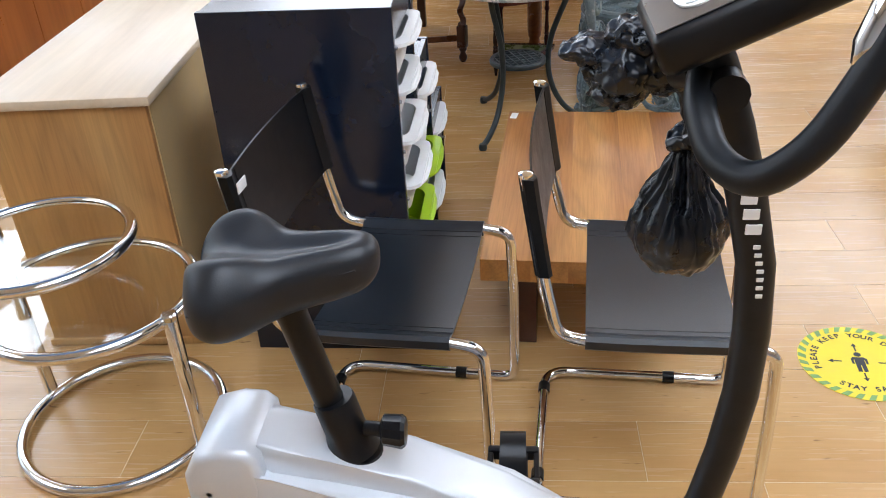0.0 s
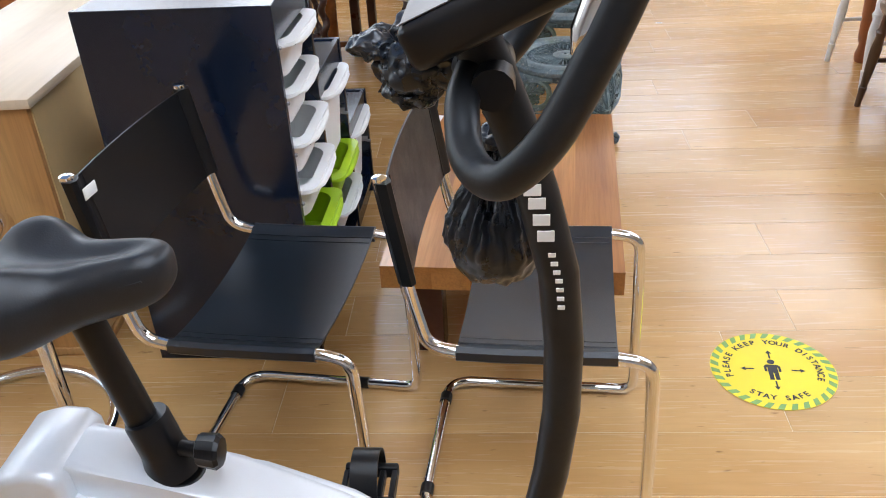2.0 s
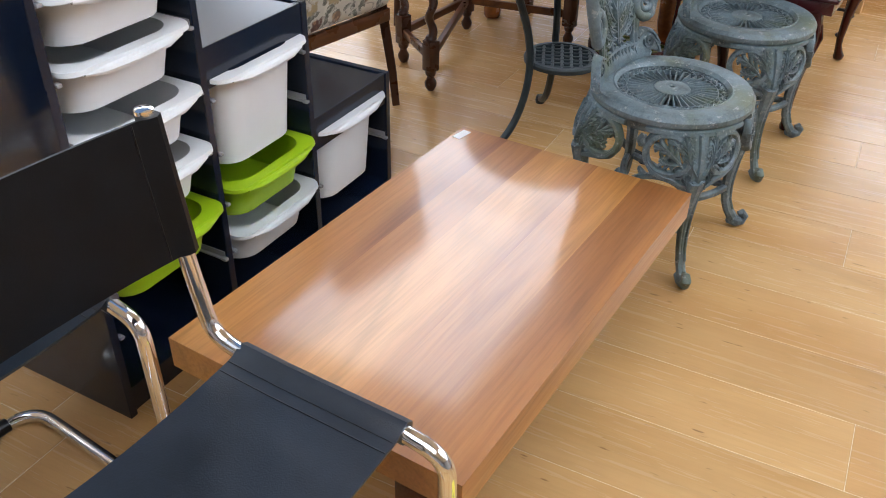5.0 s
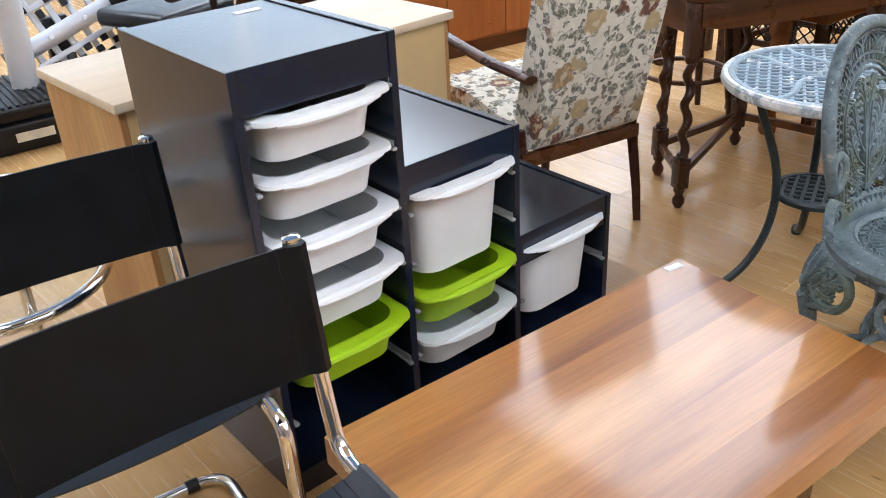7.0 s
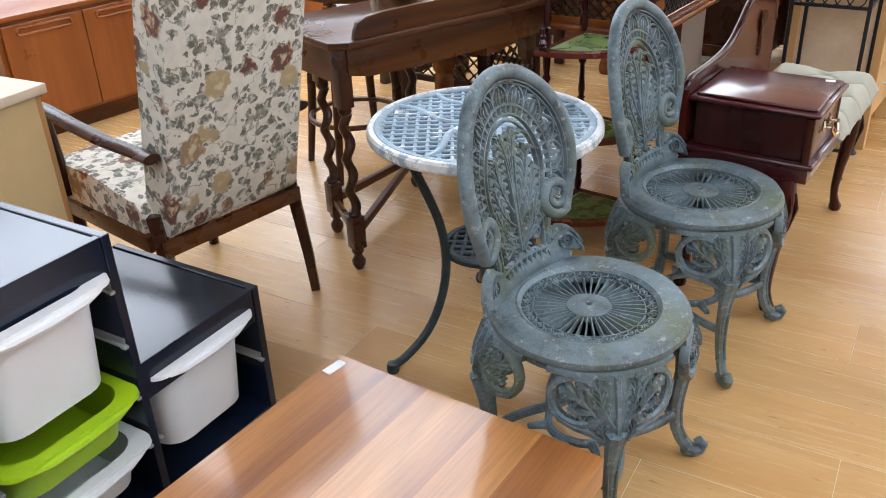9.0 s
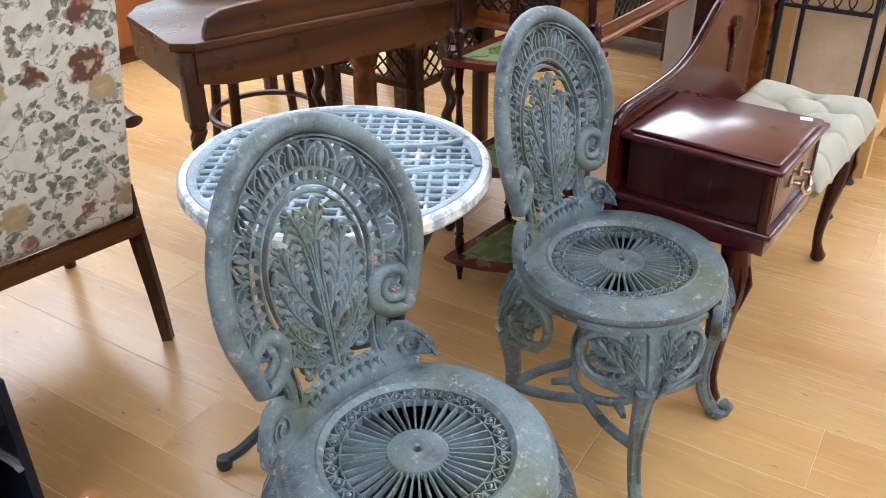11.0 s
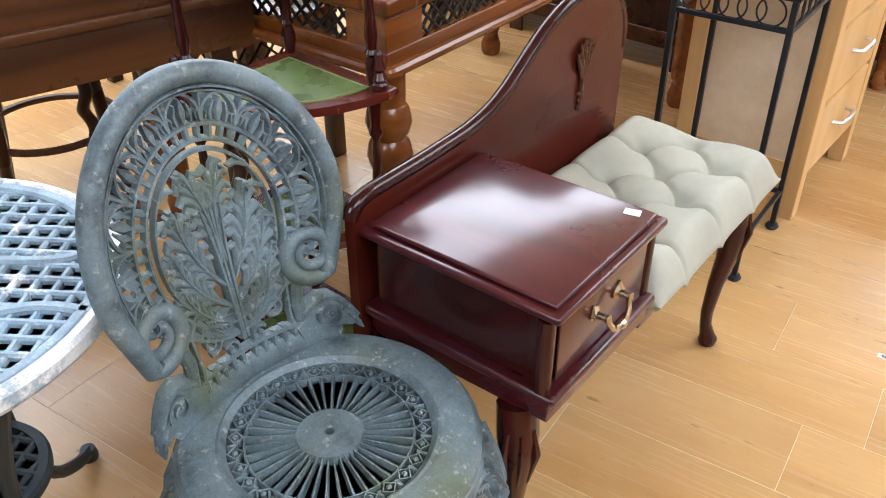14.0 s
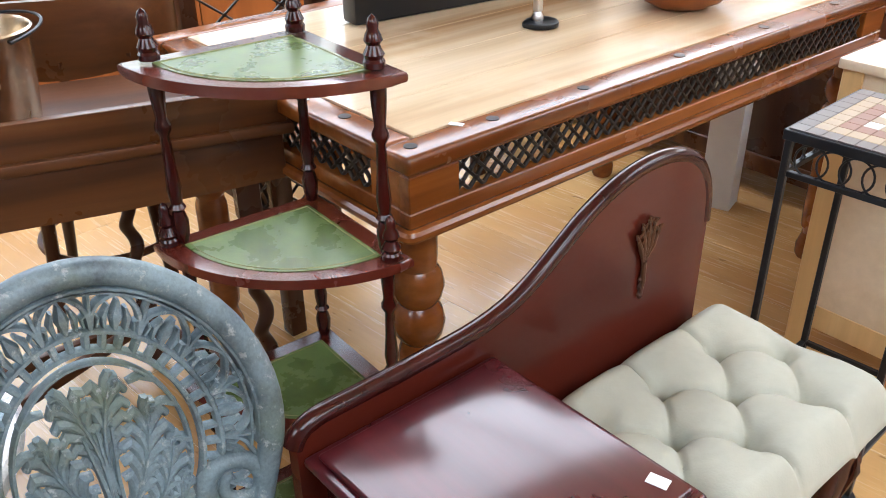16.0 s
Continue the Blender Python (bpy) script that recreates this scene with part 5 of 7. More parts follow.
def cabriole(parent, x, y, ang, top, mat, carved=True):
    """A curved leg; ang is the way its knee points."""
    c, s = math.cos(radians(ang)), math.sin(radians(ang))
    prof = [(0.0, top, 0.030), (0.012, top - 0.05, 0.031), (0.016, top - 0.09, 0.027), (0.010, top - 0.15, 0.021), (0.0, top * 0.45, 0.0165), (-0.006, top * 0.25, 0.0135), (-0.004, 0.06, 0.0125), (0.004, 0.030, 0.016), (0.008, 0.016, 0.021), (0.008, 0.004, 0.018)]
    bm = B()
    tube(bm, bent([(x + o * c, y + o * s, z) for o, z, r in prof], 0.001, 1)[:1] + [(x + o * c, y + o * s, z) for o, z, r in prof[1:]], [r for o, z, r in prof], 12)
    leg = part("leg", bm, mat, parent, "polished cabriole leg with a pad foot")
    if carved:
        for k in range(3):
            bm = B()
            b = radians(ang + (k - 1) * 45)
            tube(bm, [(x + 0.026 * math.cos(b) + 0.012 * c, y + 0.026 * math.sin(b) + 0.012 * s, top - 0.03), (x + 0.034 * math.cos(b) + 0.012 * c, y + 0.034 * math.sin(b) + 0.012 * s, top - 0.07), (x + 0.022 * math.cos(b) + 0.010 * c, y + 0.022 * math.sin(b) + 0.010 * s, top - 0.14)], [0.004, 0.006, 0.002], 6)
            part("knee_carving", bm, mat, leg)
    return leg


def telephone_seat(m):
    """Local x to the front from the back panel, y along the seat from the drawer end."""
    ob = thing("telephone_seat", m, "dark red mahogany telephone seat with a drawer box and buttoned cushion", "telephone seat")
    # drawer box
    bm = B()
    box(bm, 0.020, 0.318, 0.018, 0.282, 0.452, 0.572, 0.002, seg=1)
    part("box_body", bm, MAHOG_V_SHADED, ob)
    bm = B()
    box(bm, 0.004, 0.338, 0.0, 0.296, 0.574, 0.588, 0.0065, seg=3)
    part("top_moulding", bm, MAHOG, ob)
    bm = B()
    box(bm, 0.018, 0.326, 0.012, 0.285, 0.5885, 0.5965, 0.005, seg=3)
    part("top", bm, MAHOG, ob, "glossy mahogany top")
    bm = B()
    box(bm, 0.004, 0.338, 0.0, 0.296, 0.434, 0.4515, 0.007, seg=3)
    part("base_moulding", bm, MAHOG, ob)
    for y in (0.006, 0.278):
        bm = B()
        lathe(bm, [(0.012, 0.452), (0.012, 0.572)], 14, (0.314, y + 0.006, 0))
        part("corner_column", bm, MAHOG_V_SHADED, ob)
    bm = B()
    box(bm, 0.319, 0.3235, 0.030, 0.266, 0.457, 0.568, 0.002)
    dr = part("drawer", bm, MAHOG_FRONT, ob, "plain drawer front")
    handle_brass(dr, 0.3235, 0.148, 0.520, 0.062)
    # back panel
    outline = [(-0.004, 0.36), (-0.004, 0.60), (0.006, 0.618), (0.03, 0.626), (0.15, 0.626), (0.27, 0.630), (0.33, 0.642), (0.38, 0.664), (0.43, 0.697), (0.48, 0.730), (0.54, 0.755), (0.60, 0.766), (0.66, 0.764), (0.71, 0.748), (0.745, 0.718), (0.765, 0.675), (0.770, 0.62), (0.770, 0.36)]
    fm = Matrix(((0, 0, 1, 0), (1, 0, 0, 0), (0, 1, 0, 0), (0, 0, 0, 1)))
    bm = B()
    prism(bm, outline, -0.016, 0.003, 0.0, fm)
    back = part("back_panel", bm, MAHOG_BACK, ob, "shaped back panel with a curved crest")
    bm = B()
    tube(bm, [(-0.006, y, z) for y, z in [(v.x, v.y) for v in bent([(y, z, 0) for y, z in outline[1:-1]], 0.03, 4)]], 0.0125, 12)
    part("edge_moulding", bm, MAHOG_V_SHADED, back, "rounded polished edge")
    bm = B()
    tube(bm, [(0.006, 0.605, 0.545), (0.008, 0.606, 0.575), (0.008, 0.605, 0.61)], [0.003, 0.0045, 0.004], 8)
    for k, (dy, dz) in enumerate(((-0.028, 0.06), (-0.016, 0.075), (0.0, 0.082), (0.016, 0.075), (0.028, 0.06))):
        base = Vector((0.006, 0.605, 0.605))
        tipp = base + Vector((0.004, dy, dz))
        tube(bm, [base, base.lerp(tipp, 0.5) + Vector((0.002, 0, 0)), tipp], [0.002, 0.0042, 0.002], 8)
        for j in range(3):
            p = base.lerp(tipp, 0.45 + 0.2 * j)
            for sd in (-1, 1):
                tube(bm, [p, p + Vector((0.003, sd * 0.007, 0.010))], [0.003, 0.0012], 6)
    for j in range(3):
        lathe(bm, [(0.003, -0.006), (0.006, 0), (0.003, 0.006)], 8, (0.005, 0.605, 0.55 + j * 0.014))
    part("carved_crest", bm, OAK_DARK_V, back, "carved wheat-sheaf motif")
    # seat rails and legs
    bm = B()
    box(bm, 0.0, 0.316, 0.30, 0.775, 0.366, 0.404, 0.004)
    box(bm, 0.010, 0.325, 0.012, 0.30, 0.395, 0.4338, 0.003)
    part("seat_rail", bm, MAHOG, ob)
    for x, y, a in ((0.270, 0.024, -45), (0.278, 0.768, 45), (0.025, 0.035, 225), (0.025, 0.745, 135)):
        cabriole(ob, x, y, a, 0.395 if y < 0.2 else 0.375, MAHOG_V_SHADED, x > 0.2)
    # cushion
    bm = B()
    nx, ny = 96, 144
    x0, x1, y0, y1 = 0.012, 0.347, 0.300, 0.806
    buttons = [(0.11, 0.395), (0.11, 0.535), (0.11, 0.675), (0.185, 0.465), (0.185, 0.605), (0.185, 0.745), (0.26, 0.395), (0.26, 0.535), (0.26, 0.675)]
    segs = []
    for i, a in enumerate(buttons):
        for b in buttons[i + 1:]:
            if math.hypot(a[0] - b[0], a[1] - b[1]) < 0.115:
                segs.append((a, b))
    for b in buttons:
        if b[0] > 0.25:
            segs.append((b, (0.36, b[1])))
        if b[0] < 0.12:
            segs.append((b, (0.0, b[1])))

    def height(x, y):
        ex = min(x - x0, x1 - x) / 0.05
        ey = min(y - y0, y1 - y) / 0.05
        e = (1 - (1 - min(1, max(0, ex))) ** 2.4) * (1 - (1 - min(1, max(0, ey))) ** 2.4)
        h = 0.424 + 0.064 * e
        for bx, by in buttons:
            d2 = (x - bx) ** 2 + (y - by) ** 2
            h -= 0.022 * math.exp(-d2 / 0.00022) + 0.015 * math.exp(-d2 / 0.0022)
        for (ax, ay), (bx, by) in segs:
            dx, dy = bx - ax, by - ay
            t = max(0, min(1, ((x - ax) * dx + (y - ay) * dy) / (dx * dx + dy * dy)))
            d2 = (x - ax - t * dx) ** 2 + (y - ay - t * dy) ** 2
            h -= 0.0095 * math.exp(-d2 / 0.000022) + 0.004 * math.exp(-d2 / 0.0004)
        ripple = noise.noise(Vector((x * 34, y * 20, 0.3))) * 0.0016 + noise.noise(Vector((x * 90, y * 60, 4.0))) * 0.0005
        return h + ripple * min(1, max(0, ex))

    grid = []
    for i in range(nx + 1):
        row = []
        for j in range(ny + 1):
            x, y = x0 + (x1 - x0) * i / nx, y0 + (y1 - y0) * j / ny
            row.append(bm.verts.new((x, y, height(x, y))))
        grid.append(row)
    for i in range(nx):
        for j in range(ny):
            bm.faces.new((grid[i][j], grid[i + 1][j], grid[i + 1][j + 1], grid[i][j + 1]))
    edge = [grid[i][0] for i in range(nx + 1)] + [grid[nx][j] for j in range(1, ny + 1)] + [grid[i][ny] for i in range(nx - 1, -1, -1)] + [grid[0][j] for j in range(ny - 1, 0, -1)]
    low = [bm.verts.new((max(x0 + 0.012, min(x1 - 0.012, v.co.x)), max(y0 + 0.012, min(y1 - 0.012, v.co.y)), 0.4045)) for v in edge]
    for i in range(len(edge)):
        j = (i + 1) % len(edge)
        bm.faces.new((edge[i], low[i], low[j], edge[j]))
    bm.faces.new(low[::-1])
    cush = part("cushion", bm, VELVET, ob, "buttoned sage-green velvet cushion", 1.3)
    for bx, by in buttons:
        bm = B()
        lathe(bm, [(0, -0.004), (0.008, -0.003), (0.0095, 0.0), (0.006, 0.003), (0, 0.0042)], 12, (bx, by, height(bx, by) + 0.002))
        part("button", bm, VELVET, cush, "cloth-covered button")
    return ob


tel = telephone_seat(pose(0.294, 4.035, 0, 0, 0, -4))
bm = B()
box(bm, -0.012, 0.012, -0.008, 0.008, 0, 0.001)
lab = tagged(part("price_label", bm, WHITE), "small white paper label on the telephone seat's top", "label")
lab.matrix_basis = tel.matrix_basis @ pose(0.295, 0.262, 0.5967, 0, 0, 15)


# ---- corner shelf ----
def corner_shelf(m):
    ob = thing("corner_shelf", m, "red mahogany corner whatnot with green leather shelves and turned spindles", "corner shelf")
    tiers = (0.085, 0.360, 0.632, 0.915)
    R = 0.285

    def quarter(r, inset=0.0, n=18):
        return [(inset, -inset)] + [(inset + r * math.cos(radians(-a)), -inset + r * math.sin(radians(-a))) for a in [90 * k / n for k in range(n + 1)]]

    spots = ((0.018, -0.018), (0.245, -0.022), (0.022, -0.245))
    for i, z in enumerate(tiers):
        bm = B()
        prism(bm, quarter(R), z - 0.016, z, 0.005)
        sh = part("shelf", bm, MAHOG_SHELF, ob, "quarter-round mahogany shelf")
        bm = B()
        prism(bm, quarter(0.215, 0.033), z - 0.001, z + 0.0012)
        part("leather_inset", bm, GREEN_LEATHER, sh, "green leather inset")
        bm = B()
        tube(bm, [(x, y, z + 0.0014) for x, y in quarter(0.202, 0.038)], 0.001, 4, True)
        part("gilt_line", bm, GILT, sh)
    spin = ((0.009, 0.0), (0.012, 0.012), (0.0135, 0.03), (0.009, 0.045), (0.013, 0.05), (0.009, 0.056), (0.0115, 0.075), (0.0085, 0.11), (0.0075, 0.15), (0.0125, 0.158), (0.0125, 0.164), (0.0085, 0.172), (0.0115, 0.205), (0.012, 0.225), (0.009, 0.23))
    for i in range(3):
        z0, z1 = tiers[i], tiers[i + 1] - 0.016
        for x, y in spots:
            bm = B()
            lathe(bm, [(r, z0 + 0.0015 + (z1 - z0 - 0.0016) * h / 0.23) for r, h in spin], 14, (x, y, 0))
            part("spindle", bm, MAHOG_V_SHADED, ob, "turned spindle")
    fin = ((0.0, 0.0), (0.0165, 0.0), (0.017, 0.008), (0.014, 0.012), (0.0165, 0.018), (0.012, 0.026), (0.010, 0.030), (0.0145, 0.036), (0.012, 0.044), (0.0085, 0.05), (0.0095, 0.058), (0.006, 0.066), (0.0, 0.07))
    for z in tiers[2:]:
        for x, y in spots[1:] if z < 0.8 else spots:
            bm = B()
            dx = 0.020 if z < 0.8 else 0.0
            px, py = (x + dx, y - 0.004) if x > 0.1 else (x - 0.004, y - dx) if y < -0.1 else (x, y)
            lathe(bm, [(r * 0.9, z + 0.0015 + h) for r, h in fin], 14, (px, py, 0))
            part("finial", bm, MAHOG_V_SHADED, ob, "turned finial")
    for x, y in spots:
        bm = B()
        lathe(bm, [(0, 0), (0.006, 0.0), (0.008, 0.02), (0.012, 0.045), (0.009, 0.055), (0.012, 0.0685), (0, 0.0685)], 12, (x, y, 0))
        part("foot", bm, MAHOG_V_SHADED, ob)
    return ob


corner_shelf(pose(-0.165, 4.412, 0, 0, 0, -7))


# ---- long carved table ----
def lattice_panel(parent, m, y0, y1, z0, z1):
    """Iron lattice in an opening: crossing wavy bars in the y, z plane."""
    bm = B()
    f = lambda u, v, o: m @ Vector((o, u, v))
    h = z1 - z0
    step = h / 2.0
    n = int((y1 - y0) / step)
    step = (y1 - y0) / n
    for k in range(-2, n + 2):
        for sd in (-1, 1):
            a = y0 + k * step
            pts = [(a, z0), (a + sd * step, z0 + h / 2), (a + 2 * sd * step, z1)]
            q = [p for p in pts if y0 - 0.002 <= p[0] <= y1 + 0.002]
            if len(q) > 1:
                ribbon(bm, q, 0.006, 0.006, f)
    for k in range(n):
        for zz in (z0 + h / 4, z0 + 3 * h / 4):
            lathe(bm, [(0.002, -0.004), (0.0055, -0.003), (0.0055, 0.003), (0.002, 0.004)], 8, m=m @ pose(0, y0 + (k + 0.5) * step, zz, 0, 90, 0))
    return part("lattice", bm, LATTICE, parent, "dark iron lattice")


def turned_leg(parent, x, y, top, mat, s=1.0):
    bm = B()
    prof = [(0.030, 0), (0.036, 0.012), (0.037, 0.04), (0.029, 0.065), (0.026, 0.085), (0.033, 0.10), (0.036, 0.13), (0.036, 0.20), (0.038, 0.30), (0.037, 0.37), (0.031, 0.392), (0.041, 0.405), (0.047, 0.43), (0.042, 0.455), (0.032, 0.468), (0.041, 0.48), (0.047, 0.503), (0.042, 0.528), (0.034, 0.54), (0.036, 0.56), (0.036, top)]
    lathe(bm, [(r * s, z) for r, z in prof], 20, (x, y, 0))
    return part("leg", bm, mat, parent, "turned leg with bulbous rings")


def long_table(m):
    """Local x inward from the long side (negative), y along it."""
    ob = thing("long_table", m, "long carved hardwood table with iron lattice apron and worn top", "dining table")
    L, D, T = 1.56, 0.88, 0.766
    for k in range(5):
        bm = B()
        x0 = -0.06 - (D - 0.12) * (k + 1) / 5
        box(bm, x0, x0 + (D - 0.12) / 5 - 0.0015, 0.06, L - 0.06, T - 0.03, T - 0.001, 0.001, seg=1)
        part("top_board", bm, SHEESHAM_TOP, ob, "pale worn board")
    for a in ((-0.0585, 0.006, -0.006, L + 0.006), (-D - 0.006, -D + 0.0585, -0.006, L + 0.006), (-D + 0.0587, -0.0587, -0.006, 0.0585), (-D + 0.0587, -0.0587, L - 0.0585, L + 0.006)):
        bm = B()
        box(bm, *a, T - 0.032, T, 0.009, seg=3)
        part("top_edging", bm, SHEESHAM, ob, "rounded reddish edging")
    a0, a1, w0, w1 = 0.625, 0.7338, 0.660, 0.722
    for x0, x1 in ((-0.040, -0.014), (-D + 0.014, -D + 0.040)):
        m2 = Matrix.Translation(((x0 + x1) / 2, 0, 0))
        for dims in ((x0, x1, 0.012, L - 0.012, a0, w0), (x0, x1, 0.012, L - 0.012, w1, a1), (x0, x1, 0.012, 0.115, w0, w1), (x0, x1, L - 0.115, L - 0.012, w0, w1)):
            bm = B()
            box(bm, *dims, 0.002, seg=1)
            part("apron", bm, SHEESHAM, ob)
        lattice_panel(ob, m2, 0.115, L - 0.115, w0, w1)
    for y0, y1 in ((0.014, 0.040), (L - 0.040, L - 0.014)):
        m2 = Matrix.Translation((0, (y0 + y1) / 2, 0)) @ pose(0, 0, 0, 0, 0, -90)
        for dims in ((-D + 0.041, -0.041, y0, y1, a0, w0), (-D + 0.041, -0.041, y0, y1, w1, a1), (-0.115, -0.041, y0, y1, w0, w1), (-D + 0.041, -D + 0.115, y0, y1, w0, w1)):
            bm = B()
            box(bm, *dims, 0.002, seg=1)
            part("apron", bm, SHEESHAM, ob)
        lattice_panel(ob, m2, -D + 0.115, -0.115, w0, w1)
    bm = B()
    tube(bm, bent([(-0.006, 0.004, 0.627), (-0.006, L - 0.004, 0.627), (-D + 0.006, L - 0.004, 0.627), (-D + 0.006, 0.004, 0.627)], 0.012, 3, True), 0.012, 10, True)
    part("lower_moulding", bm, SHEESHAM, ob, "rounded moulding under the lattice")
    for x in (-0.055, -D + 0.055):
        for y in (0.055, L - 0.055):
            turned_leg(ob, x, y, 0.627, SHEESHAM)
    for x, y in ((-0.03, 0.03), (-0.03, 0.2), (-0.03, 0.42), (-0.03, 0.7), (-0.03, 1.0), (-0.03, 1.3), (-0.2, 0.03)):
        bm = B()
        poly = [(x + 0.011 * math.cos(b), y + 0.011 * math.sin(b)) for b in [2 * math.pi * k / 12 for k in range(12)]]
        prism(bm, poly, T - 0.002, T + 0.0012)
        part("stud", bm, LATTICE, ob, "dark round stud")
    return ob


lt = long_table(pose(0.068, 4.415, 0, 0, 0, -3.8))
LTM = lt.matrix_basis
for x, y, a in ((-0.05, 0.14, 30), (-0.32, 0.03, -20)):
    bm = B()
    box(bm, -0.012, 0.012, -0.006, 0.006, 0, 0.001)
    tagged(part("price_label", bm, WHITE), "small white paper label on the long table", "label").matrix_basis = LTM @ pose(x, y, 0.7662, 0, 0, a)


def wooden_bowl(m):
    ob = thing("wooden_bowl", m, "turned orange-brown wooden bowl on the long table", "bowl")
    bm = B()
    lathe(bm, [(0, 0), (0.06, 0), (0.066, 0.004), (0.095, 0.018), (0.118, 0.045), (0.128, 0.078), (0.123, 0.078), (0.112, 0.048), (0.09, 0.022), (0.06, 0.010), (0, 0.009)], 40)
    part("bowl_body", bm, TEAK, ob)
    return ob


wooden_bowl(pose(-0.13, 5.46, 0.7662))


def black_cabinet(m):
    ob = thing("television", m, "black flat television on a chromed foot on the long table", "television")
    bm = B()
    box(bm, -0.03, 0.03, -0.40, 0.34, 0.01, 0.46, 0.008)
    part("casing", bm, BLACK, ob)
    return ob


black_cabinet(pose(-0.50, 5.22, 0.7565, 0, 0, -10))


def glass_lamp(m):
    ob = thing("stem_stand", m, "clear square stem on a flat black rubber foot", "stand")
    bm = B()
    poly = [(0.05 * math.cos(a) * (1.0 if math.cos(a) > 0 else 0.5), 0.042 * math.sin(a)) for a in [2 * math.pi * k / 24 for k in range(24)]]
    prism(bm, poly, 0.0, 0.012, 0.004)
    part("foot", bm, BLACK, ob, "flat black foot")
    bm = B()
    box(bm, -0.008, 0.008, -0.008, 0.008, 0.030, 0.30, 0.002)
    part("stem", bm, STEEL, ob)
    bm = B()
    lathe(bm, [(0.013, 0.0121), (0.013, 0.02), (0.008, 0.030)], 12)
    part("socket", bm, STEEL, ob)
    return ob


glass_lamp(pose(-0.26, 5.10, 0.7662))

# grey-white board standing behind the table's leg
bm = B()
box(bm, -0.05, 0.05, -0.045, 0.045, 0, 0.62, 0.002)
gb = tagged(part("white_pillar", bm, GREYPAINT), "grey-white painted square board post on the floor", "post")
gb.matrix_basis = pose(-0.25, 6.05, 0, 0, 0, 12)


# ---- iron plant stand ----
def plant_stand(m):
    ob = thing("plant_stand", m, "tall black iron plant stand with a mosaic stone top", "plant stand")
    W, D, T = 0.25, 0.28, 0.705
    for x in (0, -W):
        for y in (0, D):
            bm = B()
            box(bm, x - 0.0065, x + 0.0065, y - 0.0065, y + 0.0065, 0.012, T - 0.02, 0.0015, seg=1)
            leg = part("leg", bm, IRON, ob)
            bm = B()
            lathe(bm, [(0, 0), (0.015, 0), (0.018, 0.006), (0.014, 0.013), (0, 0.015)], 14, (x, y, 0))
            part("foot", bm, IRON, leg)
    for z in (0.11, T - 0.085):
        for a in ((-W, 0, -0.0055, 0.0055), (-W, 0, D - 0.0055, D + 0.0055), (-0.0055, 0.0055, 0.0066, D - 0.0066), (-W - 0.0055, -W + 0.0055, 0.0066, D - 0.0066)):
            bm = B()
            box(bm, a[0] + (0.0066 if a[0] == -W else 0), a[1] - (0.0066 if a[0] == -W else 0), a[2], a[3], z - 0.0055, z + 0.0055, 0.001, seg=1)
            part("rail", bm, IRON, ob)
    zc = T - 0.053
    for k in range(5):
        for fixed in (0, D):
            bm = B()
            c = -W + 0.045 + (W - 0.09) * k / 4
            tube(bm, [(c + 0.030 * math.cos(b), fixed, zc + 0.030 * math.sin(b)) for b in [2 * math.pi * j / 22 for j in range(22)]], 0.0022, 6, True)
            part("hoop", bm, IRON, ob)
        for fixed in (0, -W):
            bm = B()
            c = 0.045 + (D - 0.09) * k / 4
            tube(bm, [(fixed, c + 0.030 * math.cos(b), zc + 0.030 * math.sin(b)) for b in [2 * math.pi * j / 22 for j in range(22)]], 0.0022, 6, True)
            part("hoop", bm, IRON, ob)
    bm = B()
    box(bm, -W - 0.010, 0.010, -0.010, D + 0.010, T - 0.022, T - 0.003, 0.001, seg=1)
    top = part("tray", bm, IRON, ob)
    tints = (plain("mosaic_sand", (0.36, 0.27, 0.17), 0.5), plain("mosaic_grey", (0.15, 0.13, 0.12), 0.5), plain("mosaic_rust", (0.24, 0.12, 0.08), 0.5), plain("mosaic_cream", (0.62, 0.60, 0.54), 0.5))
    n = 9
    cx, cy = -W / 2, D / 2
    for i in range(n):
        for j in range(n):
            x0, y0 = -W - 0.004 + (W + 0.008) * i / n, -0.004 + (D + 0.008) * j / n
            di, dj = abs(i - 4), abs(j - 4)
            ring = max(di, dj)
            tint = tints[3] if ring <= 1 and (di + dj) % 2 == 0 else tints[1] if ring == 4 else tints[0] if ring == 3 and (i + j) % 3 else tints[3] if ring == 3 and di == dj else tints[2] if ring == 2 else tints[0]
            bm = B()
            box(bm, x0 + 0.0006, x0 + (W + 0.008) / n - 0.0006, y0 + 0.0006, y0 + (D + 0.008) / n - 0.0006, T - 0.0028, T, 0.0006, seg=1)
            part("tile", bm, tint, top)
    return ob


plant_stand(pose(0.600, 5.058, 0, 0, 0, -1.5))


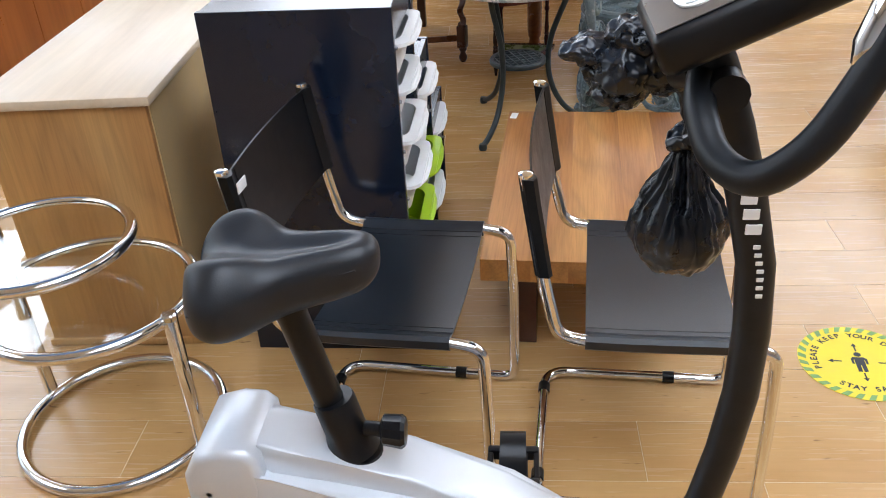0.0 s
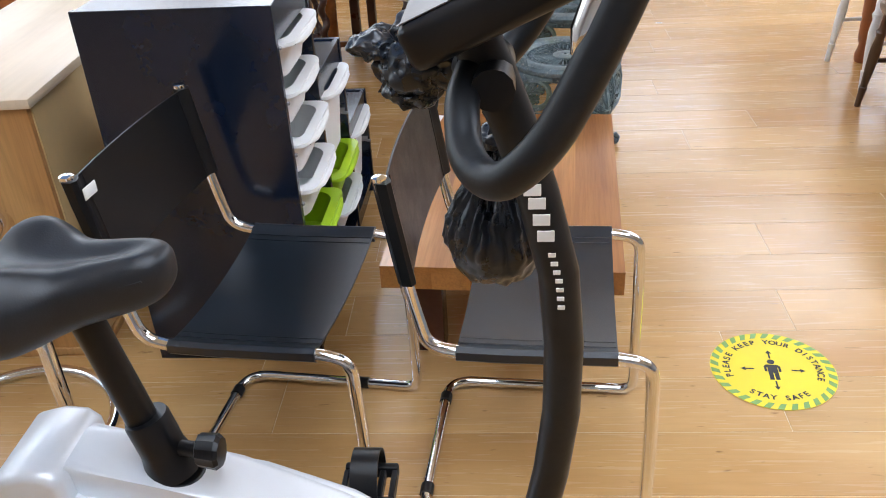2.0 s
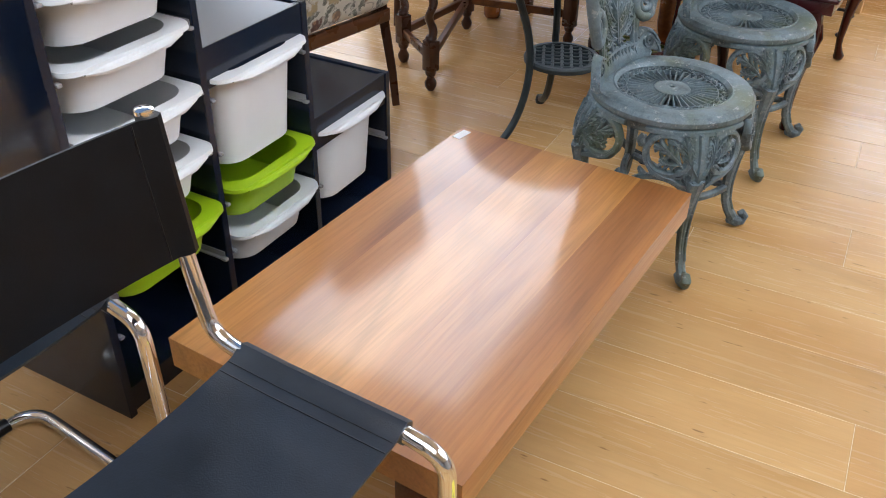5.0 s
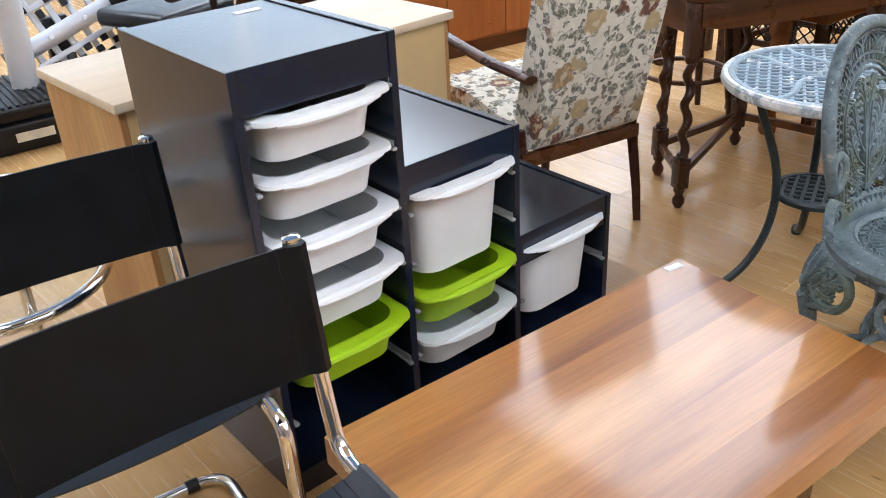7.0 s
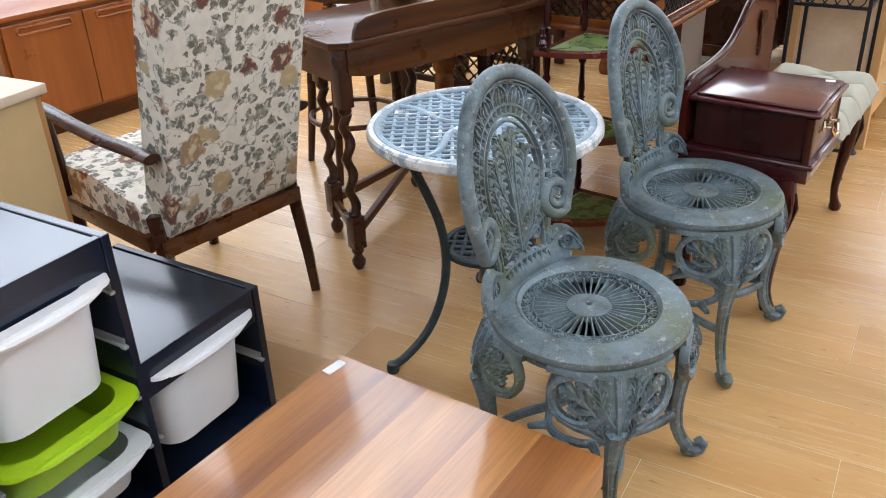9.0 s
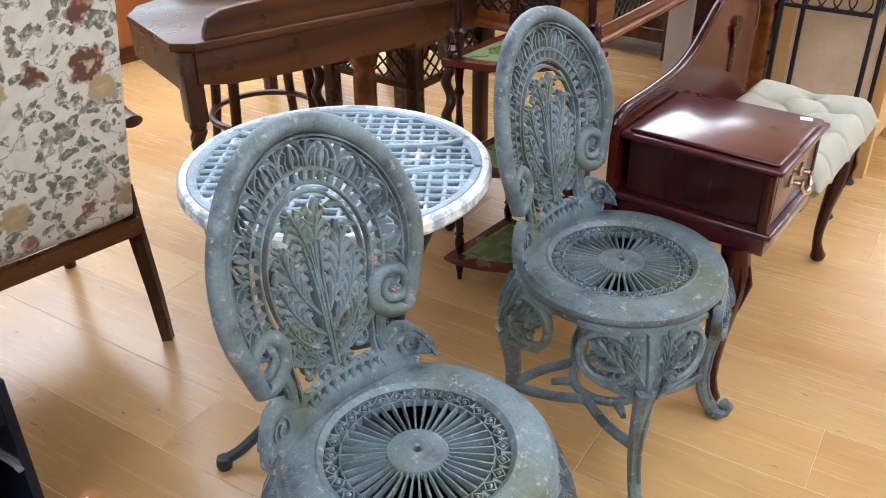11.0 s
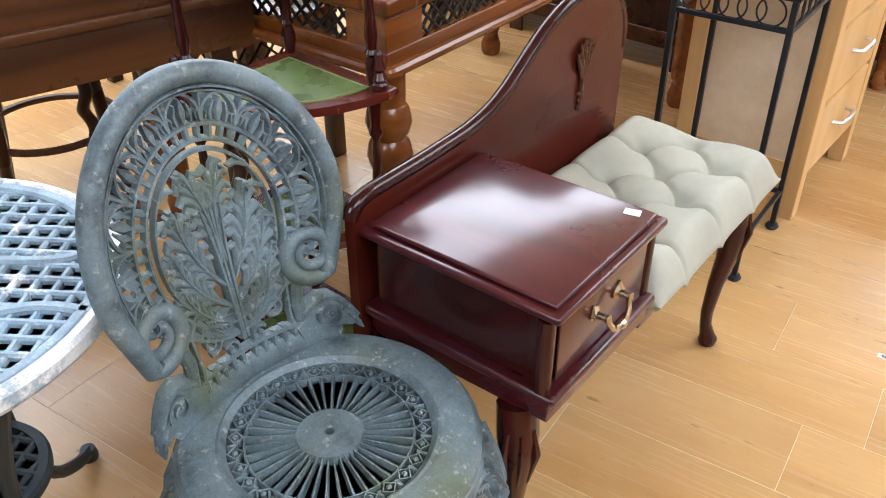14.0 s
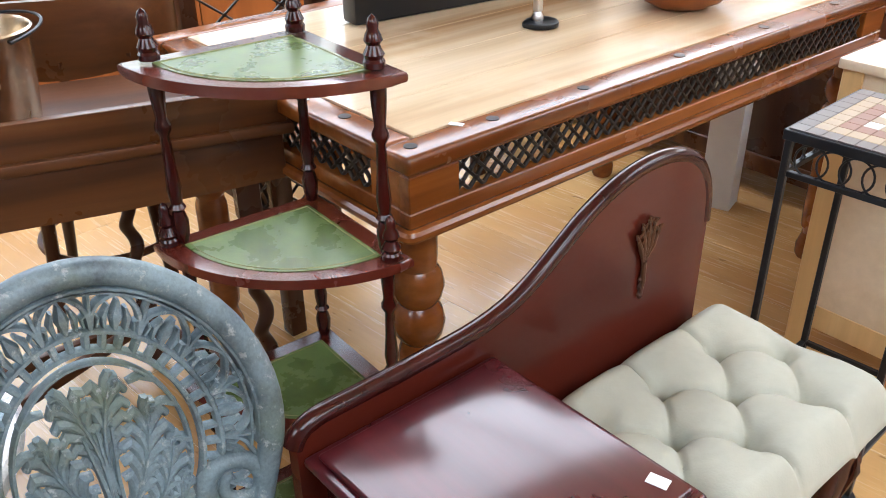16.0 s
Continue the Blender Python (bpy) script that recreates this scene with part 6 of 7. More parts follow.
# ---- oak chest of drawers ----
def oak_chest(m):
    """Local x is the front, y along it."""
    ob = thing("oak_chest", m, "pale oak chest of three drawers with steel bow handles", "chest of drawers")
    W, D, T = 0.46, 0.36, 0.735
    for x in (-0.022, -D + 0.022):
        for y in (0.022, W - 0.022):
            bm = B()
            box(bm, x - 0.022, x + 0.022, y - 0.022, y + 0.022, 0, T - 0.0225, 0.002, seg=1)
            part("leg", bm, OAK, ob)
    for y in (0.006, W - 0.018):
        bm = B()
        box(bm, -D + 0.0442, -0.0442, y, y + 0.012, 0.12, T - 0.0225)
        part("side_panel", bm, PINE_TOP, ob)
        bm = B()
        box(bm, -D + 0.0442, -0.0442, y - 0.003 if y < 0.1 else y + 0.001, y + 0.0115 if y < 0.1 else y + 0.015, 0.10, 0.16, 0.001, seg=1)
        part("side_rail", bm, OAK, ob)
    bm = B()
    box(bm, -D - 0.008, 0.010, -0.010, W + 0.010, T - 0.022, T, 0.004)
    part("top", bm, PINE_TOP, ob)
    bm = B()
    box(bm, -D + 0.045, -0.016, 0.02, W - 0.02, 0.12, T - 0.023)
    part("carcass", bm, OAK, ob)
    zs = (0.125, 0.325, 0.525)
    for z in zs:
        bm = B()
        box(bm, -0.0155, -0.002, 0.0455, W - 0.0455, z, z + 0.186, 0.002, seg=1)
        dr = part("drawer", bm, OAK, ob, "flat oak drawer front")
        bm = B()
        yc = W / 2
        tube(bm, bent([(-0.002, yc - 0.055, z + 0.10), (0.022, yc - 0.05, z + 0.10), (0.026, yc, z + 0.10), (0.022, yc + 0.05, z + 0.10), (-0.002, yc + 0.055, z + 0.10)], 0.012, 4), 0.0065, 8, flat=0.8)
        part("handle", bm, STEEL, dr, "curved steel handle")
    return ob


oak_chest(pose(0.640, 5.398, 0, 0, 0, -4.5))


# ---- dark oak side table with twisted legs ----
def twist_leg(parent, x, y, top, foot=True, label="barley-twist leg"):
    bm = B()
    box(bm, x - 0.022, x + 0.022, y - 0.022, y + 0.022, 0.075, 0.185, 0.003)
    box(bm, x - 0.022, x + 0.022, y - 0.022, y + 0.022, 0.53, top, 0.003)
    lathe(bm, [(0, 0), (0.012, 0), (0.021, 0.016), (0.022, 0.030), (0.014, 0.045), (0.013, 0.052), (0.020, 0.062), (0.020, 0.0745), (0, 0.0745)], 14, (x, y, 0))
    lathe(bm, [(0.019, 0.185), (0.021, 0.192), (0.016, 0.202)], 14, (x, y, 0))
    lathe(bm, [(0.016, 0.508), (0.021, 0.520), (0.019, 0.5295)], 14, (x, y, 0))
    loops = []
    n = 46
    for k in range(n + 1):
        z = 0.20 + 0.31 * k / n
        a0 = k * 0.42
        ox, oy = 0.0075 * math.cos(a0), 0.0075 * math.sin(a0)
        loops.append([Vector((x + ox + 0.0155 * math.cos(b), y + oy + 0.0155 * math.sin(b), z)) for b in [2 * math.pi * j / 12 for j in range(12)]])
    rings(bm, loops)
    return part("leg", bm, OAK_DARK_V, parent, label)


def oak_desk():
    m = pose(-0.585, 3.685, 0, 0, 0, -21.4)
    ob = thing("side_table", m, "dark oak side table with barley-twist legs and a raised gallery", "side table")
    inv = m.inverted()
    loc = lambda x, y: inv @ Vector((x, y, 0))
    L, D, T = 0.83, 0.40, 0.722
    bm = B()
    poly = [(0.016, 0.03), (0.016, L), (-D, L), (-D, 0.09), (-D + 0.03, 0.03), (-D + 0.10, -0.016), (-0.02, -0.016)]
    prism(bm, poly, T - 0.022, T, 0.006)
    part("top", bm, OAK_DARK, ob, "polished dark top with a rounded end")
    bm = B()
    fm = Matrix(((0, 0, 1, 0), (1, 0, 0, 0), (0, 1, 0, 0), (0, 0, 0, 1)))
    prism(bm, [(0.055, T), (0.058, T + 0.02), (0.07, T + 0.045), (0.10, T + 0.058), (0.16, T + 0.062), (L - 0.01, T + 0.066), (L - 0.01, T)], -0.010, 0.008, 0.002, fm)
    part("gallery", bm, OAK_DARK, ob, "raised gallery with a scooped end")
    bm = B()
    prism(bm, [(0.03, T - 0.0225), (0.03, 0.625), (0.10, 0.610), (0.25, 0.605), (0.5, 0.605), (0.70, 0.61), (L - 0.02, 0.615), (L - 0.02, T - 0.0225)], -0.012, 0.004, 0.001, fm)
    part("apron", bm, OAK_DARK, ob, "plain apron board")
    bm = B()
    box(bm, -D + 0.03, -0.012, 0.005, 0.022, 0.60, T - 0.0225, 0.001, seg=1)
    part("apron", bm, OAK_DARK, ob)
    spots = [loc(-0.600, 3.713), loc(-0.818, 3.890), loc(-0.777, 4.333), loc(-0.345, 4.385)]
    for p in spots:
        twist_leg(ob, p.x, p.y, T - 0.0225)
    for i, j in ((0, 1), (1, 2), (2, 3), (0, 2)):
        a, b = spots[i], spots[j]
        d = (b - a)
        q = pose(0, 0, 0, 0, 0, math.degrees(math.atan2(d.y, d.x)))
        bm = B()
        box(bm, 0.022, d.length - 0.022, -0.010, 0.010, 0.108, 0.136, 0.003, Matrix.Translation((a.x, a.y, 0)) @ q)
        part("stretcher", bm, OAK_DARK, ob)
    return ob


desk = oak_desk()


def bucket(m):
    ob = thing("brass_bucket", m, "tarnished brass bucket with an iron bail handle", "bucket")
    bm = B()
    lathe(bm, [(0, 0), (0.078, 0), (0.082, 0.004), (0.098, 0.155), (0.101, 0.165), (0.098, 0.168), (0.094, 0.162), (0.078, 0.008), (0, 0.007)], 36)
    part("pail", bm, BRASS, ob)
    bm = B()
    tube(bm, [(0.101 * math.cos(a), 0.125 * math.sin(a), 0.155 + 0.012 * math.sin(a)) for a in [math.pi * k / 18 for k in range(19)]], 0.003, 6)
    part("bail", bm, IRON, ob, "folded iron handle")
    return ob


bucket(desk.matrix_basis @ pose(-0.20, 0.345, 0.7222, 0, 0, 40))
bm = B()
box(bm, -0.014, 0.014, -0.006, 0.006, 0, 0.001)
tagged(part("price_label", bm, WHITE), "small white label on the dark side table", "label").matrix_basis = desk.matrix_basis @ pose(-0.10, 0.55, 0.7222, 0, 0, 80)


# ---- floral armchair ----
def armchair(m):
    """Local x to the sitter's front; the tall back stands at x = 0."""
    ob = thing("floral_armchair", m, "high-backed armchair in floral tapestry with dark wooden arms and legs", "armchair")
    hw = 0.205

    def slab(pts, y0, y1, mat, name, puff=0.012):
        """A padded slab: outline in x, z swept across y with bulging faces."""
        bm = B()
        n = 12
        loops = []
        for k in range(n + 1):
            u = -1 + 2 * k / n
            s = 1 - 0.05 * abs(u) ** 6
            y = (y0 + y1) / 2 + (y1 - y0) / 2 * u
            cx = sum(p[0] for p in pts) / len(pts)
            cz = sum(p[1] for p in pts) / len(pts)
            b = puff * (1 - u * u)
            loops.append([Vector((cx + (px - cx) * s + (b if px > cx else -b), y, cz + (pz - cz) * (0.985 + 0.015 * (1 - abs(u) ** 6)))) for px, pz in pts])
        rings(bm, loops)
        return part(name, bm, mat, ob, "", 0.8)

    lean = -0.245
    back = [(v.x, v.y) for v in bent([(0.0, 0.335, 0), (lean * 0.45 / 0.45 * 0.45, 0.775, 0), (lean * 0.78, 1.10, 0), (lean * 0.78 + 0.05, 1.135, 0), (lean * 0.78 + 0.11, 1.10, 0), (lean * 0.45 + 0.12, 0.775, 0), (0.10, 0.40, 0), (0.09, 0.335, 0)], 0.03, 3, True)]
    slab(back, -hw, hw, FLORAL, "backrest", 0.008)
    seat = [(v.x, v.y) for v in bent([(0.06, 0.33, 0), (0.06, 0.42, 0), (0.30, 0.455, 0), (0.53, 0.45, 0), (0.56, 0.40, 0), (0.54, 0.33, 0)], 0.035, 4, True)]
    slab(seat, -hw - 0.03, hw + 0.03, FLORAL, "seat", 0.006)
    for s in (-1, 1):
        y = s * (hw + 0.03)
        bm = B()
        tube(bm, bent([(-0.035, y, 0.578), (0.02, y, 0.58), (0.14, y + s * 0.02, 0.592), (0.28, y + s * 0.03, 0.612), (0.42, y + s * 0.03, 0.628), (0.50, y + s * 0.03, 0.62)], 0.05, 3), 0.024, 10, flat=0.55)
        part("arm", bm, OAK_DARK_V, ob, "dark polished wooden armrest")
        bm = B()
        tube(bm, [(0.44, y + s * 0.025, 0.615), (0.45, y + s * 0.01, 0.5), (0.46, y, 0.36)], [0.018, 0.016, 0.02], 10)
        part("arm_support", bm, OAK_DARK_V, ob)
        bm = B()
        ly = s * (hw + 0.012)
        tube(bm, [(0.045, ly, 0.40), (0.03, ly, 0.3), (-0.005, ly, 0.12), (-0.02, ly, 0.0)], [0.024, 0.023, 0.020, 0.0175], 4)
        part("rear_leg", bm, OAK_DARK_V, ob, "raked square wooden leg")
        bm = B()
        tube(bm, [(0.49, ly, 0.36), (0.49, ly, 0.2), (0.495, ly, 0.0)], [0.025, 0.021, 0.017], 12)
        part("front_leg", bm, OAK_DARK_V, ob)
        bm = B()
        box(bm, 0.05, 0.50, y - 0.012, y + 0.012, 0.30, 0.345, 0.003)
        part("side_rail", bm, OAK_DARK, ob)
    bm = B()
    box(bm, 0.005, 0.03, -hw - 0.02, hw + 0.02, 0.29, 0.333, 0.003)
    part("rear_rail", bm, OAK_DARK, ob)
    return ob


armchair(pose(-0.700, 3.335, 0, 0, 0, 170))


# ---- teak sideboard, stool, exercise machine ----
def sideboard(m):
    ob = thing("teak_sideboard", m, "long orange teak sideboard with flush doors and slotted handles", "sideboard")
    L, D, T = 2.67, 0.45, 0.556
    bm = B()
    box(bm, -D, 0.004, -0.004, L + 0.004, T - 0.022, T, 0.003)
    part("top", bm, TEAK, ob)
    bm = B()
    box(bm, -D + 0.003, -0.019, 0, L, 0.075, T - 0.0225)
    part("carcass", bm, TEAK, ob)
    bm = B()
    box(bm, -D + 0.02, -0.025, 0.03, L - 0.03, 0.0, 0.0748)
    part("plinth", bm, OAK_DARK, ob, "dark recessed plinth")
    n = 7
    for k in range(n):
        y0, y1 = 0.02 + (L - 0.04) * k / n, 0.02 + (L - 0.04) * (k + 1) / n
        bm = B()
        box(bm, -0.018, 0.0, y0 + 0.002, y1 - 0.002, 0.09, T - 0.04, 0.002, seg=1)
        d = part("door", bm, TEAK, ob, "flush teak door")
        bm = B()
        yc = (y0 + y1) / 2
        tube(bm, bent([(0.003, yc - 0.125, T - 0.058), (0.003, yc + 0.125, T - 0.058), (0.003, yc + 0.125, T - 0.086), (0.003, yc - 0.125, T - 0.086)], 0.012, 4, True), 0.006, 8, True)
        part("handle", bm, TEAK, d, "raised slot-shaped teak handle")
    return ob


sideboard(pose(-2.57, 3.95, 0, 0, 0, -8))


def nest_table(m, w, d, h):
    """A small occasional table; local x to its front edge."""
    ob = thing("nest_table", m, "small dark mahogany nest table with a beaded edge and curved legs", "side table", "nest of tables")
    bm = B()
    box(bm, -d, 0.0, -w / 2, w / 2, h - 0.022, h, 0.008, seg=3)
    top = part("tabletop", bm, OAK_DARK, ob)
    n = int(w / 0.02)
    for k in range(n):
        bm = B()
        y = -w / 2 + 0.012 + (w - 0.024) * (k + 0.5) / n
        tube(bm, [(-0.001, y - 0.008, h - 0.008), (0.002, y, h - 0.006), (-0.001, y + 0.008, h - 0.008)], [0.003, 0.007, 0.003], 6)
        part("bead", bm, OAK_DARK_V, top, "carved bead of the edge")
    bm = B()
    box(bm, -d + 0.03, -0.03, -w / 2 + 0.03, w / 2 - 0.03, h - 0.075, h - 0.0222, 0.004)
    part("apron", bm, OAK_DARK_V, ob)
    for x, a in ((-0.035, 0), (-d + 0.035, 180)):
        for y in (-w / 2 + 0.035, w / 2 - 0.035):
            bm = B()
            o = 1 if a == 0 else -1
            tube(bm, [(x, y, h - 0.03), (x + o * 0.012, y * 1.04, h - 0.09), (x, y, h * 0.5), (x - o * 0.004, y * 0.99, 0.06), (x + o * 0.008, y * 1.03, 0.0)], [0.022, 0.023, 0.016, 0.012, 0.015], 10)
            part("leg", bm, OAK_DARK_V, ob, "curved dark leg")
    return ob


nest_table(pose(-2.62, 3.61, 0, 0, 0, 16), 0.36, 0.30, 0.40)
nest_table(pose(-2.72, 3.66, 0, 0, 0, 16), 0.46, 0.32, 0.475)


def treadmill(m):
    ob = thing("stepper_machine", m, "black and silver folded exercise machine with ribbed deck", "exercise machine")
    bm = B()
    box(bm, -0.62, 0.0, 0.0, 0.72, 0.0, 0.13, 0.02)
    part("base", bm, BLACK, ob)
    bm = B()
    box(bm, -0.60, -0.02, 0.02, 0.70, 0.1305, 0.19, 0.015)
    part("deck", bm, BLACK, ob)
    for k in range(22):
        bm = B()
        y = 0.04 + k * 0.03
        box(bm, -0.58, -0.04, y, y + 0.016, 0.1902, 0.198, 0.003, seg=1)
        part("rib", bm, GRIP, ob)
    bm = B()
    box(bm, 0.001, 0.004, 0.30, 0.46, 0.05, 0.09, 0.001, seg=1)
    part("warning_label", bm, plain("cream_label", (0.62, 0.56, 0.42), 0.5), ob, "cream paper label")
    bm = B()
    tube(bm, [(-0.32, 0.45, 0.19), (-0.35, 0.49, 0.95)], 0.06, 18)
    part("pillar", bm, SILVER, ob, "silver upright")
    return ob


treadmill(pose(-2.93, 1.93, 0, 0, 0, -4))


def folded_frame(m):
    ob = thing("folded_trainer", m, "silver folded trainer frame with rows of small black feet", "exercise machine")
    e1 = Vector((0, 0.95, 0.315)).normalized()
    e2 = Vector((-0.35, -0.3, 0.89))
    e2 = (e2 - e1 * e2.dot(e1)).normalized()
    e3 = e1.cross(e2)
    t = Matrix(((e1.x, e2.x, e3.x, 0), (e1.y, e2.y, e3.y, 0), (e1.z, e2.z, e3.z, 0.371), (0, 0, 0, 1)))
    bm = B()
    tube(bm, [t @ Vector((-0.23, 0, 0.06)), t @ Vector((0.23, 0, 0.06))], 0.041, 18)
    roller = part("roller", bm, SILVER, ob, "silver roller tube")
    for s in (-1, 1):
        bm = B()
        tube(bm, [t @ Vector((s * 0.23, 0, 0.06)), t @ Vector((s * 0.31, 0, 0.06))], 0.046, 18)
        part("end_cap", bm, BLACK, roller, "black end cap")
        bm = B()
        lathe(bm, [(0, 0.004), (0.010, 0.003), (0.013, 0.0), (0.013, -0.004), (0, -0.004)], 12, m=t @ pose(s * 0.09, -0.004, 0.1015))
        part("screw", bm, STEEL, roller, "round screw head")
    for k in range(6):
        bm = B()
        x = -0.17 + k * 0.085
        box(bm, x - 0.014, x + 0.014, -0.23, 0.36, -0.02, 0.012, 0.003, t)
        part("rail", bm, SILVER, ob, "grey metal rail")
    for y in (-0.225, -0.09, 0.15, 0.33):
        bm = B()
        box(bm, -0.20, 0.30, y - 0.015, y + 0.015, 0.0125, 0.034, 0.003, t)
        part("cross_bar", bm, SILVER, ob, "grey metal cross bar")
    for k in range(9):
        for j in range(3):
            if (k + j) % 2:
                continue
            bm = B()
            x, y = -0.16 + k * 0.045, -0.20 + j * 0.035
            box(bm, x, x + 0.034, y, y + 0.03, 0.0128, 0.045, 0.003, t, 1)
            part("pad", bm, BLACK, ob, "small black foot")
    for k in range(7):
        bm = B()
        x = -0.19 + k * 0.06
        box(bm, x, x + 0.03, 0.09 + 0.05 * (k % 2), 0.13 + 0.05 * (k % 2), 0.0128, 0.05, 0.003, t, 1)
        part("pad", bm, BLACK, ob, "small black foot")
    bm = B()
    box(bm, -0.34, 0.04, -0.22, 0.26, 0.0, 0.06, 0.01)
    box(bm, -0.16, -0.10, -0.06, 0.06, 0.0602, 0.42, 0.01)
    part("stand", bm, BLACK, ob)
    return ob


folded_frame(pose(-3.35, 2.67, 0))


# ---- bentwood chair behind the side table ----
def bentwood_chair(m):
    ob = thing("bentwood_chair", m, "dark bentwood chair with a hooped stretcher and curved back rail", "chair")
    bm = B()
    lathe(bm, [(0, 0.445), (0.19, 0.445), (0.205, 0.452), (0.205, 0.468), (0.195, 0.475), (0, 0.472)], 36)
    part("seat", bm, OAK_DARK, ob)
    bm = B()
    tube(bm, [(0.175 * math.cos(a), 0.175 * math.sin(a), 0.215) for a in [2 * math.pi * k / 40 for k in range(40)]], 0.0105, 8, True)
    part("hoop_stretcher", bm, OAK_DARK, ob, "hooped stretcher")
    for a in (45, 135, 225, 315):
        c, s = math.cos(radians(a)), math.sin(radians(a))
        bm = B()
        tube(bm, [(0.165 * c, 0.165 * s, 0.4445), (0.185 * c, 0.185 * s, 0.22), (0.215 * c, 0.215 * s, 0)], [0.018, 0.017, 0.013], 12)
        part("leg", bm, OAK_DARK_V, ob)
    bm = B()
    f = lambda u, v, o: Vector((-(0.20 + o) * math.cos(u), (0.235 + o) * math.sin(u), v))
    loops = []
    for k in range(25):
        u = radians(-88 + 176 * k / 24)
        h = 0.05 * (1 - (abs(k - 12) / 12) ** 2) + 0.035
        loops.append([f(u, 0.765 + z * h, o) for z, o in ((-1, -0.009), (-1, 0.009), (1, 0.009), (1, -0.009))])
    rings(bm, loops)
    part("back_rail", bm, OAK_DARK, ob, "curved solid back rail")
    for a in (-70, -35, 0, 35, 70):
        bm = B()
        u = radians(a)
        tube(bm, [(-0.165 * math.cos(u), 0.175 * math.sin(u), 0.472), (-0.20 * math.cos(u), 0.235 * math.sin(u), 0.72)], 0.011, 8)
        part("spindle", bm, OAK_DARK_V, ob)
    return ob


bentwood_chair(pose(-1.10, 4.42, 0, 0, 0, 150))


# ---- carved chair with lattice rail ----
def lattice_chair(m):
    ob = thing("lattice_chair", m, "dark carved hardwood chair with an iron lattice seat rail", "chair", "carved chairs at the long table")
    W = 0.42
    bm = B()
    box(bm, -W, 0, 0, W, 0.44, 0.47, 0.006)
    part("seat", bm, SHEESHAM, ob)
    for x in (-0.025, -W + 0.025):
        for y in (0.025, W - 0.025):
            bm = B()
            box(bm, x - 0.022, x + 0.022, y - 0.022, y + 0.022, 0.0, 0.4398 if x > -0.2 else 0.4398, 0.004)
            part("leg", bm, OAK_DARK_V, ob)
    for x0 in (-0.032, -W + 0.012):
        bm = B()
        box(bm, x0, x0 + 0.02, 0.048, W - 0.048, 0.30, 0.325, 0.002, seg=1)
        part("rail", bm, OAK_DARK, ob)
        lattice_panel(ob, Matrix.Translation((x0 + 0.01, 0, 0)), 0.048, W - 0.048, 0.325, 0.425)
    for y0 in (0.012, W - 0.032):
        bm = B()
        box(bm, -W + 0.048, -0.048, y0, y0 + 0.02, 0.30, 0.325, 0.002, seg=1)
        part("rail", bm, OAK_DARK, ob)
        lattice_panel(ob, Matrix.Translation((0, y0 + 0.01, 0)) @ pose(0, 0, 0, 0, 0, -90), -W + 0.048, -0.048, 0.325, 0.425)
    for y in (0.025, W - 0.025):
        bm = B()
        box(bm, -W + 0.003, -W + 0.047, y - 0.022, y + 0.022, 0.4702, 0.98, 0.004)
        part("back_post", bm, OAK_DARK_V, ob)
    bm = B()
    box(bm, -W + 0.012, -W + 0.036, 0.0472, W - 0.0472, 0.90, 0.97, 0.004)
    part("crest_rail", bm, OAK_DARK, ob)
    bm = B()
    box(bm, -W + 0.012, -W + 0.036, 0.0472, W - 0.0472, 0.62, 0.66, 0.003)
    part("back_rail", bm, OAK_DARK, ob)
    lattice_panel(ob, Matrix.Translation((-W + 0.024, 0, 0)), 0.0472, W - 0.0472, 0.66, 0.90)
    return ob


lc = lattice_chair(pose(-0.62, 4.62, 0, 0, 0, -4))
copy_thing(lc, pose(-1.25, 4.95, 0, 0, 0, -4))
copy_thing(lc, pose(-0.95, 5.65, 0, 0, 0, -4))


# ---- dark furniture beyond the long table ----
def dark_chest(m, L=1.5):
    ob = thing("dark_chest", m, "dark panelled oak chest standing on the floor", "chest")
    bm = B()
    box(bm, -0.01, L + 0.01, -0.01, 0.46, 0.66, 0.69, 0.006)
    part("lid", bm, OAK_DARK, ob)
    bm = B()
    box(bm, 0, L, 0.012, 0.45, 0.08, 0.6598)
    part("carcass", bm, OAK_DARK_V, ob)
    n = 4
    for k in range(n + 1):
        bm = B()
        x = (L - 0.06) * k / n
        box(bm, x, x + 0.06, 0.0, 0.0118, 0.0, 0.6598, 0.002, seg=1)
        part("stile", bm, OAK_DARK_V, ob)
    for z in (0.08, 0.60):
        for k in range(n):
            bm = B()
            x = (L - 0.06) * k / n
            box(bm, x + 0.0605, x + (L - 0.06) / n - 0.0005, 0.001, 0.0118, z, z + 0.0595, 0.002, seg=1)
            part("rail", bm, OAK_DARK, ob)
    return ob


dark_chest(pose(-1.45, 6.32, 0, 0, 0, -6))
dark_chest(pose(-0.02, 6.55, 0, 0, 0, -6), 1.0)


def small_table(m):
    ob = thing("lamp_table", m, "small reddish hardwood table beyond the long table", "side table")
    bm = B()
    box(bm, 0, 0.5, 0, 0.5, 0.52, 0.55, 0.006)
    part("tabletop", bm, SHEESHAM, ob)
    for x in (0.05, 0.45):
        for y in (0.05, 0.45):
            bm = B()
            lathe(bm, [(0.022, 0), (0.028, 0.03), (0.02, 0.06), (0.028, 0.25), (0.034, 0.40), (0.022, 0.43), (0.03, 0.5198)], 14, (x, y, 0))
            part("leg", bm, SHEESHAM, ob)
    return ob


small_table(pose(0.16, 6.02, 0, 0, 0, -4))


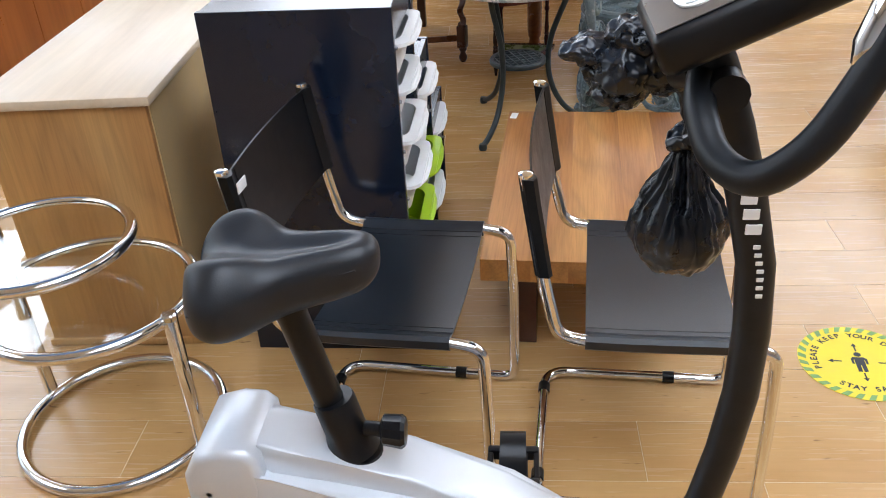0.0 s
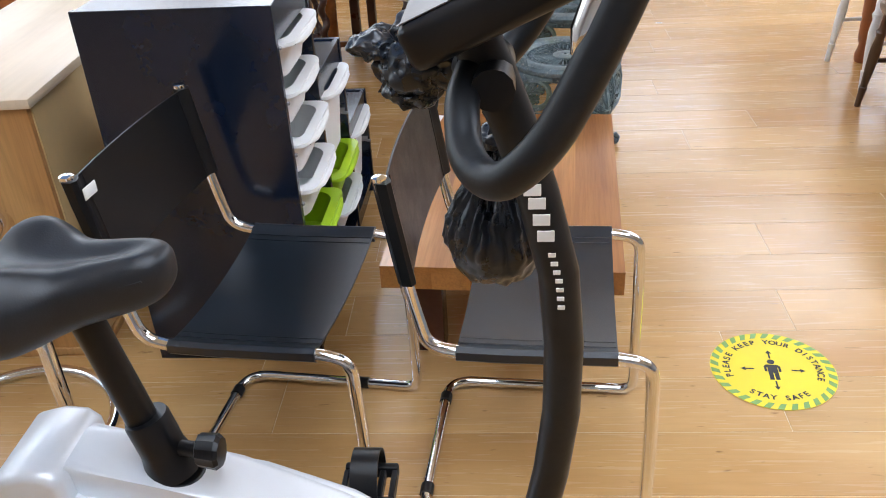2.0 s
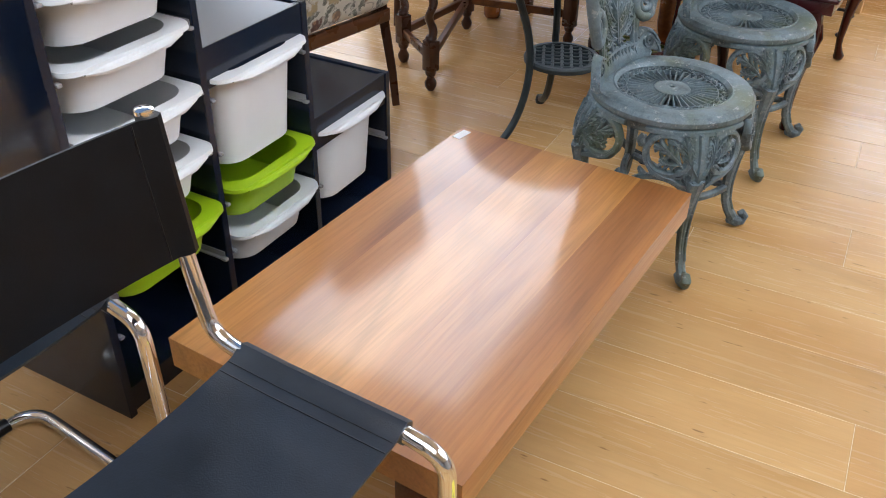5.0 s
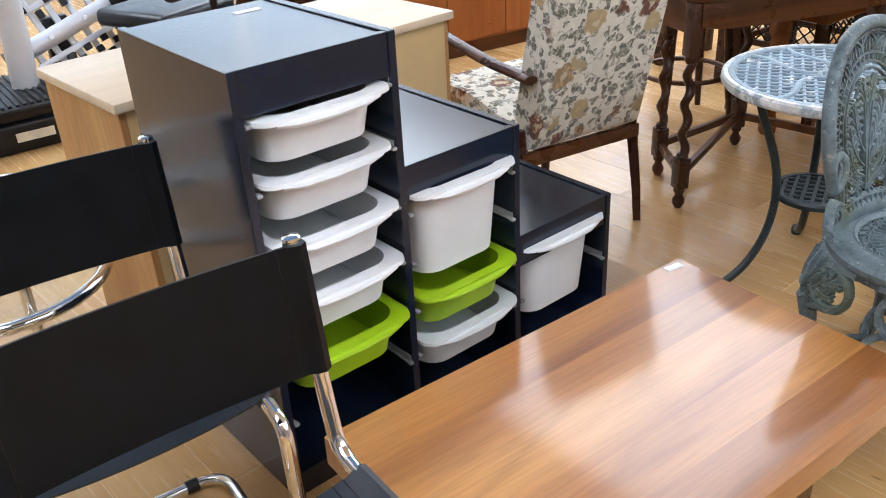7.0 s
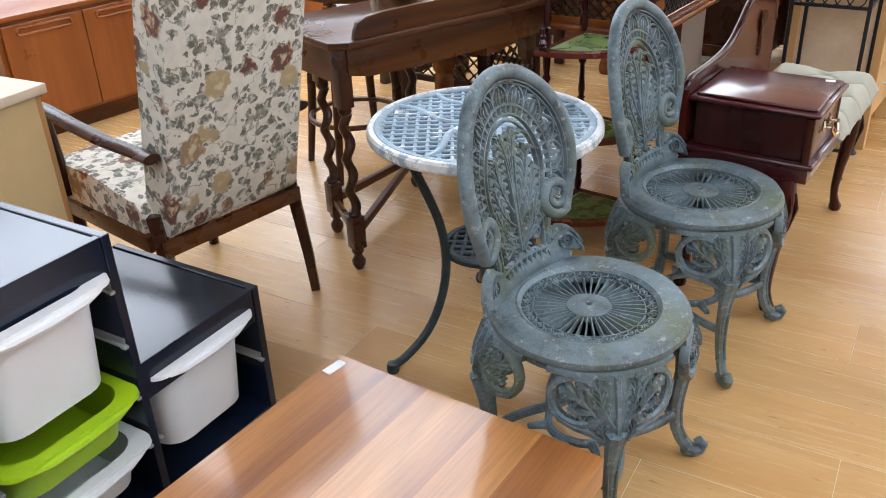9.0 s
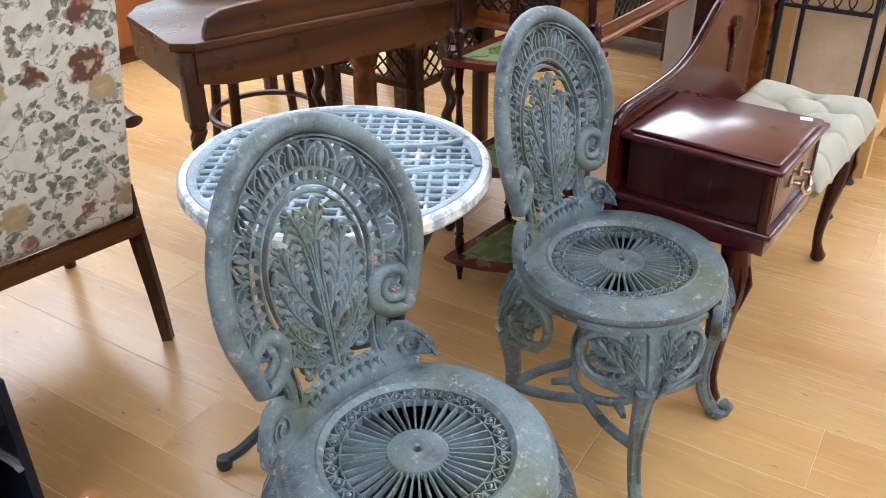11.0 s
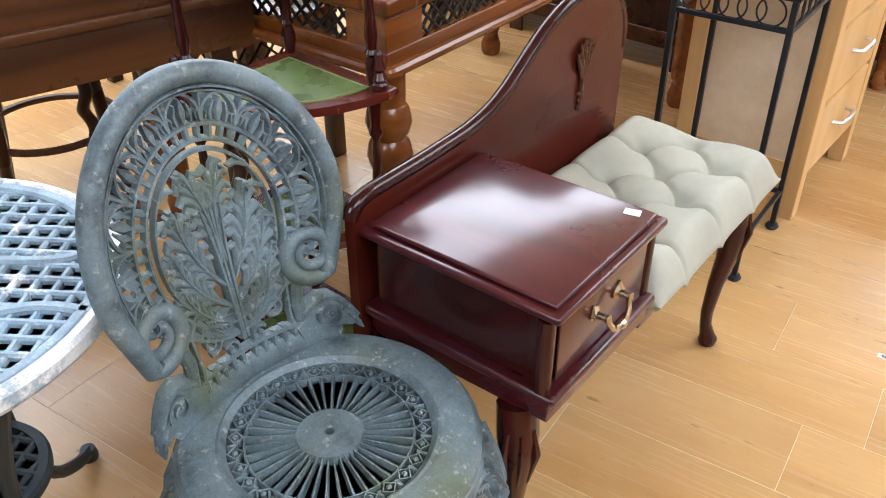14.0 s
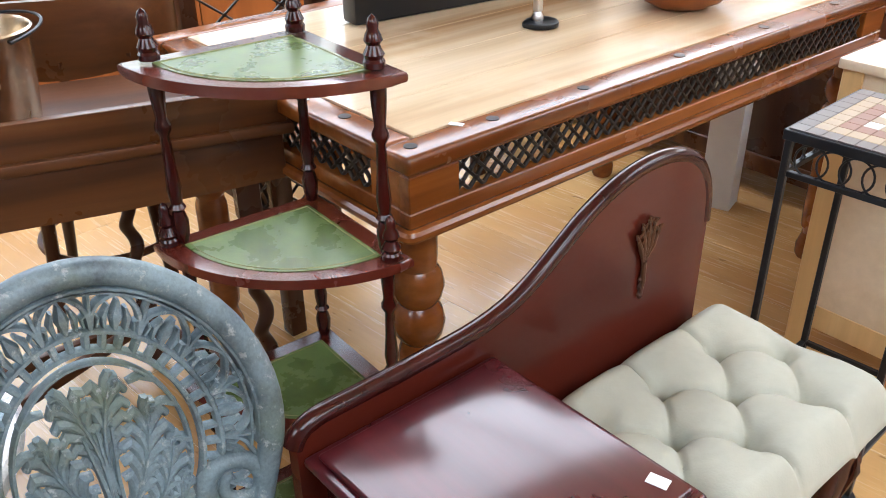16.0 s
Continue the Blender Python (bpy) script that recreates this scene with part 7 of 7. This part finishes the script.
def office_chair_back(m):
    ob = thing("office_chair", m, "black office chair with a padded back", "office chair")
    bm = B()
    box(bm, -0.04, 0.04, -0.22, 0.22, 0.55, 0.98, 0.035, seg=3)
    part("backrest", bm, LEATHER, ob)
    bm = B()
    box(bm, 0.02, 0.46, -0.23, 0.23, 0.42, 0.50, 0.03, seg=3)
    part("seat", bm, LEATHER, ob)
    bm = B()
    tube(bm, [(0.24, 0, 0.42), (0.24, 0, 0.08)], 0.025, 10)
    tube(bm, bent([(0.2, 0, 0.43), (-0.06, 0, 0.43), (-0.055, 0, 0.6)], 0.05), 0.016, 8)
    part("column", bm, BLACK, ob)
    for k in range(5):
        a = radians(72 * k)
        bm = B()
        tube(bm, [(0.24, 0, 0.09), (0.24 + 0.27 * math.cos(a), 0.27 * math.sin(a), 0.055)], [0.02, 0.014], 8)
        arm = part("base_arm", bm, BLACK, ob)
        bm = B()
        lathe(bm, [(0, -0.012), (0.026, -0.012), (0.026, 0.012), (0, 0.012)], 12, m=pose(0.24 + 0.27 * math.cos(a), 0.27 * math.sin(a), 0.0265, 90, 0, 72 * k))
        part("castor", bm, BLACK, arm)
    return ob


office_chair_back(pose(-2.72, 3.10, 0, 0, 0, 200))


# ---- dining chairs along the aisle ----
def spindle_chair(m, wood_mat, seat_mat, label, group):
    """Local x to the sitter's front; feet on the floor."""
    ob = thing("spindle_chair", m, label, "chair", group)
    W, D = 0.40, 0.40
    bm = B()
    poly = [(v.x, v.y) for v in bent([(0.02, -W / 2, 0), (0.02, W / 2, 0), (-D, W / 2 - 0.03, 0), (-D, -W / 2 + 0.03, 0)], 0.09, 6, True)]
    prism(bm, poly, 0.415, 0.45, 0.012)
    part("seat", bm, seat_mat, ob)
    prof = ((0.0115, 0.0), (0.014, 0.06), (0.017, 0.085), (0.013, 0.09), (0.019, 0.17), (0.022, 0.25), (0.016, 0.30), (0.023, 0.32), (0.015, 0.335), (0.015, 0.415))
    for x, sx in ((-0.03, 0.03), (-D + 0.06, -0.06)):
        for s in (-1, 1):
            bm = B()
            y = s * (W / 2 - 0.045)
            tube(bm, [(x + sx * (0.415 - z) / 0.415, y + s * 0.045 * (0.415 - z) / 0.415, z) for r, z in prof], [r for r, z in prof], 12)
            part("leg", bm, wood_mat, ob)
    for s in (-1, 1):
        bm = B()
        y = s * (W / 2 - 0.02)
        tube(bm, [(0.0, y, 0.2), (-D / 2, y, 0.2), (-D + 0.02, y, 0.2)], [0.009, 0.012, 0.009], 8)
        part("stretcher", bm, wood_mat, ob)
    bm = B()
    tube(bm, [(-D / 2, -W / 2 + 0.02, 0.2), (-D / 2, W / 2 - 0.02, 0.2)], 0.010, 8)
    part("stretcher", bm, wood_mat, ob)
    for k in range(6):
        bm = B()
        y = -0.14 + 0.056 * k
        tube(bm, [(-D + 0.03, y, 0.45), (-D - 0.04, y * 1.12, 0.82)], 0.009, 8)
        part("spindle", bm, wood_mat, ob)
    bm = B()
    tube(bm, [(-D - 0.03, -0.20, 0.83), (-D - 0.055, 0, 0.84), (-D - 0.03, 0.20, 0.83)], 0.022, 10, flat=1.6)
    part("crest_rail", bm, wood_mat, ob)
    return ob


GREYSEAT = wood("worn_brown_seat", (0.14, 0.10, 0.08), (0.22, 0.17, 0.14), (0.30, 0.25, 0.22), 0, 8, 0.35, 0.2)
WHITEPAINT = plain("white_gloss_paint", (0.78, 0.78, 0.77), 0.4, var=0.04)
ORANGE = wood("orange_turned_leg", (0.30, 0.09, 0.03), (0.38, 0.12, 0.04), (0.44, 0.16, 0.06), 2, 8, 0.3, 0.2)
sc = spindle_chair(pose(1.61, 3.50, 0, 0, 0, 183), BROWN_CHAIR, GREYSEAT, "brown-stained turned wooden dining chair with a worn seat", "brown chairs along the aisle")
copy_thing(sc, pose(1.60, 3.01, 0, 0, 0, 181))
copy_thing(sc, pose(1.595, 2.53, 0, 0, 0, 180))
spindle_chair(pose(1.66, 4.07, 0, 0, 0, 183), WHITEPAINT, WHITEPAINT, "white-painted wooden dining chair standing by the aisle", "")


def dining_table(m):
    ob = thing("dining_table", m, "orange-brown dining table behind the aisle chairs", "dining table")
    bm = B()
    box(bm, 0, 0.9, 0, 1.9, 0.72, 0.75, 0.006)
    part("tabletop", bm, TEAK, ob)
    for x in (0.08, 0.82):
        for y in (0.1, 1.8):
            turned_leg(ob, x, y, 0.7198, ORANGE)
    return ob


dining_table(pose(1.72, 2.45, 0))


# ---- floor sticker and small labels ----
def text_mesh(body, size):
    cu = bpy.data.curves.new("lettering", "FONT")
    cu.body, cu.size, cu.align_x, cu.align_y, cu.offset = body, size, "CENTER", "CENTER", size * 0.03
    tmp = bpy.data.objects.new("lettering", cu)
    scene.collection.objects.link(tmp)
    me = bpy.data.meshes.new_from_object(tmp.evaluated_get(bpy.context.evaluated_depsgraph_get()))
    bpy.data.objects.remove(tmp)
    me.materials.append(PRINT)
    return me


def floor_sticker(m):
    ob = thing("floor_sticker", m, "round yellow distancing sticker with green striped edge on the floor", "sticker", "floor stickers")
    R = 0.152

    def disc(name, poly, z, mat, label=""):
        bm = B()
        prism(bm, poly, z - 0.0006, z)
        return part(name, bm, mat, ob, label)

    disc("disc", arc(0, 0, R, 0, 354, 59), 0.0012, YELLOW, "yellow vinyl disc")
    for k in range(30):
        a = 12 * k
        poly = [(r * math.cos(radians(b)), r * math.sin(radians(b))) for r, b in ((R - 0.001, a), (R - 0.001, a + 6), (R - 0.021, a + 10), (R - 0.021, a + 4))]
        disc("stripe", poly, 0.0017, STICK_GREEN)
    for word, a0, a1, up in (("PLEASE KEEP YOUR DISTANCE", 196, -16, True), ("STAY SAFE", 235, 305, False)):
        n = len(word)
        for i, ch in enumerate(word):
            if ch == " ":
                continue
            a = a0 + (a1 - a0) * i / (n - 1)
            r = 0.112 if up else 0.110
            again("letter", text_mesh(ch, 0.0235), ob, pose(r * math.cos(radians(a)), r * math.sin(radians(a)), 0.0022, 0, 0, a - 90 if up else a + 90))
    for a in (0, 90, 180, 270):
        c, s = math.cos(radians(a)), math.sin(radians(a))
        loc = [(0.045, -0.002), (0.066, -0.002), (0.066, -0.007), (0.078, 0), (0.066, 0.007), (0.066, 0.002), (0.045, 0.002)]
        disc("arrow", [(x * c - y * s, x * s + y * c) for x, y in loc], 0.0017, PRINT)
    disc("figure_head", arc(0, 0.031, 0.009, 0, 345, 23), 0.0017, PRINT)
    disc("figure_body", [(-0.020, -0.008), (-0.020, 0.012), (-0.014, 0.019), (0.014, 0.019), (0.020, 0.012), (0.020, -0.008), (0.014, -0.008), (0.014, 0.008), (0.012, 0.008), (0.012, -0.04), (0.002, -0.04), (0.001, -0.012), (-0.001, -0.012), (-0.002, -0.04), (-0.012, -0.04), (-0.012, 0.008), (-0.014, 0.008), (-0.014, -0.008)], 0.0017, PRINT)
    return ob


st = floor_sticker(pose(0.827, 1.960, 0.0006, 0, 0, -4))
copy_thing(st, pose(-1.995, 2.15, 0.0006, 0, 0, 10))
tg = thing("lot_tag", pose(0.969, 4.957, 0.0005, 0, 0, -2), "small white numbered paper tag lying on the floor", "label")
bm = B()
box(bm, -0.017, 0.017, -0.008, 0.008, 0, 0.0006)
part("paper", bm, WHITE, tg)
again("number", text_mesh("482", 0.015), tg, pose(0, 0, 0.0008))


# ---- floor planks ----
plank_w, plank_l = 0.1945, 1.215
bm = B()
box(bm, 0, plank_l - 0.0012, 0, plank_w - 0.0010, -0.007, 0.0, 0.0007, seg=1)
proto = part("plank", bm, FLOOR, floor)
plank_mesh = proto.data
bpy.data.objects.remove(proto)
rest = B()
TILT = pose(0, 0, 0, 0, 0, 1.2)
row = 0
y = -3.3
rng = random.Random(4)
while y < Y1 - plank_w:
    x = X0 + 0.3 - rng.random() * plank_l
    yy = 1.915 + (row - 27) * plank_w
    row += 1
    y = yy + plank_w
    if yy < Y0:
        continue
    while x < X1 - 0.1:
        m = TILT @ pose(x, yy, 0)
        if -2.6 < x < 2.3 and 0.3 < yy < 6.6:
            again("plank", plank_mesh, floor, m)
        else:
            box(rest, 0, plank_l - 0.0012, 0, plank_w - 0.0010, -0.007, -0.0002, 0, m)
        x += plank_l
far = part("far_planks", rest, FLOOR, floor)
far["kind"] = "stuff"
